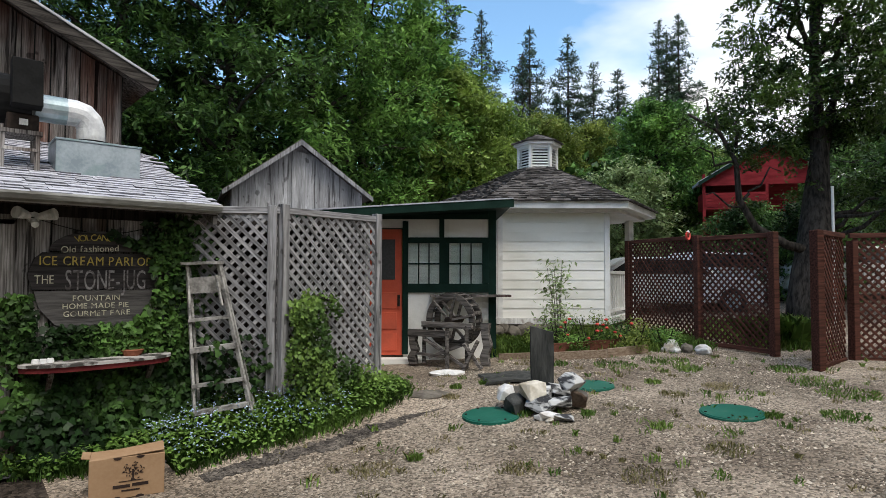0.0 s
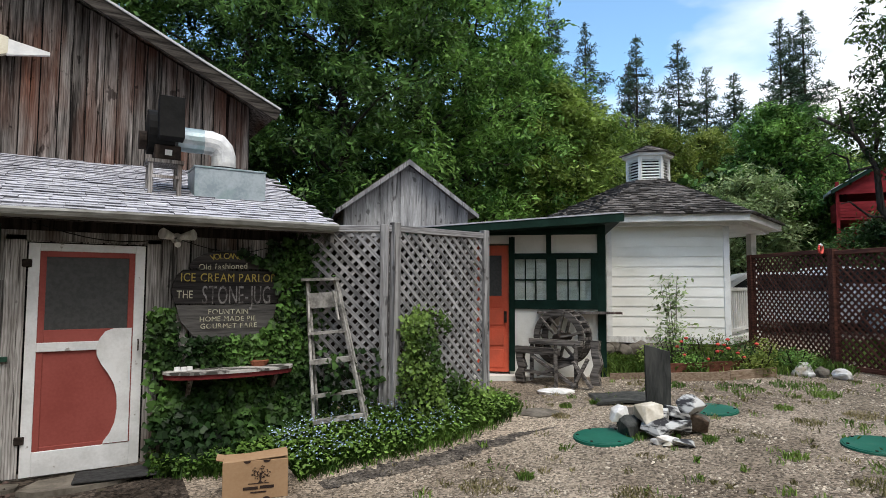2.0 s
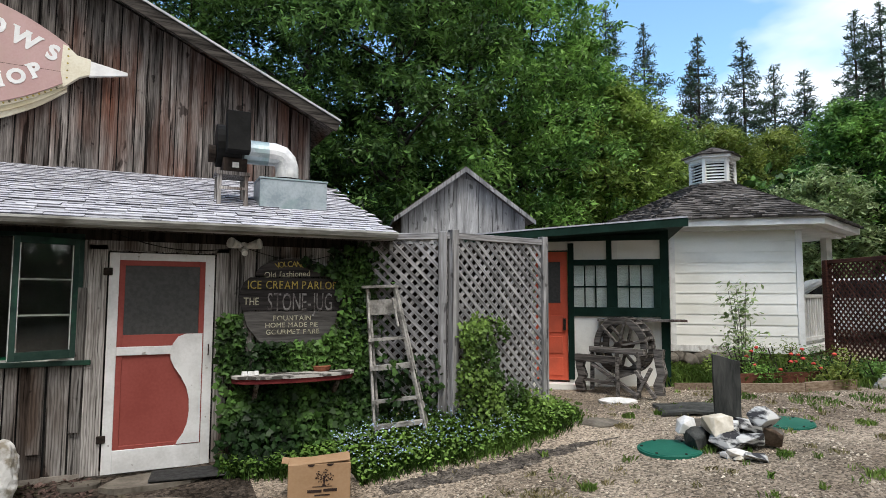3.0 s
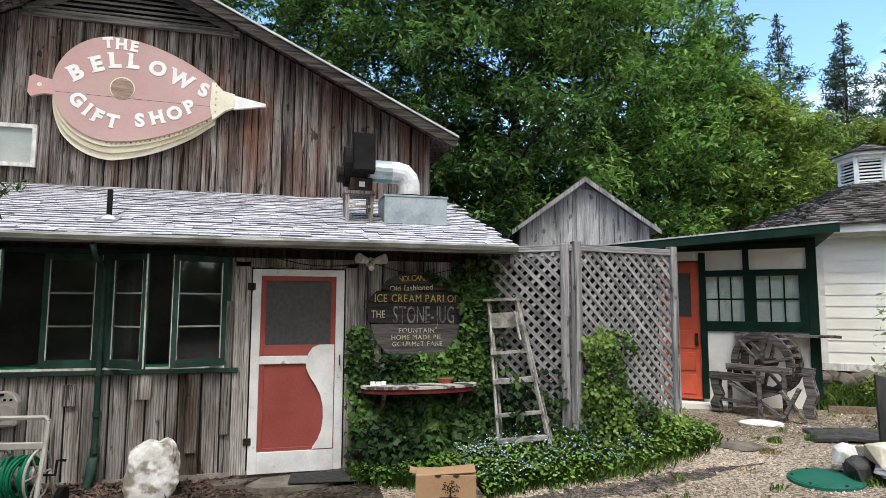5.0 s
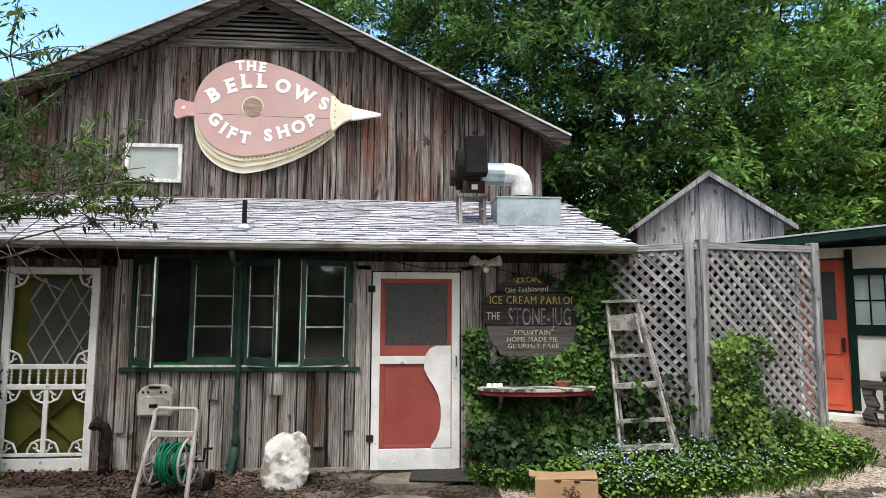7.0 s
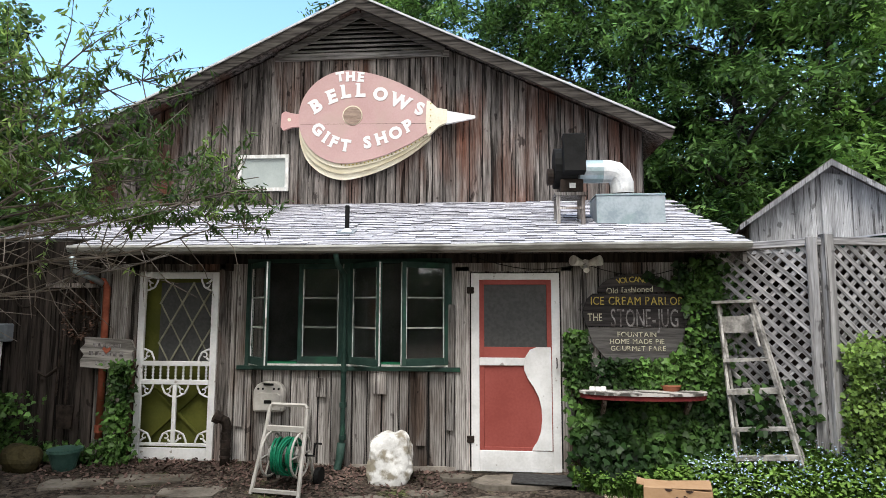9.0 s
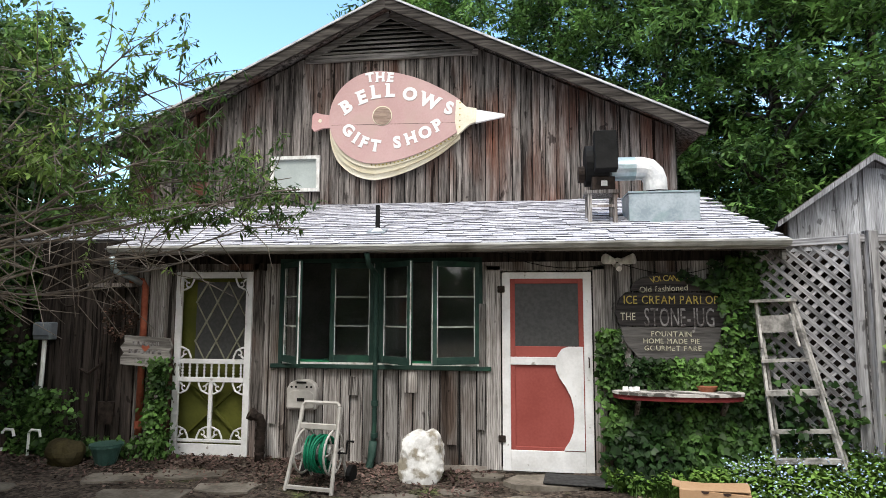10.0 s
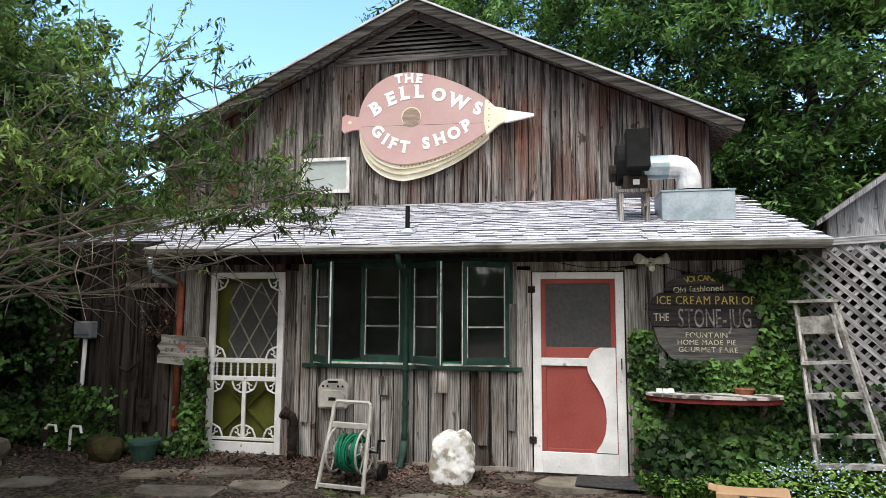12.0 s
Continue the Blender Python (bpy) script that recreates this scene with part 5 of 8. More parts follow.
for c, d in ((2.08, Z1), (1.13, 1.18), (0.93, 0.98), (0.28, 0.31), (Z0, 0.26)):
    part("rail", box(X0 + 0.075, X1 - 0.075, -0.034, -0.002, c, d), DOOR_WHITE, vic, bevel=0.003)
XM = (X0 + X1) / 2
part("centre_stile", box(XM - 0.022, XM + 0.022, -0.03, -0.004, 0.31, 0.93), DOOR_WHITE, vic, bevel=0.003)
for i in range(9):
    x = X0 + 0.11 + i * (X1 - X0 - 0.22) / 8
    bm = bmesh.new()
    for k, r in enumerate((0.012, 0.008, 0.014, 0.008, 0.013, 0.008, 0.014, 0.008, 0.012)):
        rod((x, -0.018, 0.98 + k * 0.0167), (x, -0.018, 0.98 + (k + 1) * 0.0167), r, None, 6, bm)
    part("spindle", bm, DOOR_WHITE, vic)


def scroll_bracket(size):
    """A sawn corner bracket: a curled band with a small leaf."""
    bm = bmesh.new()
    pts = [(size * (0.48 + (0.36 - 0.03 * k) * math.cos(k * 0.55 + 0.3)), 0, size * (0.48 + (0.36 - 0.03 * k) * math.sin(k * 0.55 + 0.3))) for k in range(11)]
    tube(pts, size * 0.065, 5, bm)
    tube([(size * 0.02, 0, size * 1.0), (size * 0.25, 0, size * 0.95), (size * 0.72, 0, size * 0.72), (size * 0.95, 0, size * 0.25), (size * 1.0, 0, size * 0.02)], size * 0.085, 5, bm)
    tube([(size * 0.08, 0, size * 0.1), (size * 0.3, 0, size * 0.3)], size * 0.09, 5, bm)
    return bm


SCROLL = mesh_of("scroll", scroll_bracket(0.13), DOOR_WHITE)
for x, z, sx, sz in ((X0 + 0.075, 2.08, 1, -1), (X1 - 0.075, 2.08, -1, -1), (X0 + 0.075, 1.18, 1, 1), (X1 - 0.075, 1.18, -1, 1),
                     (X0 + 0.075, 0.93, 1, -1), (X1 - 0.075, 0.93, -1, -1), (XM - 0.02, 0.93, -1, -1), (XM + 0.02, 0.93, 1, -1),
                     (X0 + 0.075, 0.31, 1, 1), (X1 - 0.075, 0.31, -1, 1), (XM - 0.02, 0.31, -1, 1), (XM + 0.02, 0.31, 1, 1)):
    part("scroll", SCROLL, DOOR_WHITE, vic, at=Matrix.Translation((x, -0.018, z)) @ Matrix.Diagonal((sx, 1, sz, 1)))
part("handle", tube([(X0 + 0.03, -0.037, 1.0), (X0 + 0.03, -0.07, 1.03), (X0 + 0.03, -0.07, 1.1), (X0 + 0.03, -0.037, 1.13)], 0.008), IRON, vic)
olive = part("inner_door", box(X0 + 0.02, X1 - 0.02, 0.075, 0.11, Z0, Z1), OLIVE, SHOP, "olive green door with diamond panes")
part("pane", box(X0 + 0.2, X1 - 0.12, 0.066, 0.073, 1.16, 2.04), SCREEN, olive, "dark glass pane")
PALE_BAR = mat("pale_glazing_paint", (0.22, 0.22, 0.16), (0.32, 0.32, 0.24), each=0)
for s in (-1, 1):
    for k in range(5):
        a = Vector((XM + s * (-0.62 + k * 0.25), 0.058, 1.16))
        b = a + Vector((s * 0.5, 0, 0.88))
        lo, hi = 0.0, 1.0
        t = sorted(((X0 + 0.2 - a.x) / (b.x - a.x), (X1 - 0.12 - a.x) / (b.x - a.x)))
        lo, hi = max(lo, t[0]), min(hi, t[1])
        if hi - lo > 0.08:
            part("glazing_bar", bar(a.lerp(b, lo), a.lerp(b, hi), 0.022, 0.012 + 0.003 * s), PALE_BAR, olive)
for s in (-1, 1):
    part("brace", bar((XM + s * 0.36, 0.062, 0.3), (XM - s * 0.3, 0.062, 0.9), 0.05, 0.02 + 0.004 * s), OLIVE, olive)
for a, b, c, d in ((-4.26, -4.14, 0.1, 2.25), (-3.21, -3.08, 0.1, 2.25), (-4.26, -3.08, 2.17, 2.26)):
    part("door_casing", box(a, b, -0.028, -0.006, c, d), BROWN_BOARD, SHOP, bevel=0.004)
part("porch_light", box(-3.12, -3.06, -0.10, -0.03, 2.16, 2.24), IRON, SHOP)


# casement windows
BAR_PAINT = mat("flaking_bar_paint", (0.10, 0.13, 0.11), (0.36, 0.38, 0.34), 8, ALONG, 0.8, 0.3, each=0.3)


def sash(parent, hinge_x, width, angle, label):
    """A three-pane casement hung at hinge_x; width is negative when hung on its right edge."""
    s = 1 if width > 0 else -1
    w, z0, z1 = abs(width), 1.17, 2.24
    m = pose(hinge_x, -0.02, 0, 0, 0, -angle * s)
    st = part("casement", box(min(0, s * 0.05), max(0, s * 0.05), -0.02, 0.02, z0, z1), CASEMENT, parent, label, m, 0.004)
    part("stile", box(min(s * (w - 0.05), s * w), max(s * (w - 0.05), s * w), -0.02, 0.02, z0, z1), CASEMENT, st, bevel=0.004)
    a, b = sorted((s * 0.05, s * (w - 0.05)))
    part("rail", box(a, b, -0.018, 0.018, z1 - 0.06, z1), CASEMENT, st)
    part("rail", box(a, b, -0.018, 0.018, z0, z0 + 0.075), CASEMENT, st)
    for k in (1, 2):
        z = z0 + 0.075 + (z1 - z0 - 0.135) * k / 3
        part("glazing_bar", box(a, b, -0.012, 0.012, z - 0.008, z + 0.008), BAR_PAINT, st)
    e = 0.008
    part("putty", box(a, a + e, -0.014, -0.006, z0 + 0.075, z1 - 0.06), WORN_WHITE, st)
    part("putty", box(b - e, b, -0.014, -0.006, z0 + 0.075, z1 - 0.06), WORN_WHITE, st)
    part("bare_edge", box(min(s * w, s * (w + 0.005)), max(s * w, s * (w + 0.005)), -0.020, -0.006, z0 + 0.01, z1 - 0.01), WORN_WHITE, st)
    part("pane", box(a, b, -0.003, 0.003, z0 + 0.075, z1 - 0.06), GLASS, st).visible_shadow = False


WINDOW = part("window", box(-2.98, -0.57, -0.06, 0.02, 1.10, 1.145), CASEMENT, SHOP, "green casement windows standing open", bevel=0.005)
for a, b, c, d in ((-2.90, -2.862, 1.145, 2.26), (-0.698, -0.66, 1.145, 2.26), (-2.90, -0.66, 2.245, 2.29), (-1.83, -1.75, 1.145, 2.245)):
    part("window_frame", box(a, b, -0.035, 0.1, c, d), CASEMENT, WINDOW)
part("inner_sill", box(-2.86, -0.70, 0.0, 0.2, 1.146, 1.175), mat("bright_green_sill", (0.012, 0.13, 0.06), (0.02, 0.19, 0.09), each=0), WINDOW)
for a, b, c in ((-2.85, 0.52, 50), (-2.32, 0.49, 0), (-1.745, 0.51, 41), (-0.70, -0.52, 27)):
    sash(SHOP, a, b, c, "dark green casement with three panes")
part("sill_edge", box(-2.85, -0.70, -0.042, -0.036, 1.147, 1.168), WORN_WHITE, WINDOW)
room_table = thing("room_table", pose(-2.3, 1.4, 0.06), "pale table inside the dark room", "table")
part("tabletop", box(-0.5, 0.5, -0.4, 0.4, 1.0, 1.04), WORN_WHITE, room_table)
for x in (-0.42, 0.42):
    for y in (-0.32, 0.32):
        part("leg", box(x - 0.03, x + 0.03, y - 0.03, y + 0.03, 0, 1.0), GREY_TRIM, room_table)

small = part("loft_window", box(-4.03, -3.26, LOFT_Y - 0.045, LOFT_Y + 0.0, 3.50, 3.55), WORN_WHITE, SHOP, "small white-framed loft window")
for a, b, c, d in ((-4.03, -3.98, 3.55, 4.0), (-3.31, -3.26, 3.55, 4.0), (-4.03, -3.26, 4.0, 4.05)):
    part("window_frame", box(a, b, LOFT_Y - 0.045, LOFT_Y, c, d), WORN_WHITE, small)
part("pane", box(-3.98, -3.31, LOFT_Y - 0.012, LOFT_Y - 0.004, 3.55, 4.0), mat("frosted_pane", (0.34, 0.38, 0.37), (0.42, 0.46, 0.45), 3, each=0, rough=0.25), small)

# drain pipes
bm = tube([(-1.80, -0.48, 2.30), (-1.80, -0.40, 2.2), (-1.80, -0.1, 2.12), (-1.80, -0.07, 2.0), (-1.80, -0.07, 0.55), (-1.81, -0.07, 0.3), (-1.83, -0.10, 0.16)], 0.028, 8)
dp = thing("drain_pipe", None, "dark green painted drain pipe with a cast shoe", "pipe")
part("pipe", bm, CASEMENT, dp, smooth=True)
for z in (1.12, 0.75, 0.42):
    part("collar", rod((-1.80, -0.07, z - 0.025), (-1.80, -0.07, z + 0.025), 0.038), CASEMENT, dp)
part("shoe", tube([(-1.81, -0.07, 0.36), (-1.82, -0.08, 0.22), (-1.84, -0.12, 0.08), (-1.85, -0.15, 0.03)], 0.045, 8), CASEMENT, dp, smooth=True)
rp = thing("red_downpipe", None, "rusty red downpipe with a grey elbow", "pipe")
part("elbow", tube([(-4.60, -0.50, 2.30), (-4.60, -0.46, 2.15), (-4.57, -0.2, 2.08), (-4.52, -0.09, 2.02)], 0.035, 8), GALV, rp, smooth=True)
part("pipe", tube([(-4.66, -0.09, 2.06), (-4.52, -0.08, 2.05), (-4.48, -0.08, 1.98), (-4.48, -0.08, 0.35)], 0.036, 8), COPPER, rp, smooth=True)
part("collar", rod((-4.48, -0.08, 0.42), (-4.48, -0.08, 0.5), 0.045), COPPER, rp)
sp = thing("standpipe", pose(-3.03, -0.14, 0.0), "black iron standpipe with a bent top", "pipe")
part("pipe", tube([(0, 0, 0.0), (0, 0, 0.3), (0.01, 0, 0.52), (0.0, -0.02, 0.58), (-0.06, -0.06, 0.62)], 0.05, 10), IRON, sp, smooth=True)
part("flange", rod((-0.045, -0.05, 0.61), (-0.09, -0.08, 0.64), 0.065), IRON, sp)
for z in (0.2, 0.28, 0.36, 0.44):
    part("collar", rod((0, 0, z), (0, 0, z + 0.025), 0.056), IRON, sp)

# beige hose hanger on the wall
hh = thing("hose_hanger", pose(-2.59, -0.03, 0.67), "beige plastic hose hanger screwed to the boards", "hose hanger")
out = [(-0.165, 0.02), (-0.15, 0.0), (0.15, 0.0), (0.165, 0.02), (0.165, 0.22), (0.13, 0.28), (0.07, 0.31), (-0.07, 0.31), (-0.13, 0.28), (-0.165, 0.22)]
part("body", plate(out, -0.09, 0.0), PLASTIC, hh, bevel=0.008)
part("face_plate", plate([(-0.14, 0.02), (0.14, 0.02), (0.14, 0.17), (0.09, 0.20), (-0.09, 0.20), (-0.14, 0.17)], -0.104, -0.091), PLASTIC, hh, bevel=0.004)
part("slot", box(-0.04, 0.04, -0.109, -0.105, 0.09, 0.125), BLACK, hh)
part("slot", box(-0.055, 0.055, -0.096, -0.0915, 0.275, 0.297), BLACK, hh)
for x in (-0.11, -0.06, 0.06, 0.11):
    part("hole", rod((x, -0.096, 0.24), (x, -0.0915, 0.24), 0.012), BLACK, hh)

# hose reel cart
reel = thing("hose_reel_cart", pose(-2.19, -0.70, ground_z(-2.19, -0.70) - 0.01, 0, 0, -8) @ Matrix.Diagonal((0.95, 0.95, 0.94, 1)), "taupe plastic hose reel cart with coiled green hose", "hose reel")
for s in (-1, 1):
    part("side_rail", tube([(s * 0.25, -0.20, 0.0), (s * 0.235, -0.12, 0.25), (s * 0.215, 0.0, 0.6), (s * 0.205, 0.05, 0.80)], 0.021, 6), PLASTIC, reel)
    part("rear_leg", tube([(s * 0.20, 0.26, 0.04), (s * 0.21, 0.12, 0.34)], 0.018, 6), PLASTIC, reel)
    ring = [(s * 0.16, 0.02 + 0.215 * math.cos(a), 0.35 + 0.215 * math.sin(a)) for a in np.linspace(0, math.tau, 25)]
    wheel = part("reel_flange", tube(ring, 0.012, 6), PLASTIC, reel, smooth=True)
    for a in range(6):
        part("spoke", rod((s * 0.16, 0.02, 0.35), (s * 0.16, 0.02 + 0.21 * math.cos(a * 1.047), 0.35 + 0.21 * math.sin(a * 1.047)), 0.009, None, 5), PLASTIC, wheel)
    part("wheel", rod((s * 0.23, 0.25, 0.09), (s * 0.28, 0.25, 0.09), 0.09, None, 16), BLACK, reel, "black plastic wheel")
part("top_bar", tube([(-0.205, 0.05, 0.80), (-0.18, 0.06, 0.83), (0.18, 0.06, 0.83), (0.205, 0.05, 0.80)], 0.022, 6), PLASTIC, reel)
part("cross_bar", box(-0.22, 0.22, -0.005, 0.03, 0.57, 0.63), PLASTIC, reel, at=pose(0, 0, 0), bevel=0.006)
part("foot_bar", box(-0.24, 0.24, -0.21, -0.17, 0.03, 0.06), PLASTIC, reel)
part("drum", rod((-0.16, 0.02, 0.35), (0.16, 0.02, 0.35), 0.08, None, 14), PLASTIC, reel)
part("crank", tube([(0.17, 0.02, 0.35), (0.30, 0.02, 0.35), (0.31, 0.02, 0.47), (0.38, 0.02, 0.47)], 0.013, 6), BLACK, reel)
rg = random.Random(5)
for i in range(18):
    r, c, tl = rg.uniform(0.11, 0.175), rg.uniform(-0.12, 0.12), rg.uniform(-0.06, 0.06)
    pts = [(c + tl * math.cos(a * 1.0), 0.02 + r * math.cos(a), 0.34 + r * math.sin(a) * (1.1 if math.sin(a) < 0 else 1)) for a in np.linspace(0, math.tau, 21)]
    part("hose_loop", tube(pts, 0.013, 6), HOSE, reel, smooth=True)


def boulder(name, m, sx, sy, sz, material, seed, label, category="rock", group="", rough=0.22, sub=3, parent=None, cut=0.0):
    """An uneven stone with a flat foot."""
    bm = bmesh.new()
    bmesh.ops.create_icosphere(bm, subdivisions=sub, radius=1)
    for v in bm.verts:
        n = noise.noise(v.co * 1.3 + Vector((seed * 7.1, 0, 0))) + 0.45 * noise.noise(v.co * 3.1 + Vector((0, seed * 3.7, 0))) + 0.2 * noise.noise(v.co * 8 + Vector((0, seed * 3.7, 0)))
        v.co *= 1 + rough * n
        for k in (Vector((0.6, -0.7, 0.4)), Vector((-0.8, -0.3, 0.5)), Vector((0.1, -0.95, -0.1))):
            d = v.co.dot(k.normalized()) - 0.78
            if cut and d > 0:
                v.co -= k.normalized() * d * cut
        v.co = Vector((v.co.x * sx, v.co.y * sy, max(v.co.z * sz, -sz * 0.55) + sz * 0.55))
    ob = part(name, bm, material, parent, at=m)
    if parent is None:
        tagged(ob, label, category, group)
    return ob


def shard(m, sx, sy, sz, material, seed, label, group):
    """A broken, sharp-edged stone."""
    rg = random.Random(seed)
    bm = bmesh.new()
    for k in range(15):
        v = Vector((rg.gauss(0, 1), rg.gauss(0, 1), rg.gauss(0, 1))).normalized() * rg.uniform(0.85, 1.1)
        bm.verts.new((v.x * sx, v.y * sy, max(v.z, -0.5) * sz + sz * 0.5))
    hull = bmesh.ops.convex_hull(bm, input=list(bm.verts))
    bmesh.ops.delete(bm, geom=[g for g in hull["geom_interior"] if isinstance(g, bmesh.types.BMVert)], context="VERTS")
    bmesh.ops.bevel(bm, geom=list(bm.edges), offset=min(sx, sy, sz) * 0.03, segments=1, affect="EDGES")
    return tagged(part("heap_stone", bm, material, at=m), label, "rock", group)


bm = bmesh.new()
bmesh.ops.create_icosphere(bm, subdivisions=4, radius=1)
for v in bm.verts:
    e = 4
    c = v.co
    k = (abs(c.x) ** e + abs(c.y) ** e + abs(c.z) ** e) ** (-1 / e)
    c = c * k * (1 + 0.13 * noise.noise(c * 2.1) + 0.06 * noise.noise(c * 6) + 0.03 * noise.noise(c * 14))
    w = 1 - 0.12 * (c.z + 1) / 2
    v.co = Vector((c.x * 0.225 * w, c.y * 0.10 + c.z * 0.04, c.z * 0.25 + 0.24))
tagged(part("white_stone", bm, QUARTZ, at=pose(-1.24, -0.36, ground_z(-1.24, -0.36) - 0.015, 0, 0, 4)), "upright block of white quartz with ochre stains", "rock")

# sign of faded planks among the ivy
sb = thing("plank_sign", pose(0, 0, 0), "dark weathered plank sign with worn painted lettering", "sign")
top = [(0.86 + 0.39 + 0.40 * math.cos(a), 1.93 + 0.19 * math.sin(a)) for a in np.linspace(0, math.pi, 13)]
part("plank", plate(top[::-1], -0.075, -0.05), SIGN_WOOD, sb)
part("plank", plate([(0.80, 1.915), (1.68, 1.915), (1.70, 1.90), (1.77, 1.78), (1.73, 1.58), (0.73, 1.58), (0.69, 1.72), (0.74, 1.86)][::-1], -0.08, -0.05), SIGN_WOOD, sb)
part("plank", plate([(0.74, 1.57), (1.72, 1.57), (1.68, 1.42), (1.56, 1.27), (1.38, 1.19), (1.08, 1.19), (0.90, 1.27), (0.78, 1.42)][::-1], -0.075, -0.05), mat("grey_sign_board", (0.06, 0.056, 0.056), (0.13, 0.125, 0.12), 2.5, ALONG, 0.85, 0.4, each=0.1, fine=10), sb)
YS = -0.084
word = "VOLCANO'S"
for i, ch in enumerate(word):
    a = (i - 4) * 0.17
    lettering(sb, ch, 1.24 + 0.42 * math.sin(a) * 0.62, YS, 2.03 - 0.07 * (1 - math.cos(a)), 0.085, LETTER_GOLD, 0.0, 0.9, -math.degrees(a) * 0.5, "letter")


def words(parent, text, x, y, z, size, material, wide=1.0, gap=0.14, slope=0.0):
    """A line of single letters, centred on x."""
    marks = [None if c == " " else letter_mesh(c, size, material, 0.003, 0.0, wide) for c in text]
    spans = []
    for me in marks:
        xs = [v.co.x for v in me.vertices] if me else [0, size * 0.22 * wide]
        spans.append((min(xs), max(xs)))
    total = sum(b - a for a, b in spans) + gap * size * wide * (len(marks) - 1)
    at = x - total / 2
    for me, (a, b) in zip(marks, spans):
        if me:
            part("letter", me, material, parent, at=pose(at - a, y, z + slope * (at - x), 90, 0, 0))
        at += b - a + gap * size * wide


words(sb, "Old fashioned", 1.17, YS, 1.925, 0.085, LETTER_PALE, 0.95, 0.10, 0.05)
words(sb, "ICE CREAM PARLOR", 1.24, YS, 1.80, 0.118, LETTER_GOLD, 0.80)
words(sb, "THE", 0.815, YS, 1.635, 0.11, LETTER_PALE, 0.72)
words(sb, "STONE-JUG", 1.31, YS, 1.575, 0.265, LETTER_GREY, 0.47, 0.12)
words(sb, "FOUNTAIN", 1.23, YS, 1.475, 0.073, LETTER_PALE, 1.0)
words(sb, "HOME MADE PIE", 1.23, YS, 1.405, 0.070, LETTER_PALE, 1.0)
words(sb, "GOURMET FARE", 1.24, YS, 1.335, 0.070, LETTER_PALE, 1.0)

# rounded shelf below it
PEEL = mat("peeling_white_paint", (0.07, 0.065, 0.06), (0.46, 0.44, 0.42), 5, (1, 2, 1), 0.8, 0.4, each=0, fine=18, low=0.45, high=0.55)
PEEL_RED = mat("dull_red_edge", (0.10, 0.015, 0.018), (0.16, 0.03, 0.03), 6, each=0)
tb = thing("wall_shelf", None, "peeling white half-round shelf propped on the wall", "shelf")


def half_round(x0, x1, y0, deep, z0, z1):
    bm = bmesh.new()
    n = 18
    pts = [(x0 + (x1 - x0) * (0.5 - 0.5 * math.cos(math.pi * i / n)), y0 - deep * math.sin(math.pi * i / n) ** 0.45) for i in range(n + 1)]
    lo = [bm.verts.new((x, y, z0)) for x, y in pts]
    hi = [bm.verts.new((x, y, z1)) for x, y in pts]
    bm.faces.new(lo), bm.faces.new(hi[::-1])
    for i in range(n + 1):
        bm.faces.new((lo[i], hi[i], hi[(i + 1) % (n + 1)], lo[(i + 1) % (n + 1)]))
    bmesh.ops.recalc_face_normals(bm, faces=list(bm.faces))
    return bm


part("top_board", half_round(0.62, 1.86, -0.06, 0.40, 0.93, 0.955), PEEL, tb)
part("edge", half_round(0.63, 1.85, -0.06, 0.385, 0.885, 0.928), PEEL_RED, tb, "dull red lower edge")
for x in (0.85, 1.65):
    part("bracket", bar((x, -0.05, 0.6), (x, -0.35, 0.885), 0.04, 0.04), BROWN_BOARD, tb)
cd = thing("ceramic_knobs", pose(0.75, -0.22, 0.956), "small white ceramic insulators lying on the shelf", "ceramics")
for x, y in ((0, 0), (0.055, -0.02), (0.11, 0.0)):
    part("insulator", rod((x, y, 0), (x, y, 0.035), 0.03, 0.026, 10), LETTER_WHITE, cd)
pot = thing("saucer_pot", pose(1.52, -0.18, 0.956), "shallow terracotta pot on the shelf", "pot")
part("bowl", rod((0, 0, 0), (0, 0, 0.05), 0.075, 0.10, 16), CLAY, pot)

# twin flood lamp under the eave, with its cable
fl = thing("flood_lamp", pose(0.73, -0.10, 2.22), "twin outdoor flood lamp with a slack cable", "lamp")
part("base", rod((0, 0.1, 0.0), (0, 0.02, 0.0), 0.05), WORN_WHITE, fl)
for s in (-1, 1):
    part("lamp_head", rod((s * 0.04, 0, 0.01), (s * 0.14, -0.08, 0.03), 0.03, 0.055, 12), WORN_WHITE, fl)
part("sensor", rod((0, 0.0, -0.04), (0, -0.06, -0.07), 0.03), WORN_WHITE, fl)
cable = [(0.70 - 1.2 * k, 0.02, 0.0 + 0.10 * k - 0.10 * math.sin(k * math.pi)) for k in np.linspace(0, 1, 9)]
part("cable", tube([(x - 0.7, y - 0.02, z) for x, y, z in cable], 0.005, 5), BLACK, fl)
part("cable", tube([(0.05 + 1.1 * k, 0.03, -0.02 - 0.13 * math.sin(k * math.pi) + 0.06 * k) for k in np.linspace(0, 1, 9)], 0.004, 5), BLACK, fl)

# left-hand wall: meter box, signs, old tools
mb = thing("meter_box", pose(-5.69, -0.03, 1.38), "grey electric box with a white conduit", "electric box")
part("case", box(-0.11, 0.11, -0.12, 0.0, 0, 0.2), mat("grey_box_paint", (0.10, 0.115, 0.13), (0.15, 0.165, 0.18), each=0), mb, bevel=0.012)
part("lid", box(-0.10, 0.10, -0.135, -0.121, 0.05, 0.19), mat("grey_lid_paint", (0.13, 0.15, 0.17), (0.17, 0.19, 0.21), each=0), mb, bevel=0.005)
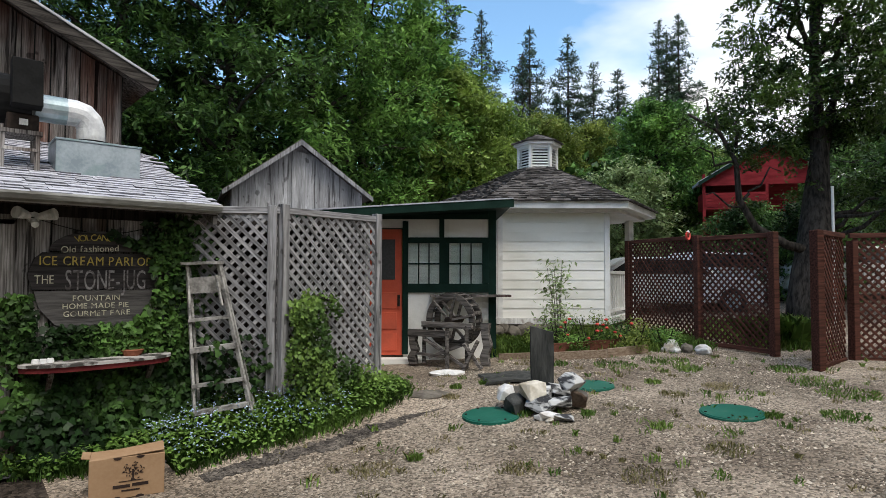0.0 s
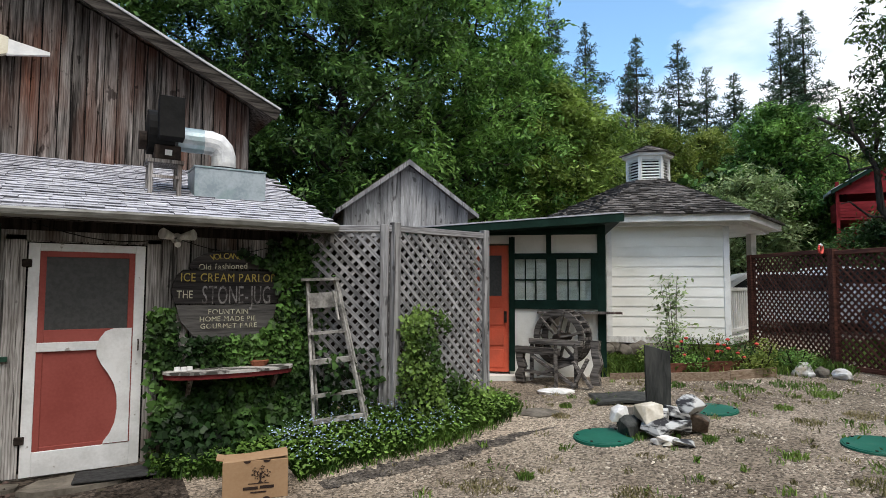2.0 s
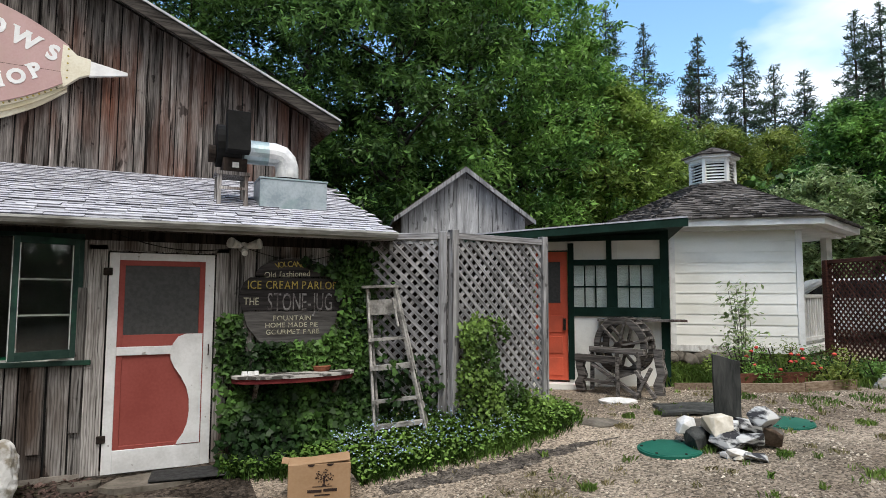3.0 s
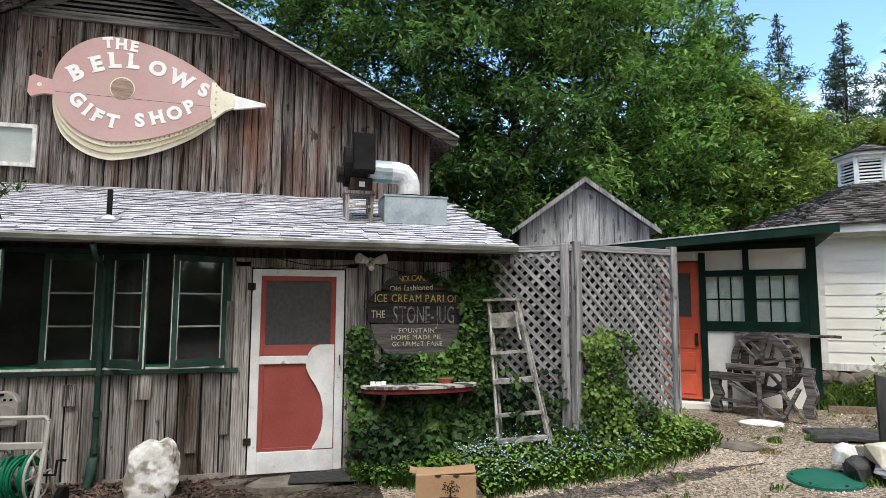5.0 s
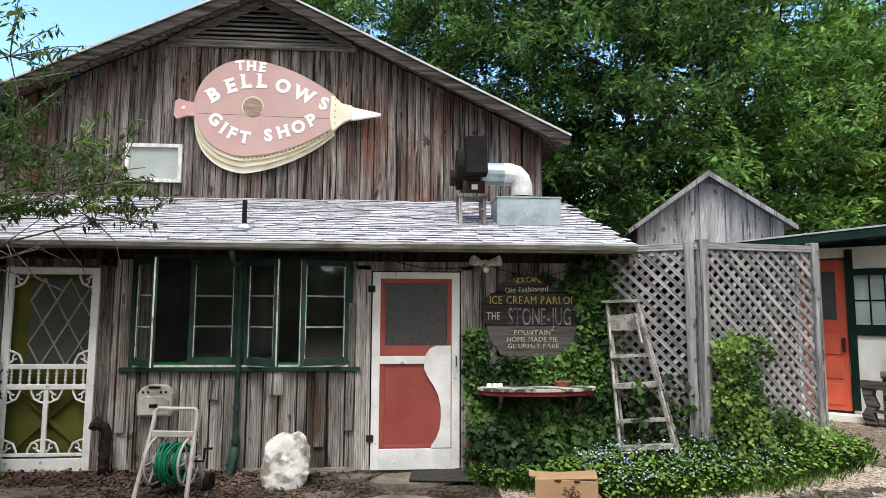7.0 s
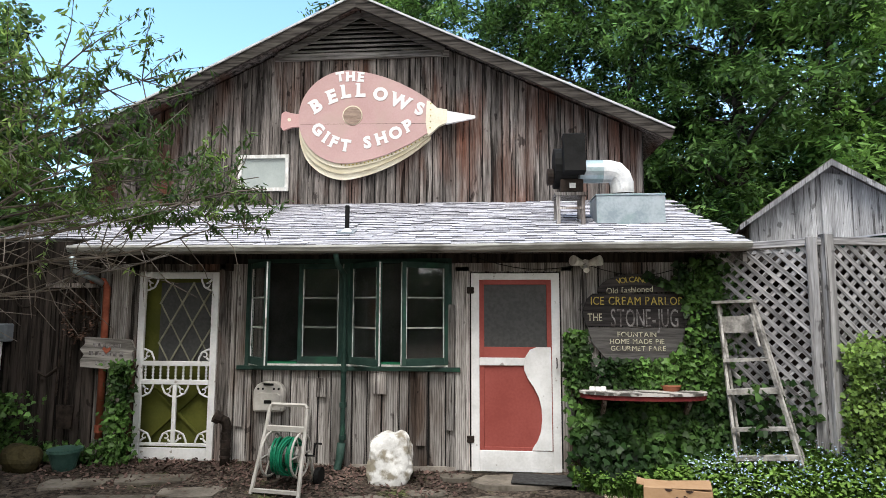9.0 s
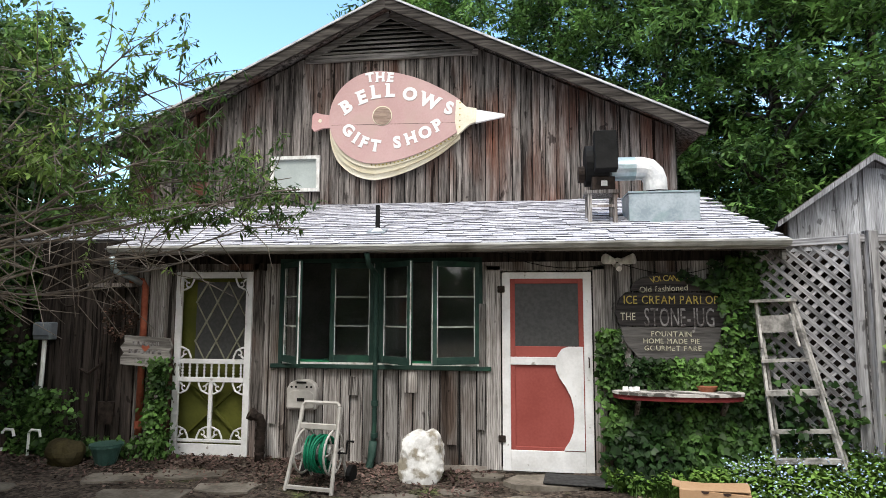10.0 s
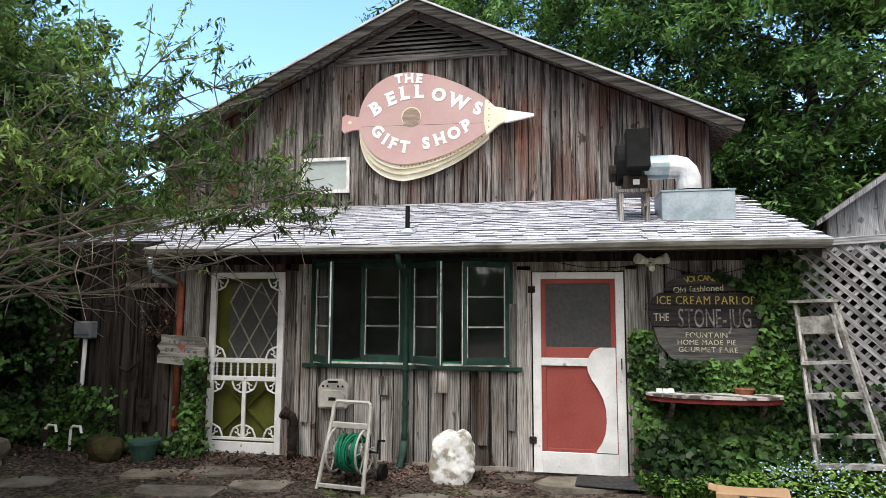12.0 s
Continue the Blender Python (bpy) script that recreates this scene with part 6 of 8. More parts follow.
part("conduit", tube([(0.0, -0.06, 0.0), (-0.01, -0.06, -0.5), (-0.06, -0.08, -0.85)], 0.024, 8), WORN_WHITE, mb, smooth=True)
ls = thing("small_plank_sign", pose(-4.40, -0.12, 1.26, 0, 2, 0), "small weathered grey board with faint lettering", "sign")
q = [(-0.29, -0.15), (0.27, -0.17), (0.26, -0.10), (0.30, -0.05), (0.28, 0.02), (0.31, 0.06), (0.26, 0.16), (-0.27, 0.17), (-0.26, 0.10), (-0.31, 0.04), (-0.26, -0.02), (-0.3, -0.08)]
part("board", plate(q, -0.02, 0.02), GREY_TRIM, ls)
for z, w in ((0.09, 0.17), (0.0, 0.21), (-0.10, 0.13)):
    for i in range(6):
        part("bar", box(-w + i * w / 3 + 0.01, -w + (i + 0.75) * w / 3, -0.024, -0.0205, z - 0.022, z + 0.022), LETTER_GREY, ls)
part("heart", plate([(0.0, 0.0), (0.05, 0.05), (0.035, 0.075), (0.0, 0.055), (-0.035, 0.075), (-0.05, 0.05)], -0.028, -0.0215), COPPER, ls)
tools = thing("iron_hoop", pose(-5.46, -0.02, 1.95), "old iron hoop hung on the boards", "hoop")
part("ring", tube([(0.16 * math.cos(a), -0.02, 0.19 * math.sin(a)) for a in np.linspace(0, math.tau, 25)], 0.010, 6), IRON, tools, smooth=True)
tl = thing("tool_rack", pose(-4.86, -0.02, 2.0), "old hand tools hung from a wooden rail", "tools")
part("rail", box(-0.35, 0.32, -0.05, 0.0, -0.02, 0.03), BROWN_BOARD, tl)
part("shovel", tube([(0.02, -0.05, -0.03), (0.0, -0.06, -0.8), (-0.02, -0.06, -1.3)], 0.016, 6), IRON, tl)
part("blade", plate([(-0.1, -1.55), (0.06, -1.55), (0.08, -1.3), (-0.12, -1.3)], -0.07, -0.05), IRON, tl)
part("rake", tube([(-0.12, -0.05, -0.5), (-0.14, -0.06, -1.2)], 0.013, 6), IRON, tl)
part("horseshoe", tube([(-0.05 + 0.06 * math.cos(a), -0.05, -0.15 + 0.09 * math.sin(a)) for a in np.linspace(-0.8, math.pi + 0.8, 12)], 0.012, 6), IRON, tl)
part("chain", tube([(0.26, -0.05, -0.03), (0.30, -0.05, -0.3), (0.24, -0.05, -0.6)], 0.018, 6), IRON, tl)
wr = thing("dried_wreath", pose(-4.75, -0.10, 1.62), "wreath of dried brown seed heads on the boards", "wreath")
WREATH = mat("dried_seed_heads", (0.03, 0.018, 0.013), (0.10, 0.06, 0.045), 9, each=0.4, bump=0)
wa = np.random.default_rng(88)
wt_ = wa.uniform(0, math.tau, 420)
wp = np.stack([(0.15 + 0.035 * wa.normal(size=420)) * np.cos(wt_), 0.03 * wa.normal(size=420), (0.17 + 0.035 * wa.normal(size=420)) * np.sin(wt_)], 1)
tagged(part("seed_heads", leaf_mesh("seed_heads", wp, 0.05, WREATH, wa, 0.2, 0.5), WREATH, wr), kind="stuff")
part("hoop", tube([(0.15 * math.cos(a), 0, 0.17 * math.sin(a)) for a in np.linspace(0, math.tau, 21)], 0.008, 5), BARK, wr)
hk = thing("hinge_strap", pose(-5.1, -0.02, 1.0), "rusty iron strap on the boards", "ironwork")
part("strap", tube([(-0.16, -0.02, 0.05), (-0.05, -0.03, 0.0), (0.12, -0.03, 0.12)], 0.018, 6), IRON, hk)

# bellows-shaped sign on the loft
BS = thing("bellows_sign", pose(-2.37, LOFT_Y - 0.045, 4.575, 0, 1.0, 0), "pink bellows-shaped wooden sign with white lettering", "sign")


def bellows(n=16, drop=0.0, grow=0.0):
    """Round at the back, drawn out to a neck; drop lowers the belly of a layer."""
    half = lambda t: (0.705 + grow) * (1 - 0.1 * t - 0.58 * t * t)
    up = [(1.25 * k / n, half(k / n)) for k in range(n + 1)][::-1]
    back = [(-(0.72 + grow) * math.sin(a), (0.705 + grow) * math.cos(a)) for a in np.linspace(0, math.pi, 2 * n + 1)[1:-1]]
    down = [(1.25 * k / n, -half(k / n)) for k in range(n + 1)]
    return [(x, z - drop * max(0.0, min(1.0, 0.6 - z)) * (1 - 0.35 * max(x, 0))) for x, z in up + back + down]


part("backing", plate(bellows(16, 0.22, 0.01), -0.03, 0.0), CREAM, BS, "cream lower layer")
part("middle_layer", plate(bellows(16, 0.14, 0.005), -0.06, -0.032), mat("old_cream_paint", (0.5, 0.44, 0.3), (0.62, 0.57, 0.44), 3, each=0), BS)
part("upper_layer", plate(bellows(16, 0.06, 0.003), -0.078, -0.062), CREAM, BS)
part("face_board", plate(bellows(), -0.10, -0.08), PINK, BS, "pink painted face board")
part("seam", box(-0.68, 1.2, -0.1012, -0.1004, -0.115, -0.111), INK, BS)
part("handle", plate([(-0.64, 0.03), (-0.83, 0.06), (-0.93, 0.09), (-0.985, 0.05), (-0.99, -0.15), (-0.95, -0.20), (-0.81, -0.15), (-0.64, -0.15)][::-1], -0.095, -0.05), PALE_PINK, BS)
part("hole", rod((-0.86, -0.099, -0.04), (-0.86, -0.096, -0.04), 0.028, None, 12), CREAM, BS)
part("neck", plate([(1.19, 0.23), (1.24, 0.215), (1.34, 0.12), (1.49, 0.09), (1.49, -0.10), (1.38, -0.15), (1.22, -0.30), (1.18, -0.1)][::-1], -0.108, -0.04), CREAM, BS, "cream neck with a row of studs")
part("nozzle", plate([(1.48, 0.075), (1.90, 0.0), (1.90, -0.035), (1.48, -0.12)][::-1], -0.10, -0.05), LETTER_WHITE, BS, "white pointed nozzle")
part("medallion", rod((0.094, -0.106, 0.015), (0.094, -0.1005, 0.015), 0.15, None, 24), CREAM, BS)
part("roundel", rod((0.094, -0.11, 0.01), (0.094, -0.1065, 0.01), 0.138, None, 24), mat("carved_wood", (0.22, 0.16, 0.13), (0.36, 0.27, 0.22), 5, (1, 1, 5), each=0), BS, "carved wooden roundel")
for i in range(22):
    t = i / 21
    x = 1.15 - 1.2 * t
    z = -(0.705) * (1 - 0.1 * x / 1.25 - 0.58 * (x / 1.25) ** 2) - 0.022 if x > 0 else -0.72
    part("stud", rod((x, -0.084, z), (x, -0.0785, z), 0.013, None, 6), LETTER_GOLD, BS)
for k in range(5):
    part("stud", rod((1.25, -0.113, 0.18 - k * 0.09), (1.25, -0.1085, 0.18 - k * 0.09), 0.012, None, 6), LETTER_GOLD, BS)
# slab-serif letters: the feet and heads of the stems, across as shares of the letter's width
SERIFS = {"T": ((0.5, 0), (0.06, 1), (0.94, 1)), "H": ((0.12, 0), (0.88, 0), (0.12, 1), (0.88, 1)), "E": ((0.1, 0), (0.1, 1)), "B": ((0.1, 0), (0.1, 1)), "L": ((0.12, 0), (0.12, 1)),
          "I": ((0.5, 0), (0.5, 1)), "F": ((0.12, 0), (0.12, 1)), "P": ((0.12, 0), (0.12, 1)), "W": ((0.08, 1), (0.5, 1), (0.92, 1))}


def serif_letter(ch, size, material):
    """A bold letter with slab serifs, centred on its own middle."""
    me = letter_mesh(ch, size, material, 0.003, 0.05 * size, 1.0)
    co = [v.co for v in me.vertices]
    x0, x1, y0, y1 = min(c.x for c in co), max(c.x for c in co), min(c.y for c in co), max(c.y for c in co)
    bm = bmesh.new()
    bm.from_mesh(me)
    for f, top in SERIFS.get(ch, ()):
        x, y = x0 + (x1 - x0) * f, y1 if top else y0
        if ch == "T" and top:
            box(x - 0.03 * size, x + 0.03 * size, y - 0.2 * size, y, -0.0035, 0.0035, bm)
        else:
            box(x - 0.13 * size, x + 0.13 * size, y - (0.075 * size if top else 0), y + (0 if top else 0.075 * size), -0.0035, 0.0035, bm)
    bm.to_mesh(me)
    bm.free()
    me.transform(Matrix.Translation((-(x0 + x1) / 2, -(y0 + y1) / 2, 0)))
    return me


for ch, x, z, size, turn in (("T", -0.113, 0.61, 0.19, 9), ("H", 0.044, 0.61, 0.19, 2), ("E", 0.205, 0.60, 0.19, -4),
                             ("B", -0.458, 0.17, 0.27, 32), ("E", -0.223, 0.31, 0.27, 20), ("L", -0.014, 0.385, 0.27, 8), ("L", 0.211, 0.40, 0.27, 0), ("O", 0.503, 0.335, 0.26, -12), ("W", 0.80, 0.22, 0.27, -22), ("S", 1.09, 0.108, 0.25, -16),
                             ("G", -0.417, -0.19, 0.235, -38), ("I", -0.29, -0.31, 0.235, -32), ("F", -0.165, -0.385, 0.235, -22), ("T", 0.004, -0.435, 0.235, -8), ("S", 0.329, -0.39, 0.235, 8), ("H", 0.532, -0.33, 0.235, 18), ("O", 0.742, -0.25, 0.235, 26), ("P", 0.925, -0.14, 0.235, 30)):
    part("letter", serif_letter(ch, size, LETTER_WHITE), LETTER_WHITE, BS, at=pose(x, -0.104, z, 90, 0, 0) @ pose(0, 0, 0, 0, 0, turn))

# things on the lean-to roof
vp = thing("vent_pipe", pose(-1.86, 0.2, roof_z(0.2) - 0.02), "thin black roof vent pipe with a lead collar", "pipe")
part("pipe", rod((0, 0, 0), (0, 0, 0.31), 0.026), BLACK, vp)
part("collar", rod((0, 0, 0), (0, 0, 0.05), 0.09, 0.03, 14), FOIL, vp)
part("flashing", box(-0.10, 0.10, -0.10, 0.10, -0.004, 0.006), GALV, vp, at=pose(0, -0.02, 0.012, math.degrees(math.atan(SLOPE))))

db = thing("duct_box", pose(1.35, 0.75, roof_z(0.55) - 0.06), "galvanised steel duct box on the roof", "duct")
part("box", box(-0.385, 0.385, -0.2, 0.28, 0.0, 0.37), GALV, db, bevel=0.004)
part("lid", box(-0.395, 0.395, -0.21, 0.29, 0.372, 0.392), GALV, db, bevel=0.003)
part("flashing", box(-0.42, 0.42, -0.27, -0.19, -0.005, 0.005), GALV, db, at=pose(0, 0, 0.04, math.degrees(math.atan(SLOPE))))
DZ = 0.70
part("flange", rod((-0.05, 0.0, 0.393), (-0.05, 0.0, 0.41), 0.20, None, 18), BLACK, db)
elbow = [(-0.28, 0, DZ), (-0.2, 0, DZ), (-0.12, 0, DZ - 0.02), (-0.075, 0, DZ - 0.07), (-0.05, 0, DZ - 0.15), (-0.05, 0, 0.43), (-0.05, 0, 0.395)]
bm = tube(elbow, 0.135, 16)
part("elbow", bm, FOIL, db, "foil-taped elbow")
part("round_duct", rod((-0.55, 0, DZ), (-0.275, 0, DZ), 0.138, None, 18), GALV, db)
fan = thing("exhaust_fan", pose(0.66, 0.66, roof_z(0.55) - 0.05), "black exhaust blower on a small wooden stand", "fan")
for x in (-0.13, 0.15):
    for y in (-0.13, 0.17):
        part("leg", box(x - 0.022, x + 0.022, y - 0.022, y + 0.022, -0.02 if y < 0 else 0.06, 0.36), GREY_BOARD, fan)
part("stand_top", box(-0.17, 0.19, -0.17, 0.20, 0.362, 0.40), GREY_BOARD, fan)
part("stretcher", box(-0.13, 0.15, -0.165, -0.155, 0.2, 0.23), GREY_BOARD, fan)
part("motor", box(-0.10, 0.16, -0.14, 0.12, 0.402, 0.56), IRON, fan, bevel=0.01)
part("plate", box(0.0, 0.07, -0.144, -0.141, 0.45, 0.51), WORN_WHITE, fan)
part("housing", rod((-0.16, 0.05, 0.72), (0.10, 0.05, 0.72), 0.24, None, 20), BLACK, fan)
part("outlet", box(-0.08, 0.17, -0.40, -0.26, 0.56, 1.02), BLACK, fan, at=pose(0, 0, 0, -8), bevel=0.008)
part("pulley", rod((-0.24, 0.03, 0.62), (-0.17, 0.03, 0.62), 0.1, None, 14), IRON, fan)

# ---- in front of the shop ----
LADDER_WOOD = mat("pale_grey_ladder_wood", (0.15, 0.143, 0.135), (0.40, 0.385, 0.365), 3, (3, 3, 3), 0.9, 0.4, each=0.15, fine=12)
LAD = thing("step_ladder", None, "old grey wooden step ladder leaning on the lattice", "ladder")
LT, RT, LB_, RB_ = yard(-2.565, 6.00, 1.824), yard(-2.254, 6.00, 1.835), yard(-2.348, 5.72, 0.352), yard(-1.845, 5.80, 0.431)
for a, b in ((LT, LB_), (RT, RB_)):
    part("rail", bar(a, b + (b - a) * 0.06, 0.024, 0.04), LADDER_WOOD, LAD)
for f, d in ((0.38, 0.028), (0.575, 0.05), (0.80, 0.03), (0.965, 0.04)):
    part("step", bar(LT.lerp(LB_, f), RT.lerp(RB_, f), 0.09, d), LADDER_WOOD, LAD)
part("top_cap", bar(LT + RIGHT * -0.03, RT + RIGHT * 0.03, 0.16, 0.028), LADDER_WOOD, LAD)
part("shelf", bar(LT.lerp(LB_, 0.15) + RIGHT * 0.02, RT.lerp(RB_, 0.15) - RIGHT * 0.02, 0.02, 0.16), LADDER_WOOD, LAD)
for s, (a, b) in enumerate(((LT, LB_), (RT, RB_))):
    part("hinge_arm", bar(a.lerp(b, 0.09) - AHEAD * 0.05 + RIGHT * (0.03 if s == 0 else -0.03), a.lerp(b, 0.3) - AHEAD * 0.06 + RIGHT * (0.03 if s == 0 else -0.03), 0.02, 0.02), LADDER_WOOD, LAD)
    part("rear_rail", bar(a + AHEAD * 0.04, b + AHEAD * 0.12 + Vector((0, 0, -0.06)), 0.025, 0.04), LADDER_WOOD, LAD)

# cardboard box
BX = thing("cardboard_box", pose(1.215, -1.36, ground_z(1.215, -1.36) + 0.005, 0, 0, -14) @ Matrix.Diagonal((0.96, 0.96, 0.89, 1)), "brown cardboard produce box with a dark tree print", "box")
part("carton", box(-0.265, 0.265, -0.02, 0.24, 0.0, 0.345), CARD, BX, bevel=0.004)
part("flap", box(-0.25, 0.262, 0.0, 0.13, -0.003, 0.003), CARD, BX, at=pose(0, -0.018, 0.352, 14, -4, 0))
part("flap", box(-0.10, 0.24, -0.10, 0.0, -0.003, 0.003), CARD, BX, at=pose(0.02, 0.235, 0.352, -8, -6, 0))
part("end_flap", box(-0.06, 0.0, 0.0, 0.2, -0.003, 0.003), CARD, BX, at=pose(-0.262, 0.01, 0.35, 0, 12, 0))
for x in (-0.07, 0.09):
    part("slot", plate([(x + 0.03 * math.cos(a), 0.345 + 0.022 * math.sin(a)) for a in np.linspace(0, -math.pi, 9)], -0.0245, -0.0205), INK, BX)
    part("slot", plate([(x + 0.03 * math.cos(a), 0.0 + 0.02 * math.sin(a)) for a in np.linspace(0, math.pi, 9)], -0.0245, -0.0205), INK, BX)
rg = random.Random(8)
for i in range(46):
    a, r = rg.uniform(0, math.tau), 0.075 * math.sqrt(rg.random())
    x, z, t = 0.04 + r * math.cos(a) * 1.05, 0.22 + r * math.sin(a), rg.uniform(0, math.pi)
    part("print", plate([(x + 0.011 * math.cos(t), z + 0.011 * math.sin(t)), (x - 0.005 * math.sin(t), z + 0.005 * math.cos(t)), (x - 0.011 * math.cos(t), z - 0.011 * math.sin(t)), (x + 0.005 * math.sin(t), z - 0.005 * math.cos(t))], -0.024, -0.0205), INK, BX)
part("print", plate([(0.03, 0.22), (0.05, 0.22), (0.046, 0.16), (0.06, 0.145), (0.02, 0.145), (0.034, 0.16)], -0.0238, -0.0205), INK, BX)
for a, b, z, h in ((-0.06, 0.11, 0.138, 0.006), (-0.10, 0.02, 0.088, 0.026), (0.035, 0.15, 0.093, 0.026), (-0.04, 0.09, 0.058, 0.012)):
    part("print", box(a, b, -0.0238, -0.0205, z, z + h), INK, BX)

# steps, mat, flagstones
for i, (x, y, w, d, a) in enumerate(((0.05, -0.30, 0.62, 0.26, 3), (-0.60, -0.22, 0.22, 0.14, -4), (0.15, -0.82, 0.8, 0.3, 2), (-0.85, -0.62, 0.26, 0.16, 8), (-1.45, -0.85, 0.34, 0.2, -5),
                                     (-3.55, -0.55, 0.5, 0.3, 6), (-3.0, -0.85, 0.4, 0.28, -8), (-4.2, -0.75, 0.42, 0.3, 12), (-3.7, -1.15, 0.55, 0.3, 0), (-5.3, -1.3, 0.5, 0.25, 20), (-2.4, -1.2, 0.35, 0.22, 5))):
    rg = random.Random(60 + i)
    bm = bmesh.new()
    n = 11
    pts = []
    for k in range(n):
        t = math.tau * k / n
        r = rg.uniform(0.85, 1.1) / max(abs(math.cos(t)) ** 4 + abs(math.sin(t)) ** 4, 0.2) ** 0.25
        pts.append((w * r * math.cos(t) * 0.75, d * r * math.sin(t) * 0.75))
    lo, hi = [bm.verts.new((px, py, -0.08)) for px, py in pts], [bm.verts.new((px, py, 0.0)) for px, py in pts]
    bm.faces.new(lo[::-1]), bm.faces.new(hi)
    for k in range(n):
        bm.faces.new((lo[k], lo[(k + 1) % n], hi[(k + 1) % n], hi[k]))
    lift = 0.035 if i in (0, 1) else 0.012
    tagged(part("flagstone", bm, FLAG, at=pose(x, y, ground_z(x, y) + lift, 0, 0, a)), "flat worn flagstone set in the earth", "stone", "flagstones before the doors")
tagged(part("door_mat", box(-0.33, 0.33, -0.17, 0.17, 0.0, 0.015), RUBBER, at=pose(0.28, -0.34, ground_z(0.3, -0.35) + 0.037, 0, 0, -6), bevel=0.005), "black rubber door mat before the red door", "mat")
wt = thing("water_taps", pose(-5.9, -0.35, ground_z(-5.9, -0.35)), "white plastic garden taps on short pipes", "tap")
for x in (0.0, 0.32):
    part("pipe", tube([(x, 0, 0), (x, 0, 0.24), (x + 0.03, 0, 0.27), (x + 0.14, -0.02, 0.27), (x + 0.16, -0.02, 0.2)], 0.016, 6), LETTER_WHITE, wt)
part("valve", box(-0.04, 0.03, -0.03, 0.03, 0.08, 0.22), IRON, wt)
gp = thing("green_pot", pose(-4.6, -0.42, ground_z(-4.6, -0.42)), "green glazed flower pot on the ground", "pot")
GLAZE = mat("green_glaze", (0.025, 0.06, 0.05), (0.05, 0.10, 0.085), 6, each=0, rough=0.3)
part("bowl", rod((0, 0, 0), (0, 0, 0.18), 0.10, 0.15, 18), GLAZE, gp)
part("rim", rod((0, 0, 0.18), (0, 0, 0.21), 0.165, None, 18), GLAZE, gp)
boulder("mossy_rock", pose(-5.02, -0.48, ground_z(-5.02, -0.48)), 0.21, 0.16, 0.17, mat("mossy_stone", (0.022, 0.018, 0.009), (0.055, 0.045, 0.02), 5, each=0), 3, "rounded brown mossy rock")
boulder("edging_rock", pose(-6.25, -0.95, ground_z(-6.25, -0.95)), 0.42, 0.3, 0.22, FLAG, 4, "large grey rock at the edge of the bed")
boulder("edging_rock", pose(-5.9, -1.35, ground_z(-5.9, -1.35)), 0.35, 0.3, 0.18, FLAG, 5, "large grey rock at the edge of the bed")


# ---- ivy ----
def ivy_patch(name, label, pts, size, seed, facing=(0, -1, 0.25), stem=None, mat_=IVY):
    rng = np.random.default_rng(seed)
    t = thing(name, None, label, "ivy")
    part("leaves", leaf_mesh("leaves", np.asarray(pts), size, mat_, rng, 0.5, 0.8, facing, True), mat_, t)
    bm = bmesh.new()
    for s in stem or ():
        tube(s, 0.012, 5, bm)
    if stem:
        part("stem", bm, BARK, t)
    return t


rng = np.random.default_rng(77)
pts = []
for _ in range(13000):
    x, z = rng.uniform(0.5, 2.25), rng.uniform(0.02, 2.25)
    bulge = 0.0
    keep = 0.0
    if z < 0.9:
        keep, bulge = 1.0, 0.12 + 0.38 * (1 - z / 0.9) ** 1.4
        if x < 0.62 + 0.06 * math.sin(z * 9):
            keep = 0.2
    else:
        e = math.hypot((x - 1.24) / 0.56, (z - 1.63) / 0.50)
        side = noise.noise((x * 3, z * 3, 1.0))
        if e > 1.0:
            keep = 0.9 if (x > 1.6 or z < 1.25) else 0.55 if (z < 1.55 and x > 0.5) else 0.0
        elif e > 0.86 and x > 1.3:
            keep = 0.5
        if 1.6 < z < 1.95 and x < 1.70:
            keep = 0.0
        elif z < 1.26:
            keep = 0.6
        keep *= 1.0 if side > -0.25 else 0.3
        bulge = 0.09
        if z > 2.05:
            keep *= 0.45
    if rng.random() < keep:
        pts.append((x, -0.05 - bulge * rng.uniform(0.35, 1.0) - 0.02, z + 0.1 * (z < 0.1)))
ivy_patch("ivy", "ivy climbing the wall round the plank sign", pts, 0.074, 1, stem=[[(1.85, -0.06, 0), (1.9, -0.05, 0.9), (1.82, -0.05, 1.6), (1.6, -0.06, 2.1)], [(0.7, -0.06, 0), (0.68, -0.07, 0.7), (0.75, -0.07, 1.3)], [(1.3, -0.06, 0), (1.2, -0.07, 0.8)]])
pts = []
for _ in range(2300):
    a = rng.normal(size=3)
    a /= np.linalg.norm(a)
    z = rng.uniform(0.0, 1.0)
    r = 0.23 * (1 - 0.35 * z) * (1 + 0.5 * noise.noise((a[0] * 2, a[1] * 2, z * 5)))
    pts.append((2.98 + a[0] * r * 1.15 + 0.1 * (1 - z), -0.78 + a[1] * r * 0.8 - 0.08, 0.38 + z * 1.05 + 0.05 * a[2]))
for _ in range(1100):
    f = rng.uniform(0, 1)
    pts.append((3.1 + f * 1.0 + rng.normal() * 0.1, -0.72 + 0.2 * f + rng.normal() * 0.07, 0.35 + 0.55 * (1 - f) * rng.uniform(0, 1) + rng.uniform(0, 0.2)))
for _ in range(260):
    a = rng.uniform(0, math.pi)
    pts.append((3.18 + 0.26 * math.cos(a) + rng.normal() * 0.04, -0.70 + rng.normal() * 0.03, 1.28 + 0.2 * math.sin(a) + rng.normal() * 0.04))
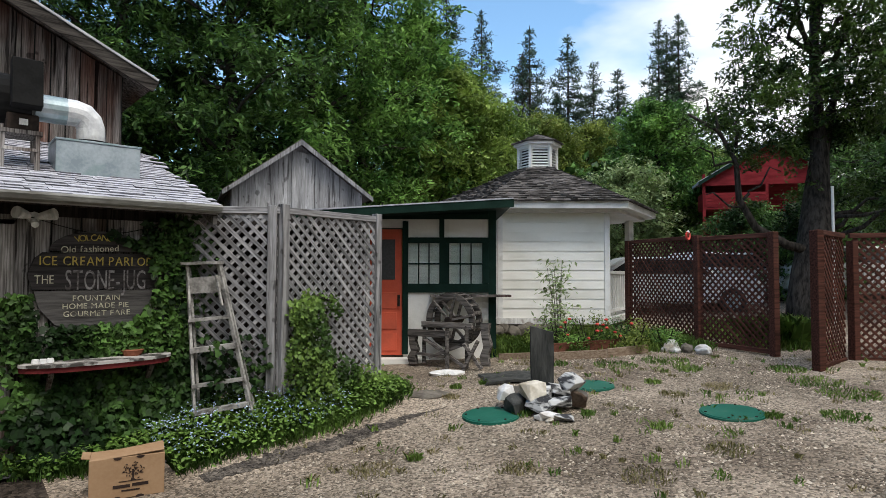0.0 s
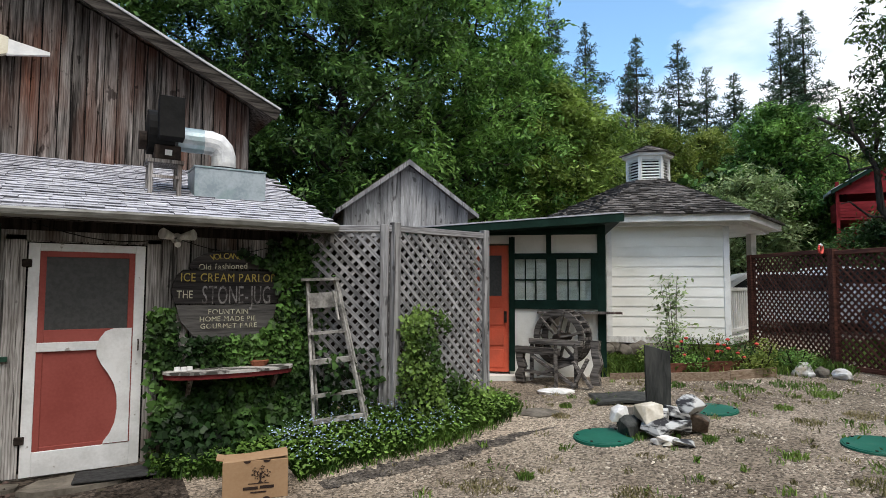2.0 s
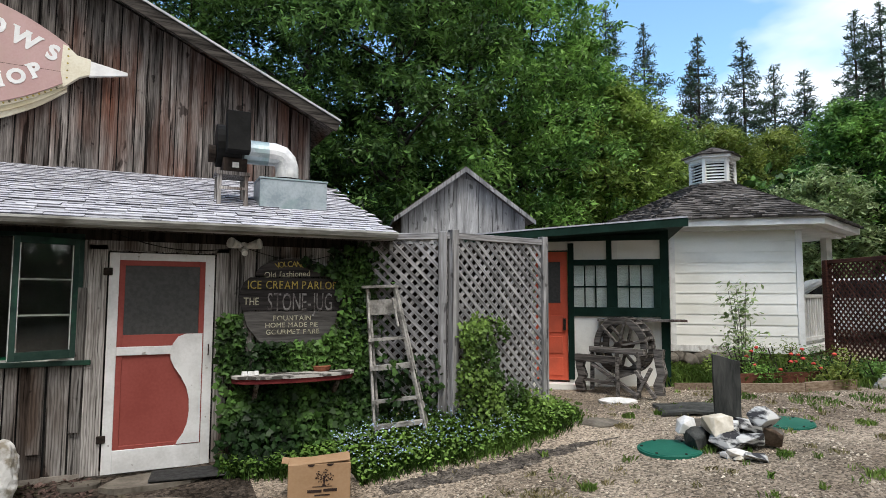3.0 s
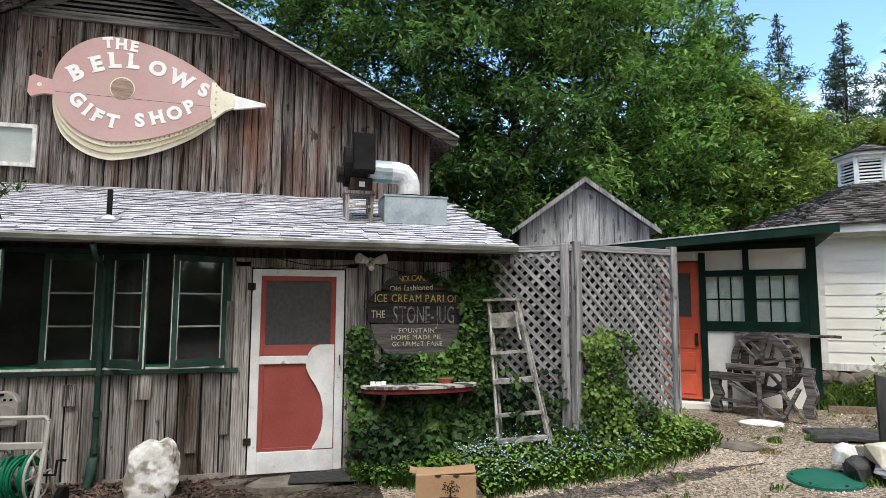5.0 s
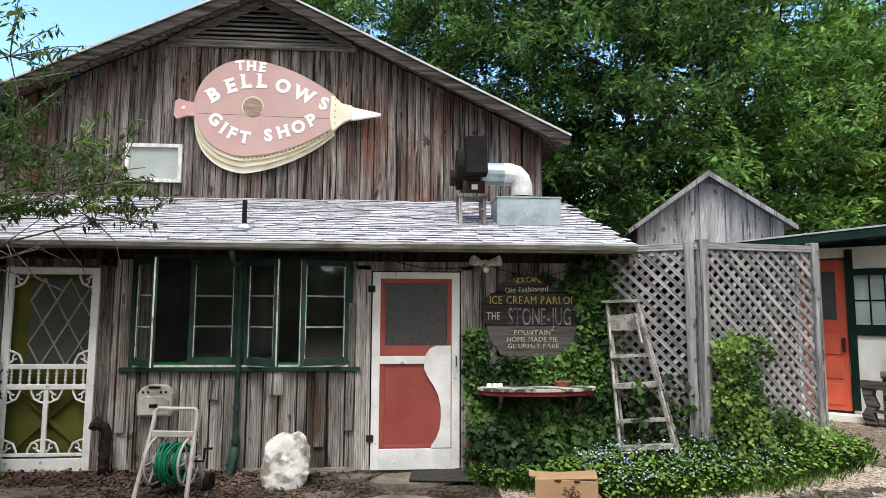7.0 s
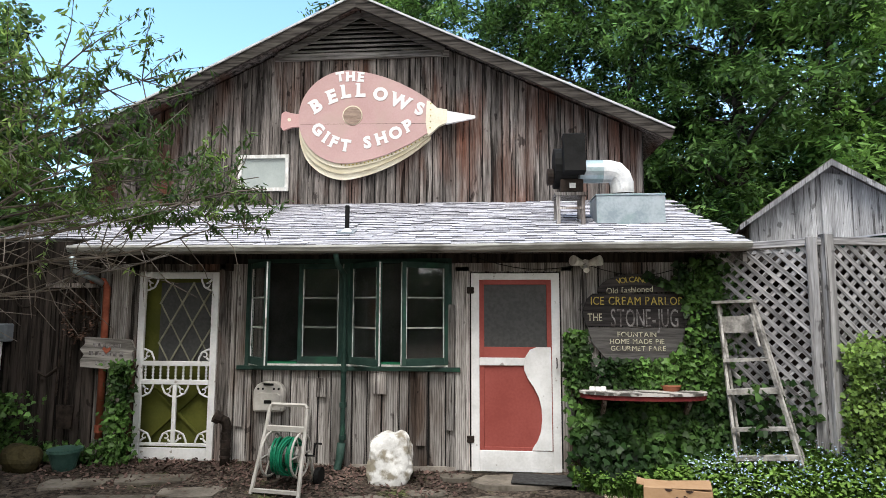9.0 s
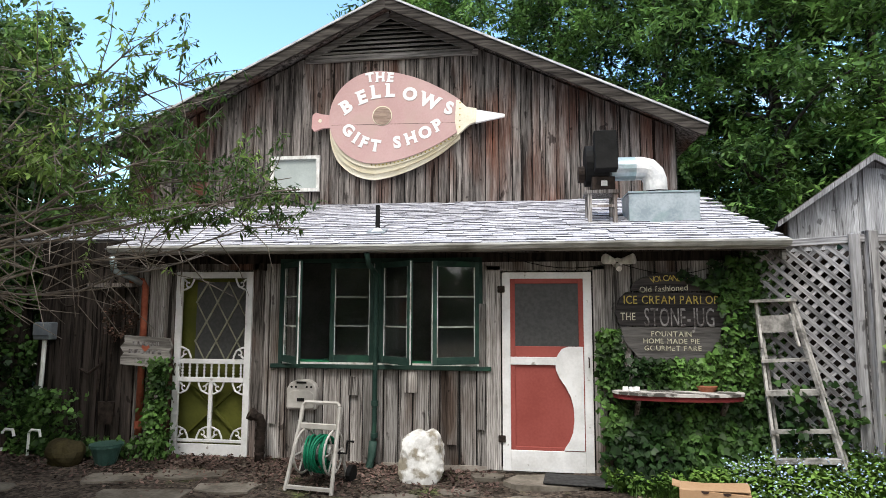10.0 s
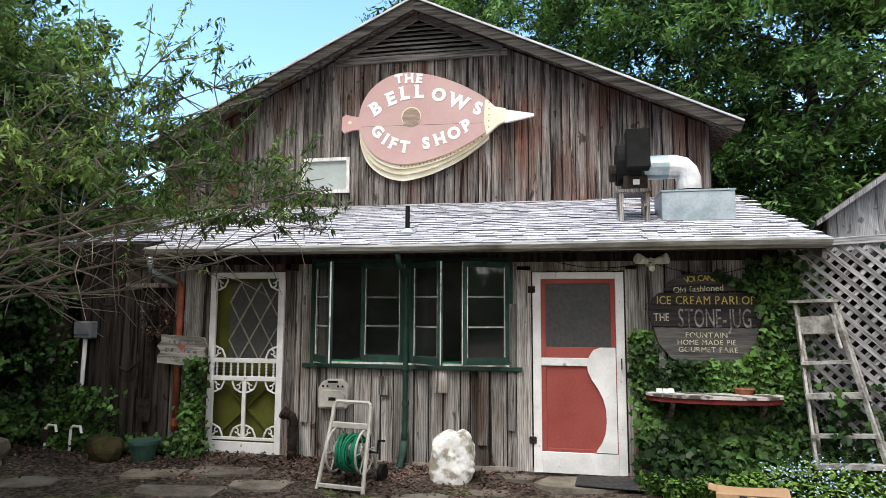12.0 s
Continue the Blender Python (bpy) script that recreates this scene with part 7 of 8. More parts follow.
ivy_patch("creeper_bush", "bushy creeper growing up the lattice post", pts, 0.042, 2, (-0.4, -0.9, 0.4), [[(2.9, -0.75, 0.3), (2.95, -0.72, 0.9), (2.9, -0.7, 1.4)], [(3.4, -0.68, 1.4), (3.2, -0.7, 1.5), (2.95, -0.7, 1.4)], [(3.05, -0.75, 0.3), (3.3, -0.7, 0.8), (3.7, -0.6, 0.5)]], BUSH)
pts = [(2.08 + rng.uniform(0, 0.6), -0.16 - rng.uniform(0, 0.55), 0.2 + rng.uniform(0, 1) ** 2 * 0.9) for _ in range(900)]
ivy_patch("ivy", "ivy at the foot of the lattice", pts, 0.07, 3, (-0.3, -0.9, 0.4), [[(2.2, -0.25, 0.2), (2.25, -0.25, 0.6)], [(2.5, -0.5, 0.3), (2.45, -0.5, 0.8)]])
pts = [(2.0 + rng.normal() * 0.12, -0.12 + rng.normal() * 0.05, 1.2 + rng.uniform(0, 1.1)) for _ in range(420)]
ivy_patch("ivy", "ivy on the corner post below the eave", pts, 0.065, 4, (-0.2, -0.95, 0.2), [[(2.02, -0.12, 0.3), (1.98, -0.13, 1.3), (2.03, -0.12, 2.2)]])
pts = [(-4.17 + rng.normal() * 0.065, -0.16 - rng.uniform(0, 0.15), 0.1 + rng.uniform(0, 1) ** 1.3 * 1.1) for _ in range(1150)]
pts += [(-4.9 + rng.uniform(-0.75, 0.7), -0.1 - rng.uniform(0, 0.22), 0.08 + rng.uniform(0, 1) ** 2 * 0.26) for _ in range(1100)]
pts += [(-5.55 + rng.normal() * 0.22, -0.16 - rng.uniform(0, 0.2), 0.1 + rng.uniform(0, 1) ** 1.2 * 0.75) for _ in range(1300)]
ivy_patch("ivy", "ivy at the foot of the dark wall", pts, 0.055, 5, stem=[[(-4.18, -0.12, 0.1), (-4.15, -0.1, 0.6), (-4.18, -0.1, 1.1)], [(-5.5, -0.12, 0.1), (-5.6, -0.1, 0.7)]])

# ---- the yard ----
LID_GREEN = mat("green_plastic_lid", (0.012, 0.095, 0.065), (0.02, 0.13, 0.09), 3, (1, 1, 1), 0.5, 0.1, each=0.08, stain=(0.10, 0.12, 0.09), stain_scale=3, stain_low=0.58, stain_high=0.8)
SLATE = mat("dark_slate", (0.03, 0.032, 0.03), (0.075, 0.075, 0.07), 3, (4, 4, 0.6), 0.6, 0.5, each=0.1, fine=14)
STRIPED = mat("banded_stone", (0.05, 0.05, 0.055), (0.55, 0.55, 0.54), 5, (1, 1, 3), 0.8, 0.5, each=0.3, fine=10, low=0.42, high=0.56)
WHITE_ROCK = mat("white_rock", (0.48, 0.47, 0.45), (0.80, 0.79, 0.78), 4, (1, 1, 1), 0.85, 0.5, each=0.15, fine=20, stain=(0.30, 0.25, 0.18), stain_scale=4)
TIMBER = mat("brown_edging", (0.16, 0.11, 0.075), (0.30, 0.23, 0.17), 3, ALONG, 0.85, 0.4, each=0.2, fine=9)
RUST_TIMBER = mat("red_edging", (0.10, 0.04, 0.025), (0.17, 0.07, 0.045), 3, ALONG, 0.85, 0.3, each=0.1, fine=9)
OLD_WOOD = mat("old_dark_wood", (0.03, 0.027, 0.025), (0.19, 0.17, 0.155), 2.5, ALONG, 0.9, 0.5, each=0.35, fine=9)
ASPHALT = mat("broken_asphalt", (0.05, 0.043, 0.038), (0.14, 0.12, 0.10), 6, (1, 1, 1), 0.95, 0.8, each=0, fine=60)
add_pebbles(ASPHALT, 0.02)


def lid(x, y, r):
    t = thing("tank_lid", pose(x, y, ground_z(x, y) + 0.0, 0, -3, 0), "round dark green plastic tank lid set in gravel", "lid", "septic lids")
    part("disc", rod((0, 0, -0.07), (0, 0, 0.014), r, r * 0.985, 40), LID_GREEN, t)
    part("rim", rod((0, 0, 0.0141), (0, 0, 0.022), r * 0.94, r * 0.92, 40), LID_GREEN, t)
    for k in range(6):
        a = k * math.tau / 6 + 0.3
        part("bolt", rod((r * 0.85 * math.cos(a), r * 0.85 * math.sin(a), 0.022), (r * 0.85 * math.cos(a), r * 0.85 * math.sin(a), 0.029), 0.014, None, 6), IRON, t)


lid(4.47, -2.02, 0.305), lid(6.05, -3.78, 0.305), lid(6.15, -2.05, 0.29)

# stone heap with a slate upright
FX, FY = 5.32, -1.98
tagged(part("stone_basin", rod((0, 0, -0.04), (0, 0, 0.05), 0.50, 0.48, 30), FLAG, at=pose(FX + 0.08, FY + 0.02, ground_z(FX, FY))), "low round stone rim under the heap", "basin")
bm = box(-0.125, 0.125, -0.045, 0.045, 0.0, 0.84)
for v in bm.verts:
    if v.co.z > 0.5:
        v.co.z += 0.03 * (-v.co.x / 0.125)
        v.co.x -= 0.03
bmesh.ops.subdivide_edges(bm, edges=list(bm.edges), cuts=5, use_grid_fill=True)
for v in bm.verts:
    v.co += Vector((0.010 * noise.noise(v.co * 9), 0.012 * noise.noise(v.co * 7), 0.006 * noise.noise(v.co * 9)))
p = yard(1.115, 6.75)
tagged(part("slate_upright", bm, SLATE, at=pose(p.x, p.y, ground_z(p.x, p.y) - 0.05, 0, 1.5, -41)), "dark slate slab standing upright among stones", "stone")
BROWN_STONE = mat("brown_stone", (0.05, 0.032, 0.025), (0.15, 0.11, 0.08), 5, each=0)
CREAM_STONE = mat("cream_stone", (0.42, 0.37, 0.29), (0.74, 0.70, 0.62), 4, each=0.1, fine=20, bump=0.6, stain=(0.25, 0.2, 0.13), stain_scale=4, stain_low=0.55, stain_high=0.7)
for i, (u, w, sx, sy, sz, m, tz, a) in enumerate(((0.74, 6.36, 0.22, 0.17, 0.085, SLATE, 0.03, 25), (0.70, 6.46, 0.19, 0.13, 0.075, WHITE_ROCK, 0.13, 20), (0.92, 6.33, 0.20, 0.14, 0.10, CREAM_STONE, 0.15, -12),
                                                 (1.02, 6.27, 0.20, 0.17, 0.085, STRIPED, 0.05, 40), (1.20, 6.28, 0.16, 0.14, 0.09, STRIPED, 0.05, 10), (1.36, 6.38, 0.155, 0.13, 0.13, STRIPED, 0.20, 10), (1.37, 6.34, 0.15, 0.13, 0.11, BROWN_STONE, 0.03, 60),
                                                 (1.10, 6.02, 0.17, 0.08, 0.05, WHITE_ROCK, 0.0, -30), (1.20, 5.95, 0.15, 0.09, 0.05, STRIPED, 0.0, 15), (1.0, 6.5, 0.2, 0.2, 0.13, STRIPED, 0.03, 75), (0.96, 6.02, 0.06, 0.05, 0.035, WHITE_ROCK, 0.0, 0), (1.04, 5.95, 0.07, 0.05, 0.03, CREAM_STONE, 0.0, 40), (1.25, 6.6, 0.17, 0.12, 0.1, STRIPED, 0.08, 0))):
    p = yard(u, w)
    shard(pose(p.x, p.y, ground_z(p.x, p.y) + tz, 6, -14 + i * 3, a), sx * 1.15, sy * 1.15, sz * 1.15, m, 20 + i, "grey and white banded stone in the heap" if m is STRIPED else "dark broken stone in the heap" if m in (SLATE, BROWN_STONE) else "pale broken stone in the heap", "stone heap")
p = yard(0.95, 7.85)
bm = plate([(-0.45, 0), (0.4, 0), (0.42, 0.03), (-0.43, 0.03)], -0.3, 0.3)
bmesh.ops.subdivide_edges(bm, edges=list(bm.edges), cuts=4, use_grid_fill=True)
for v in bm.verts:
    v.co += Vector((0.05 * noise.noise(v.co * 4), 0.05 * noise.noise(v.co * 4 + Vector((4, 0, 0))), 0.02 * noise.noise(v.co * 5)))
tagged(part("slate_slab", bm, SLATE, at=pose(p.x, p.y, ground_z(p.x, p.y) + 0.01, 0, -3, -35)), "flat dark slate slab on the ground", "stone")
boulder("path_stone", pose(5.51, -0.17, ground_z(5.51, -0.17) - 0.01, 0, 0, -30), 0.27, 0.12, 0.05, WHITE_ROCK, 41, "flat pale stone beside the wheel", "rock")
boulder("path_stone", pose(4.5, -0.9, ground_z(4.5, -0.9) - 0.03, 0, 0, -20), 0.3, 0.2, 0.04, FLAG, 42, "flat grey stepping stone", "rock")
for i, (x, y, s) in enumerate(((9.15, -1.50, 0.2), (9.22, -1.72, 0.15), (9.25, -1.98, 0.17), (9.05, -1.45, 0.1), (9.1, -1.62, 0.08))):
    boulder("border_rock", pose(x, y, ground_z(x, y), 0, 0, i * 40), s * 0.8, s * 0.6, s * 0.6, WHITE_ROCK if i != 1 else FLAG, 44 + i, "white lichened rock by the fence", "rock", "rocks by the fence", 0.35, 3, None, 0.6)
for i in range(9):
    p = yard(1.0 + i * 0.16, 11.3 + 0.2 * math.sin(i * 2))
    boulder("border_rock", pose(p.x, p.y, ground_z(p.x, p.y) + 0.12, 0, 0, i * 50), 0.16, 0.14, 0.13, FLAG, 60 + i, "grey rock under the summer house", "rock", "rocks under the summer house", 0.3, 2)

# old spoked wheel on its broken stand
WH = thing("spoked_wheel", Matrix.Translation(yard(0.17, 9.05, ground_z(6.1, 0.35))) @ YARD_TURN @ pose(0, 0, 0, 0, 0, -30), "old wooden spoked wheel on a broken timber stand", "wheel")
for y in (-0.12, 0.12):
    bm = bmesh.new()
    n = 32
    a0 = [math.tau * k / n for k in range(n)]
    rings = [[bm.verts.new((r * math.cos(a), y + d, 0.66 + r * math.sin(a))) for a in a0] for r, d in ((0.41, -0.02), (0.41, 0.02), (0.32, 0.02), (0.32, -0.02))]
    for q in range(4):
        A, B = rings[q], rings[(q + 1) % 4]
        for k in range(n):
            bm.faces.new((A[k], A[(k + 1) % n], B[(k + 1) % n], B[k]))
    bmesh.ops.recalc_face_normals(bm, faces=list(bm.faces))
    rim = part("rim", bm, OLD_WOOD, WH)
    for k in range(6):
        a = k * math.tau / 6 + 0.25
        part("spoke", bar((0.03 * math.cos(a), y - 0.03, 0.66 + 0.03 * math.sin(a)), (0.40 * math.cos(a), y - 0.03, 0.66 + 0.40 * math.sin(a)), 0.045, 0.03), OLD_WOOD, rim)
for k in range(20):
    a = k * math.tau / 20
    part("paddle", box(-0.02, 0.02, -0.12, 0.12, -0.006, 0.006), OLD_WOOD, WH, at=Matrix.Translation((0.40 * math.cos(a), 0, 0.66 + 0.40 * math.sin(a))) @ pose(0, 0, 0, 0, 90 - math.degrees(a), 0))
part("hub", rod((0, -0.2, 0.66), (0, 0.2, 0.66), 0.06, None, 12), IRON, WH)
part("beam", box(-0.42, 0.42, -0.26, -0.19, 0.56, 0.64), OLD_WOOD, WH)
part("beam", box(-0.62, 0.10, -0.33, -0.26, 0.42, 0.52), OLD_WOOD, WH)
post = [(-0.60, 0), (-0.48, 0), (-0.50, 0.12), (-0.45, 0.22), (-0.50, 0.34), (-0.48, 0.44), (-0.62, 0.44), (-0.60, 0.30), (-0.57, 0.2), (-0.63, 0.1)]
part("carved_post", plate(post[::-1], -0.32, -0.24), OLD_WOOD, WH)
part("carved_post", plate([(x + 1.08, z * 1.45) for x, z in post][::-1], -0.05, 0.03), OLD_WOOD, WH)
for a, b in (((-0.35, -0.3, 0.40), (0.38, -0.3, 0.0)), ((0.35, -0.35, 0.36), (0.62, -0.33, 0.02)), ((0.60, -0.4, 0.42), (0.38, -0.42, 0.0)), ((-0.25, -0.3, 0.12), (0.32, -0.3, 0.34)), ((0.08, -0.36, 0.56), (0.12, -0.42, -0.15)), ((0.34, -0.24, 0.6), (0.36, -0.28, 0.0)), ((-0.4, -0.2, 0.56), (-0.38, -0.25, 0.02)), ((-0.5, -0.28, 0.16), (0.0, -0.28, 0.14))):
    part("strut", bar(a, b, 0.055, 0.04), OLD_WOOD, WH)

# flower bed
EDGE = thing("bed_edging", None, "weathered timber edging of the flower bed", "edging")
for a, b, m, h in (((7.15, -0.68), (7.9, -1.12), TIMBER, 0.09), ((7.9, -1.12), (8.76, -1.29), TIMBER, 0.10), ((7.45, -0.45), (8.6, -0.9), RUST_TIMBER, 0.17), ((6.7, 0.0), (7.2, -0.4), TIMBER, 0.06)):
    za, zb = ground_z(*a), ground_z(*b)
    part("plank", bar((a[0], a[1], za + h / 2), (b[0], b[1], zb + h / 2), 0.05, h + 0.06), m, EDGE)


def tuft_points(rng, x, y, r, n):
    a, q = rng.uniform(0, math.tau, n), r * np.sqrt(rng.uniform(0, 1, n))
    px, py = x + q * np.cos(a), y + q * np.sin(a)
    return np.stack([px, py, [ground_z(i, j) for i, j in zip(px, py)]], 1)


def blades(name, pts, height, width, material, rng, lean=0.45):
    """Upright blades of grass or narrow leaves."""
    n = len(pts)
    h = height * rng.uniform(0.45, 1.2, (n, 1))
    a = rng.uniform(0, math.tau, n)
    side = np.stack([np.cos(a), np.sin(a), np.zeros(n)], 1) * width * rng.uniform(0.6, 1.3, (n, 1))
    bend = np.stack([np.cos(a + 1.5), np.sin(a + 1.5), np.zeros(n)], 1) * h * rng.uniform(-1, 1, (n, 1)) * lean
    up = np.array([0, 0, 1.0])
    v = np.stack([pts - side, pts + side, pts + up * h * 0.6 + bend * 0.4 + side * 0.7, pts + up * h * (1 - 0.3 * np.abs(lean)) + bend, pts + up * h * 0.6 + bend * 0.4 - side * 0.7], 1).reshape(-1, 3)
    me = bpy.data.meshes.new(name)
    k = 5
    me.vertices.add(n * k)
    me.vertices.foreach_set("co", v.ravel().astype(np.float32))
    me.loops.add(n * k)
    me.loops.foreach_set("vertex_index", np.arange(n * k, dtype=np.int32))
    me.polygons.add(n)
    me.polygons.foreach_set("loop_start", np.arange(0, n * k, k, dtype=np.int32))
    me.update(calc_edges=True)
    me.materials.append(material)
    return me


rng = np.random.default_rng(101)
# lush strip below the ivy and lattice
px = rng.uniform(0.55, 4.5, 30000)
front = np.interp(px, [0.5, 1.0, 1.6, 3.0, 3.8, 4.3, 4.6], [-0.5, -0.75, -1.22, -1.33, -1.12, -0.85, -0.55])
py = front + rng.uniform(0, 1, len(px)) ** 0.8 * (0.9 + 0.0 * px) + rng.normal(size=len(px)) * 0.05
ok = (py < np.interp(px, [0.5, 2.0, 2.8, 4.2, 4.6], [-0.1, -0.15, -0.65, -0.4, 0.1])) & ~((px < 1.62) & (py < -0.85))
P = np.stack([px[ok], py[ok], [ground_z(i, j) for i, j in zip(px[ok], py[ok])]], 1)
tagged(part("grass_strip", blades("grass_strip", P, 0.12, 0.004, GRASS, rng, 0.8), GRASS), "lush green grass strip below the lattice", "grass", kind="stuff")
sel = rng.integers(0, len(P), 6500)
q = P[sel] + np.stack([rng.normal(size=6500) * 0.02, rng.normal(size=6500) * 0.02, rng.uniform(0.03, 0.15, 6500)], 1)
tagged(part("ground_cover", leaf_mesh("ground_cover", q, 0.05, GRASS, rng, 0.1, 0.6), GRASS), "leafy ground cover among the grass", "plants", kind="stuff")
sel = rng.integers(0, len(P), 1900)
q = P[sel]
q = q[(q[:, 0] > 1.55) & (q[:, 0] < 3.4) & (q[:, 1] > -1.25)]
q = q + np.stack([np.zeros(len(q)), np.zeros(len(q)), rng.uniform(0.10, 0.2, len(q))], 1)
BLUE = mat("blue_petals", (0.24, 0.34, 0.52), (0.42, 0.51, 0.66), 3, each=0.3, bump=0)
tagged(part("blue_flowers", leaf_mesh("blue_flowers", q, 0.018, BLUE, rng, -0.4, 0.9, (0, -0.3, 1), True), BLUE), "small pale blue forget-me-not flowers", "flowers", kind="stuff")

# edge of old asphalt along the grass
sv, sf = [], []
n = 120
for i in range(n + 1):
    x = 1.75 + (4.35 - 1.75) * i / n
    y = np.interp(x, [1.75, 3.0, 3.9, 4.4], [-1.42, -1.52, -1.42, -1.45])
    w = 0.13 * math.sin(math.pi * min(1, i / n + 0.12)) ** 0.5 + 0.02
    for s in (-1, 1):
        yy = y + s * w * (0.75 + 0.7 * noise.noise((x * 4, s * 3, 0)) + 0.6 * noise.noise((x * 17, s * 3, 0)))
        sv.append((x, yy, ground_z(x, yy) + 0.006))
for i in range(n):
    sf.append((2 * i, 2 * i + 2, 2 * i + 3, 2 * i + 1))
tagged(part("asphalt_edge", raw("asphalt_edge", sv, sf, ASPHALT), ASPHALT), "crumbling strip of dark asphalt beside the grass", "asphalt", kind="structure")

# weeds in the gravel
SPOTS = [(5.22, -3.49, 0.10, 1), (4.68, -2.25, 0.10, 1), (6.8, -2.5, 0.10, 1), (6.15, -4.1, 0.1, 1), (3.21, -2.35, 0.07, 1), (2.8, -2.32, 0.2, 0), (7.6, -4.35, 0.3, 1), (8.0, -3.9, 0.3, 1), (5.13, -2.74, 0.07, 1), (8.6, -3.4, 0.25, 1),
         (5.0, -0.9, 0.08, 1), (5.4, -1.0, 0.08, 1), (4.65, -1.2, 0.1, 0), (7.4, -1.6, 0.3, 1), (8.2, -1.9, 0.35, 1), (7.9, -2.4, 0.2, 1), (6.9, -0.9, 0.2, 1), (3.64, -3.2, 0.15, 0), (4.1, -4.0, 0.2, 0), (5.0, -4.2, 0.18, 0), (6.4, -3.0, 0.15, 0), (7.1, -3.2, 0.2, 0), (6.6, -4.6, 0.2, 1), (7.2, -5.0, 0.2, 1)]
rs = random.Random(12)
green, dry = [], []
for x, y, r, k in SPOTS:
    (green if k else dry).append(tuft_points(rng, x, y, r, int(520 * r + 60)))
for i in range(420):
    x, y = rs.uniform(2.2, 11), rs.uniform(-6.0, 0.4)
    if y > -1.3 and x < 4.6:
        continue
    (green if rs.random() < 0.4 else dry).append(tuft_points(rng, x, y, rs.uniform(0.02, 0.10), rs.randint(6, 24)))
tagged(part("weeds", blades("weeds", np.concatenate(green), 0.065, 0.005, WEED, rng, 0.8), WEED), "small green weeds in the gravel", "weeds", kind="stuff")
tagged(part("dry_weeds", blades("dry_weeds", np.concatenate(dry), 0.05, 0.004, DRY_GRASS, rng, 0.9), DRY_GRASS), "dry yellowing grass tufts in the gravel", "weeds", kind="stuff")

# grass behind the bed and beyond the fence
pts = []
for u0, u1, w0, w1, n in ((0.7, 2.3, 9.4, 11.4, 3500), (2.0, 4.4, 9.6, 11.6, 2500), (4.9, 6.2, 9.4, 12.0, 2200), (5.5, 7.6, 12.0, 13.0, 1500)):
    for _ in range(n):
        p = yard(rng.uniform(u0, u1), rng.uniform(w0, w1))
        pts.append((p.x, p.y, ground_z(p.x, p.y)))
tagged(part("long_grass", blades("long_grass", np.array(pts), 0.21, 0.007, WEED, rng, 0.8), WEED), "long green grass round the flower bed", "grass", kind="stuff")


def shrub(name, x, y, r, h, n, leaf, material, label, seed, width=0.45):
    g = np.random.default_rng(seed)
    t = thing(name, pose(x, y, ground_z(x, y)), label, "shrub")
    p = g.normal(size=(n, 3))
    p /= np.linalg.norm(p, axis=1, keepdims=True)
    p = p * g.uniform(0.45, 1, (n, 1)) * np.array([r, r, h * 0.5]) + np.array([0, 0, h * 0.5])
    p[:, 2] += 0.15 * h * np.sin(p[:, 0] * 9 + seed) * np.cos(p[:, 1] * 8)
    part("leaves", leaf_mesh("leaves", np.maximum(p, [-9, -9, 0.02]), leaf, material, g, 0.0, width), material, t)
    bm = bmesh.new()
    for k in range(6):
        a = k * 1.05
        tube([(0, 0, 0), (r * 0.4 * math.cos(a), r * 0.4 * math.sin(a), h * 0.4), (r * 0.7 * math.cos(a), r * 0.7 * math.sin(a), h * 0.8)], 0.008, 4, bm)
    part("stem", bm, BARK, t)
    return t


ROSE = mat("coral_red_petals", (0.52, 0.05, 0.045), (0.72, 0.13, 0.10), 6, each=0.2, bump=0)
for i, (u, w, r, h, m) in enumerate(((1.95, 10.0, 0.38, 0.66, LEAF_MID), (2.4, 9.85, 0.4, 0.66, LEAF_OLIVE), (2.85, 10.0, 0.38, 0.55, LEAF_MID), (3.25, 10.1, 0.38, 0.5, LEAF_OLIVE), (1.65, 10.2, 0.3, 0.4, LEAF_LIGHT), (3.65, 9.9, 0.34, 0.42, LEAF_MID), (2.1, 9.6, 0.25, 0.35, LEAF_MID), (3.0, 9.6, 0.28, 0.34, LEAF_OLIVE))):
    p = yard(u, w)
    sh = shrub("rose_bush", p.x, p.y, r, h, 900, 0.055, m, "leafy rose bush with coral red blooms" if i < 3 else "low leafy shrub in the flower bed", 200 + i)
    if i < 3:
        for k in range(5):
            a = rng.uniform(0, math.tau)
            q = -AHEAD * r * rng.uniform(0.5, 0.95) + RIGHT * rng.uniform(-0.8, 0.8) * r + Vector((0, 0, h * rng.uniform(0.35, 0.85)))
            bm = bmesh.new()
            bmesh.ops.create_icosphere(bm, subdivisions=2, radius=0.03)
            for v in bm.verts:
                v.co *= 1 + 0.35 * noise.noise(v.co * 40 + q)
                v.co.z *= 0.7
            part("bloom", bm, ROSE, sh, at=Matrix.Translation(q))
# tall sapling
p = yard(1.92, 10.1)
sp_ = thing("sapling", pose(p.x, p.y, ground_z(p.x, p.y)), "thin sapling with sparse pale leaves", "sapling")
q = []
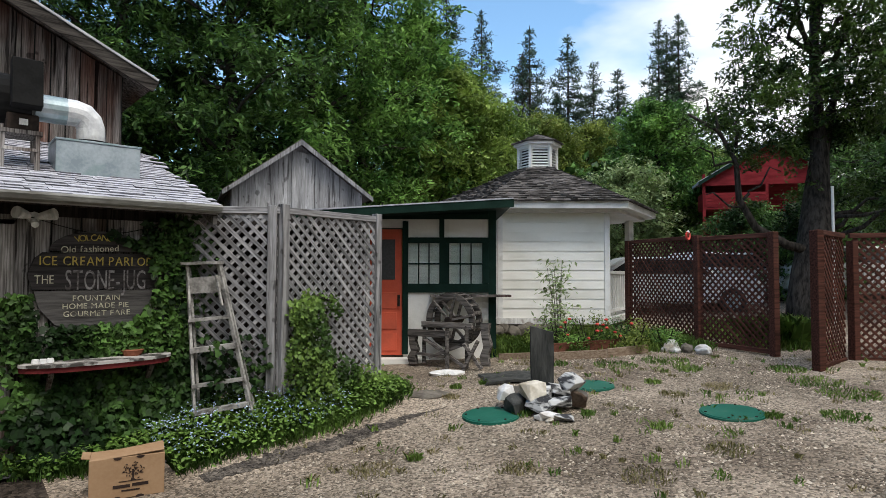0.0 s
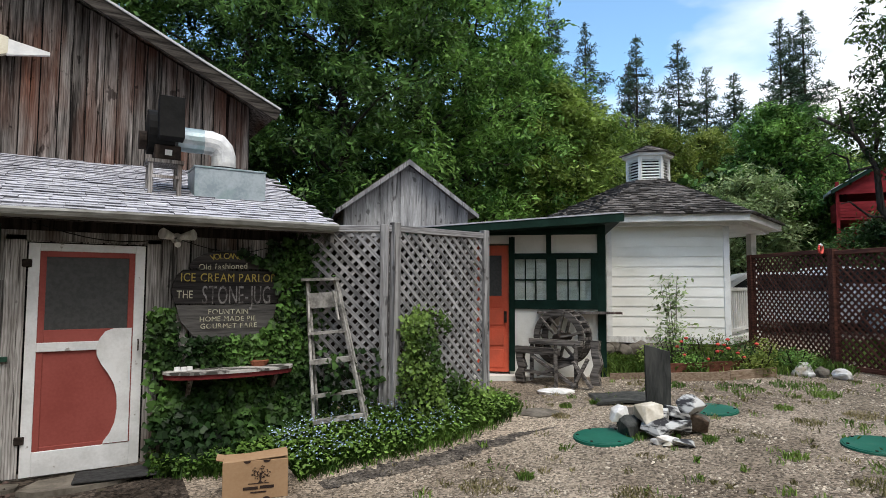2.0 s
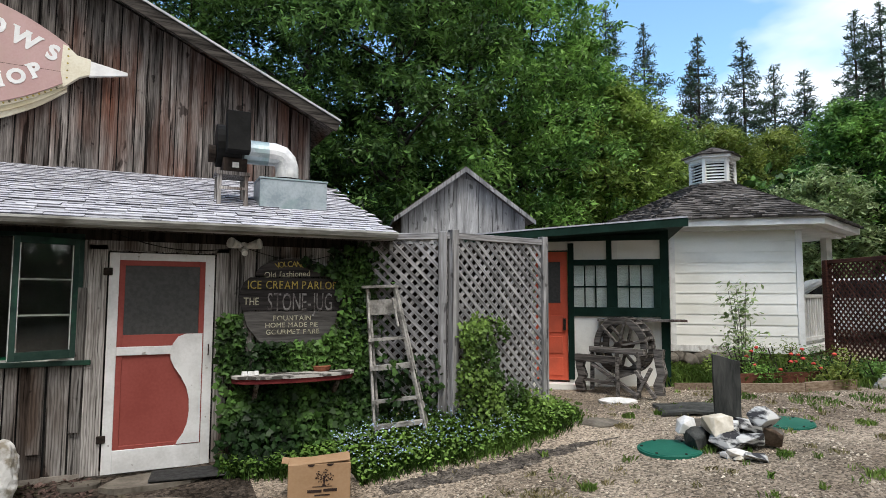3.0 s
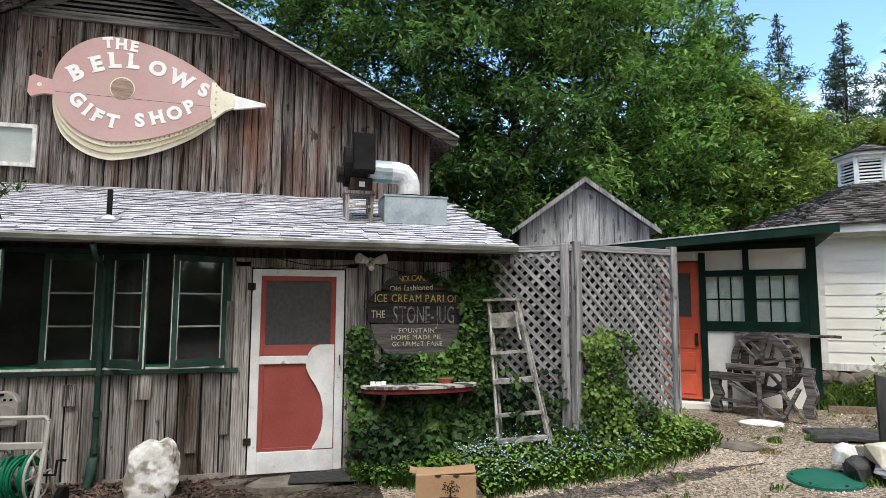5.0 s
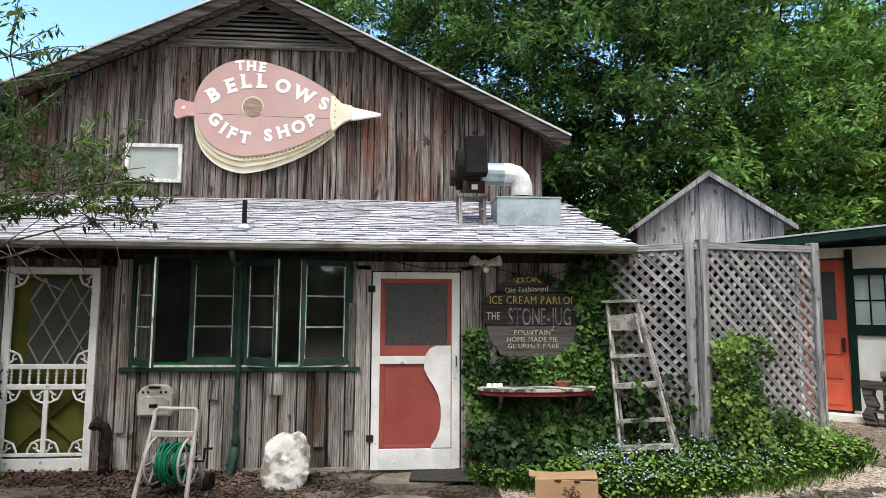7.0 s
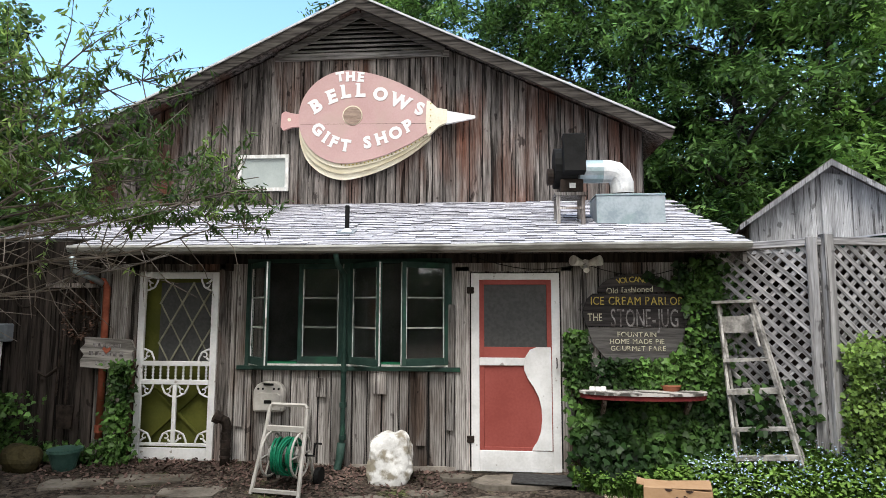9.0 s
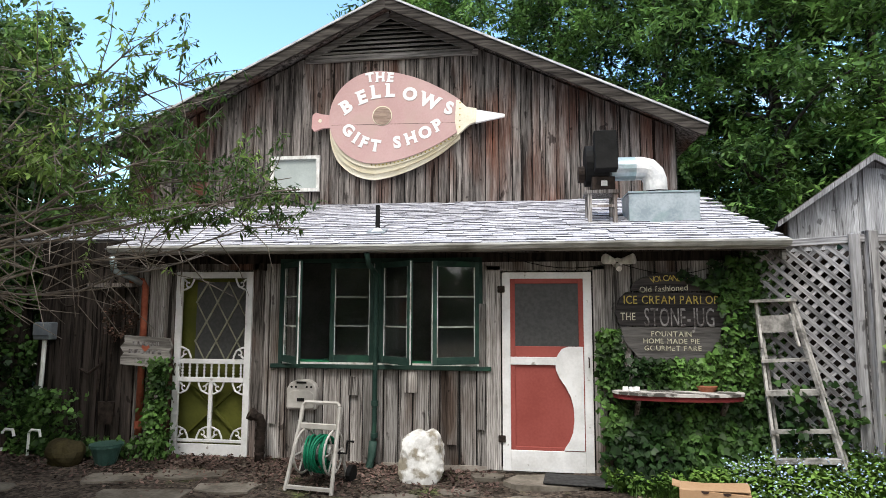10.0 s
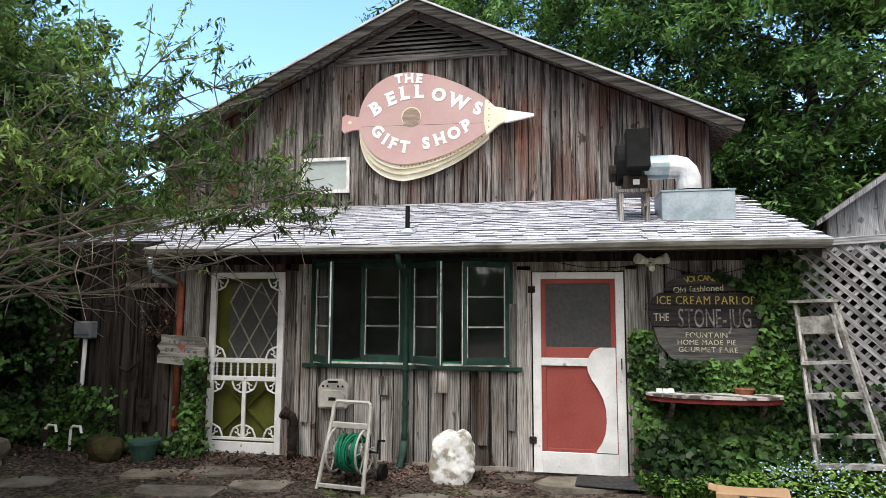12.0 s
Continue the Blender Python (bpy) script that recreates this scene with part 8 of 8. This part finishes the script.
for k in range(5):
    a = k * 1.3
    st = [(0.03 * k - 0.06, 0, 0), (0.06 * math.cos(a), 0.06 * math.sin(a), 0.7), (0.16 * math.cos(a) - 0.05, 0.1 * math.sin(a), 1.25 + 0.06 * k)]
    part("stem", tube(st, 0.008, 5, None, 0.5), BARE_TWIG, sp_)
    for f in np.linspace(0.3, 1, 20):
        c = np.array(st[1]) + (np.array(st[2]) - np.array(st[1])) * f
        q += [c + rng.normal(size=3) * 0.10 for _ in range(3)]
    q += [np.array([rng.normal() * 0.16, rng.normal() * 0.12, 0.45 + rng.uniform(0, 0.35)]) for _ in range(40)]
part("leaves", leaf_mesh("leaves", np.array(q), 0.10, LEAF_PALE, rng, 0.2, 0.42), LEAF_PALE, sp_)
# day lilies beyond the gap in the fence
for i in range(6):
    p = yard(5.15 + 0.16 * i, 9.75 + 0.12 * (i % 3))
    t = thing("lily_clump", pose(p.x, p.y, ground_z(p.x, p.y)), "clump of arching green lily leaves", "plant", "lilies by the gate")
    g = np.random.default_rng(300 + i)
    o = np.stack([g.normal(size=70) * 0.08, g.normal(size=70) * 0.08, np.zeros(70)], 1)
    part("leaves", blades("leaves", o, 0.62, 0.014, GRASS, g, 0.9), GRASS, t)

# loose gravel: small angular stones
g = np.random.default_rng(400)
n = 26000
x = g.uniform(1.2, 11, n)
y = -6.0 + g.uniform(0, 1, n) * 6.2
ok = (y < np.interp(x, [1.0, 1.7, 3.2, 4.4, 4.8, 11], [-1.4, -1.5, -1.6, -1.2, -0.1, -0.2])) & (np.hypot(x, y + 6.4) > 4.0)
x, y = x[ok], y[ok]
n = len(x)
z = np.array([ground_z(i, j) for i, j in zip(x, y)])
s = 0.007 + 0.014 * g.uniform(0, 1, n) ** 3
octa = np.array([(1, 0, 0), (0, 1, 0), (-1, 0, 0), (0, -1, 0), (0, 0, 0.7)])
a = g.uniform(0, math.tau, n)
jit = octa[None] * g.uniform(0.6, 1.3, (n, 5, 3)) * s[:, None, None]
ca, sa = np.cos(a)[:, None], np.sin(a)[:, None]
v = np.stack([jit[:, :, 0] * ca - jit[:, :, 1] * sa + x[:, None], jit[:, :, 0] * sa + jit[:, :, 1] * ca + y[:, None], jit[:, :, 2] + z[:, None] - 0.001], 2).reshape(-1, 3)
me = bpy.data.meshes.new("gravel")
me.vertices.add(n * 5)
me.vertices.foreach_set("co", v.ravel().astype(np.float32))
idx = (np.arange(n)[:, None, None] * 5 + np.array([(0, 1, 4), (1, 2, 4), (2, 3, 4), (3, 0, 4)])[None]).reshape(-1)
me.loops.add(len(idx))
me.loops.foreach_set("vertex_index", idx.astype(np.int32))
me.polygons.add(len(idx) // 3)
me.polygons.foreach_set("loop_start", np.arange(0, len(idx), 3, dtype=np.int32))
me.update(calc_edges=True)
PEBBLE = mat("gravel_stones", (0.17, 0.14, 0.105), (0.46, 0.40, 0.32), 3, each=0.55, bump=0)
me.materials.append(PEBBLE)
tagged(new("gravel", me), "loose grey and tan gravel stones", "gravel", kind="stuff")

# dead leaves before the shop
n = 5200
x, y = g.uniform(-6.3, -0.5, n), -0.02 - np.abs(g.normal(size=n)) * 0.42
q = np.stack([x, y, [ground_z(i, j) + 0.012 for i, j in zip(x, y)]], 1)
LITTER = mat("dead_leaves", (0.045, 0.030, 0.026), (0.15, 0.10, 0.086), 2, each=0.5, bump=0)
tagged(part("dead_leaves", leaf_mesh("dead_leaves", q, 0.05, LITTER, g, 0.0, 0.6, (0, 0, 1)), LITTER), "brown dead leaves on the earth", "leaf litter", kind="stuff")
EARTH = mat("dark_earth", (0.028, 0.022, 0.017), (0.075, 0.06, 0.049), 3, (1, 1, 1), 0.95, 0.7, each=0, fine=40, stain=(0.07, 0.085, 0.03), stain_scale=1.6, stain_low=0.58, stain_high=0.7)
ev, ef = [], []
for i in range(61):
    x = -9 + 9.9 * i / 60
    front = -1.5 - 1.6 * min(1.0, (0.9 - x) / 3.0) + 0.35 * noise.noise((x * 0.9, 0, 3)) + 0.15 * noise.noise((x * 3, 0, 3))
    for j in range(17):
        y = front + (0.1 - front) * j / 16
        ev.append((x, y, ground_z(x, y) + 0.006 - (0.03 if j == 0 or i in (0, 60) else 0)))
ef = [(i * 17 + j, (i + 1) * 17 + j, (i + 1) * 17 + j + 1, i * 17 + j + 1) for i in range(60) for j in range(16)]
add_pebbles(EARTH, 0.03)
me = raw("earth_path", ev, ef, EARTH)
me.shade_smooth()
tagged(new("earth_path", me), "trodden dark earth path before the shop", "ground", kind="structure")

# ---- beyond the fence ----
CAR_WHITE = mat("white_car_paint", (0.70, 0.71, 0.72), (0.76, 0.77, 0.78), 2, each=0, rough=0.25, bump=0, spec=0.6)
CAR_GLASS = mat("tinted_car_glass", (0.02, 0.022, 0.025), (0.03, 0.032, 0.035), 2, each=0, rough=0.08, bump=0, spec=0.8)


def parked_car(u, w, turn, label):
    p = yard(u, w)
    t = thing("parked_car", pose(p.x, p.y, ground_z(p.x, p.y) - 0.02, 0, 0, turn), label, "car")
    side = [(-2.1, 0.25), (2.1, 0.25), (2.15, 0.6), (2.0, 0.85), (1.0, 0.95), (0.45, 1.4), (-1.2, 1.42), (-1.9, 0.98), (-2.15, 0.9)]
    part("body", plate(side, -0.85, 0.85), CAR_WHITE, t, bevel=0.05)
    part("side_window", plate([(0.85, 0.97), (0.40, 1.34), (-1.12, 1.36), (-1.65, 1.0)], -0.865, -0.851), CAR_GLASS, t)
    for x in (-1.3, 1.35):
        wh = part("wheel", rod((x, -0.87, 0.32), (x, -0.66, 0.32), 0.32, None, 20), RUBBER, t)
        part("rim", rod((x, -0.885, 0.32), (x, -0.872, 0.32), 0.2, None, 16), GALV, wh)


parked_car(8.2, 17.5, -38, "white parked car seen through the fence")
parked_car(5.9, 15.8, -46, "white parked car behind the lattice")
parked_car(11.5, 16.5, -42, "white parked car behind the far fence")

RH = thing("red_house", Matrix.Translation(yard(10.75, 21.5, 2.2)) @ pose(0, 0, 0, 0, 0, -41 - 14) @ Matrix.Diagonal((0.76, 0.76, 0.76, 1)), "red wooden house with balcony and gabled roof", "house")
part("wall", box(-1.3, 2.4, 0.0, 4.0, 0.0, 3.9), BARN_RED, RH)
part("gable", plate([(-1.9, 3.36), (2.4, 3.36), (2.4, 4.35), (0.9, 5.25), (-1.9, 3.56)], -1.42, -1.34), BARN_RED, RH)
for i in range(16):
    part("board", box(-1.3, 2.4, -0.03, -0.003, 1.9 + i * 0.125, 1.9 + i * 0.125 + 0.11), BARN_RED, RH)
for s, far in ((-1, 3.05), (1, 1.85)):
    a, b = (0.9, 5.38), (0.9 + s * far, 5.38 - far * 0.6)
    part("roof", plate([a, b, (b[0], b[1] - 0.12), (a[0], a[1] - 0.13)], -1.6, 4.4), SHINGLE, RH, "pale metal roof slope")
    part("bargeboard", plate([(a[0], a[1] - 0.03), (b[0], b[1] - 0.03), (b[0], b[1] - 0.2), (a[0], a[1] - 0.22)], -1.64, -1.605), GREEN, RH)
bal = part("balcony", box(-1.9, 0.8, -1.4, 0.0, 2.28, 2.38), BARN_RED, RH, "red boarded balcony")
for i in range(5):
    part("balcony_board", box(-1.9, 0.8, -1.42, -1.39, 2.39 + i * 0.13, 2.39 + i * 0.13 + 0.118), BARN_RED, bal)
    part("balcony_board", box(-1.92, -1.89, -1.38, 0.0, 2.39 + i * 0.13, 2.39 + i * 0.13 + 0.118), BARN_RED, bal)
for x in (-1.88, 0.75):
    part("post", box(x - 0.06, x + 0.06, -1.42, -1.3, -0.5, 3.9), BARN_RED, RH)
part("pane", box(-0.6, 0.3, -0.05, -0.035, 2.2, 3.2), CAR_GLASS, RH)
part("pole", rod((0, 0, -0.5), (0, 0, 2.6), 0.028), WHITE, None, "").matrix_basis = Matrix.Translation(yard(7.9, 12.1, 0.9))
bpy.data.objects["pole"].name = "white_pole"
tagged(bpy.data.objects["white_pole"], "thin white painted pole beside the old tree", "pole")
orn = thing("post_ornament", Matrix.Translation(yard(4.22, 10.3, 2.36)), "small red and white ornament on the fence", "ornament")
part("ring", tube([(0.06 * math.cos(a), 0, 0.02 + 0.07 * math.sin(a)) for a in np.linspace(0, math.tau, 17)], 0.018, 6), ROSE, orn)
part("band", tube([(0.06 * math.cos(a), 0, 0.02 + 0.07 * math.sin(a)) for a in np.linspace(0.9, 2.2, 6)], 0.0195, 6), LETTER_WHITE, orn)

# ---- roof shingles ----
shingles(lean_roof, -4.66, 2.21, EAVE_Y, LOFT_Y, 9, 300)
shingles(SHOP, -7.1, -4.66, 0.0, LOFT_Y, 10, 0)
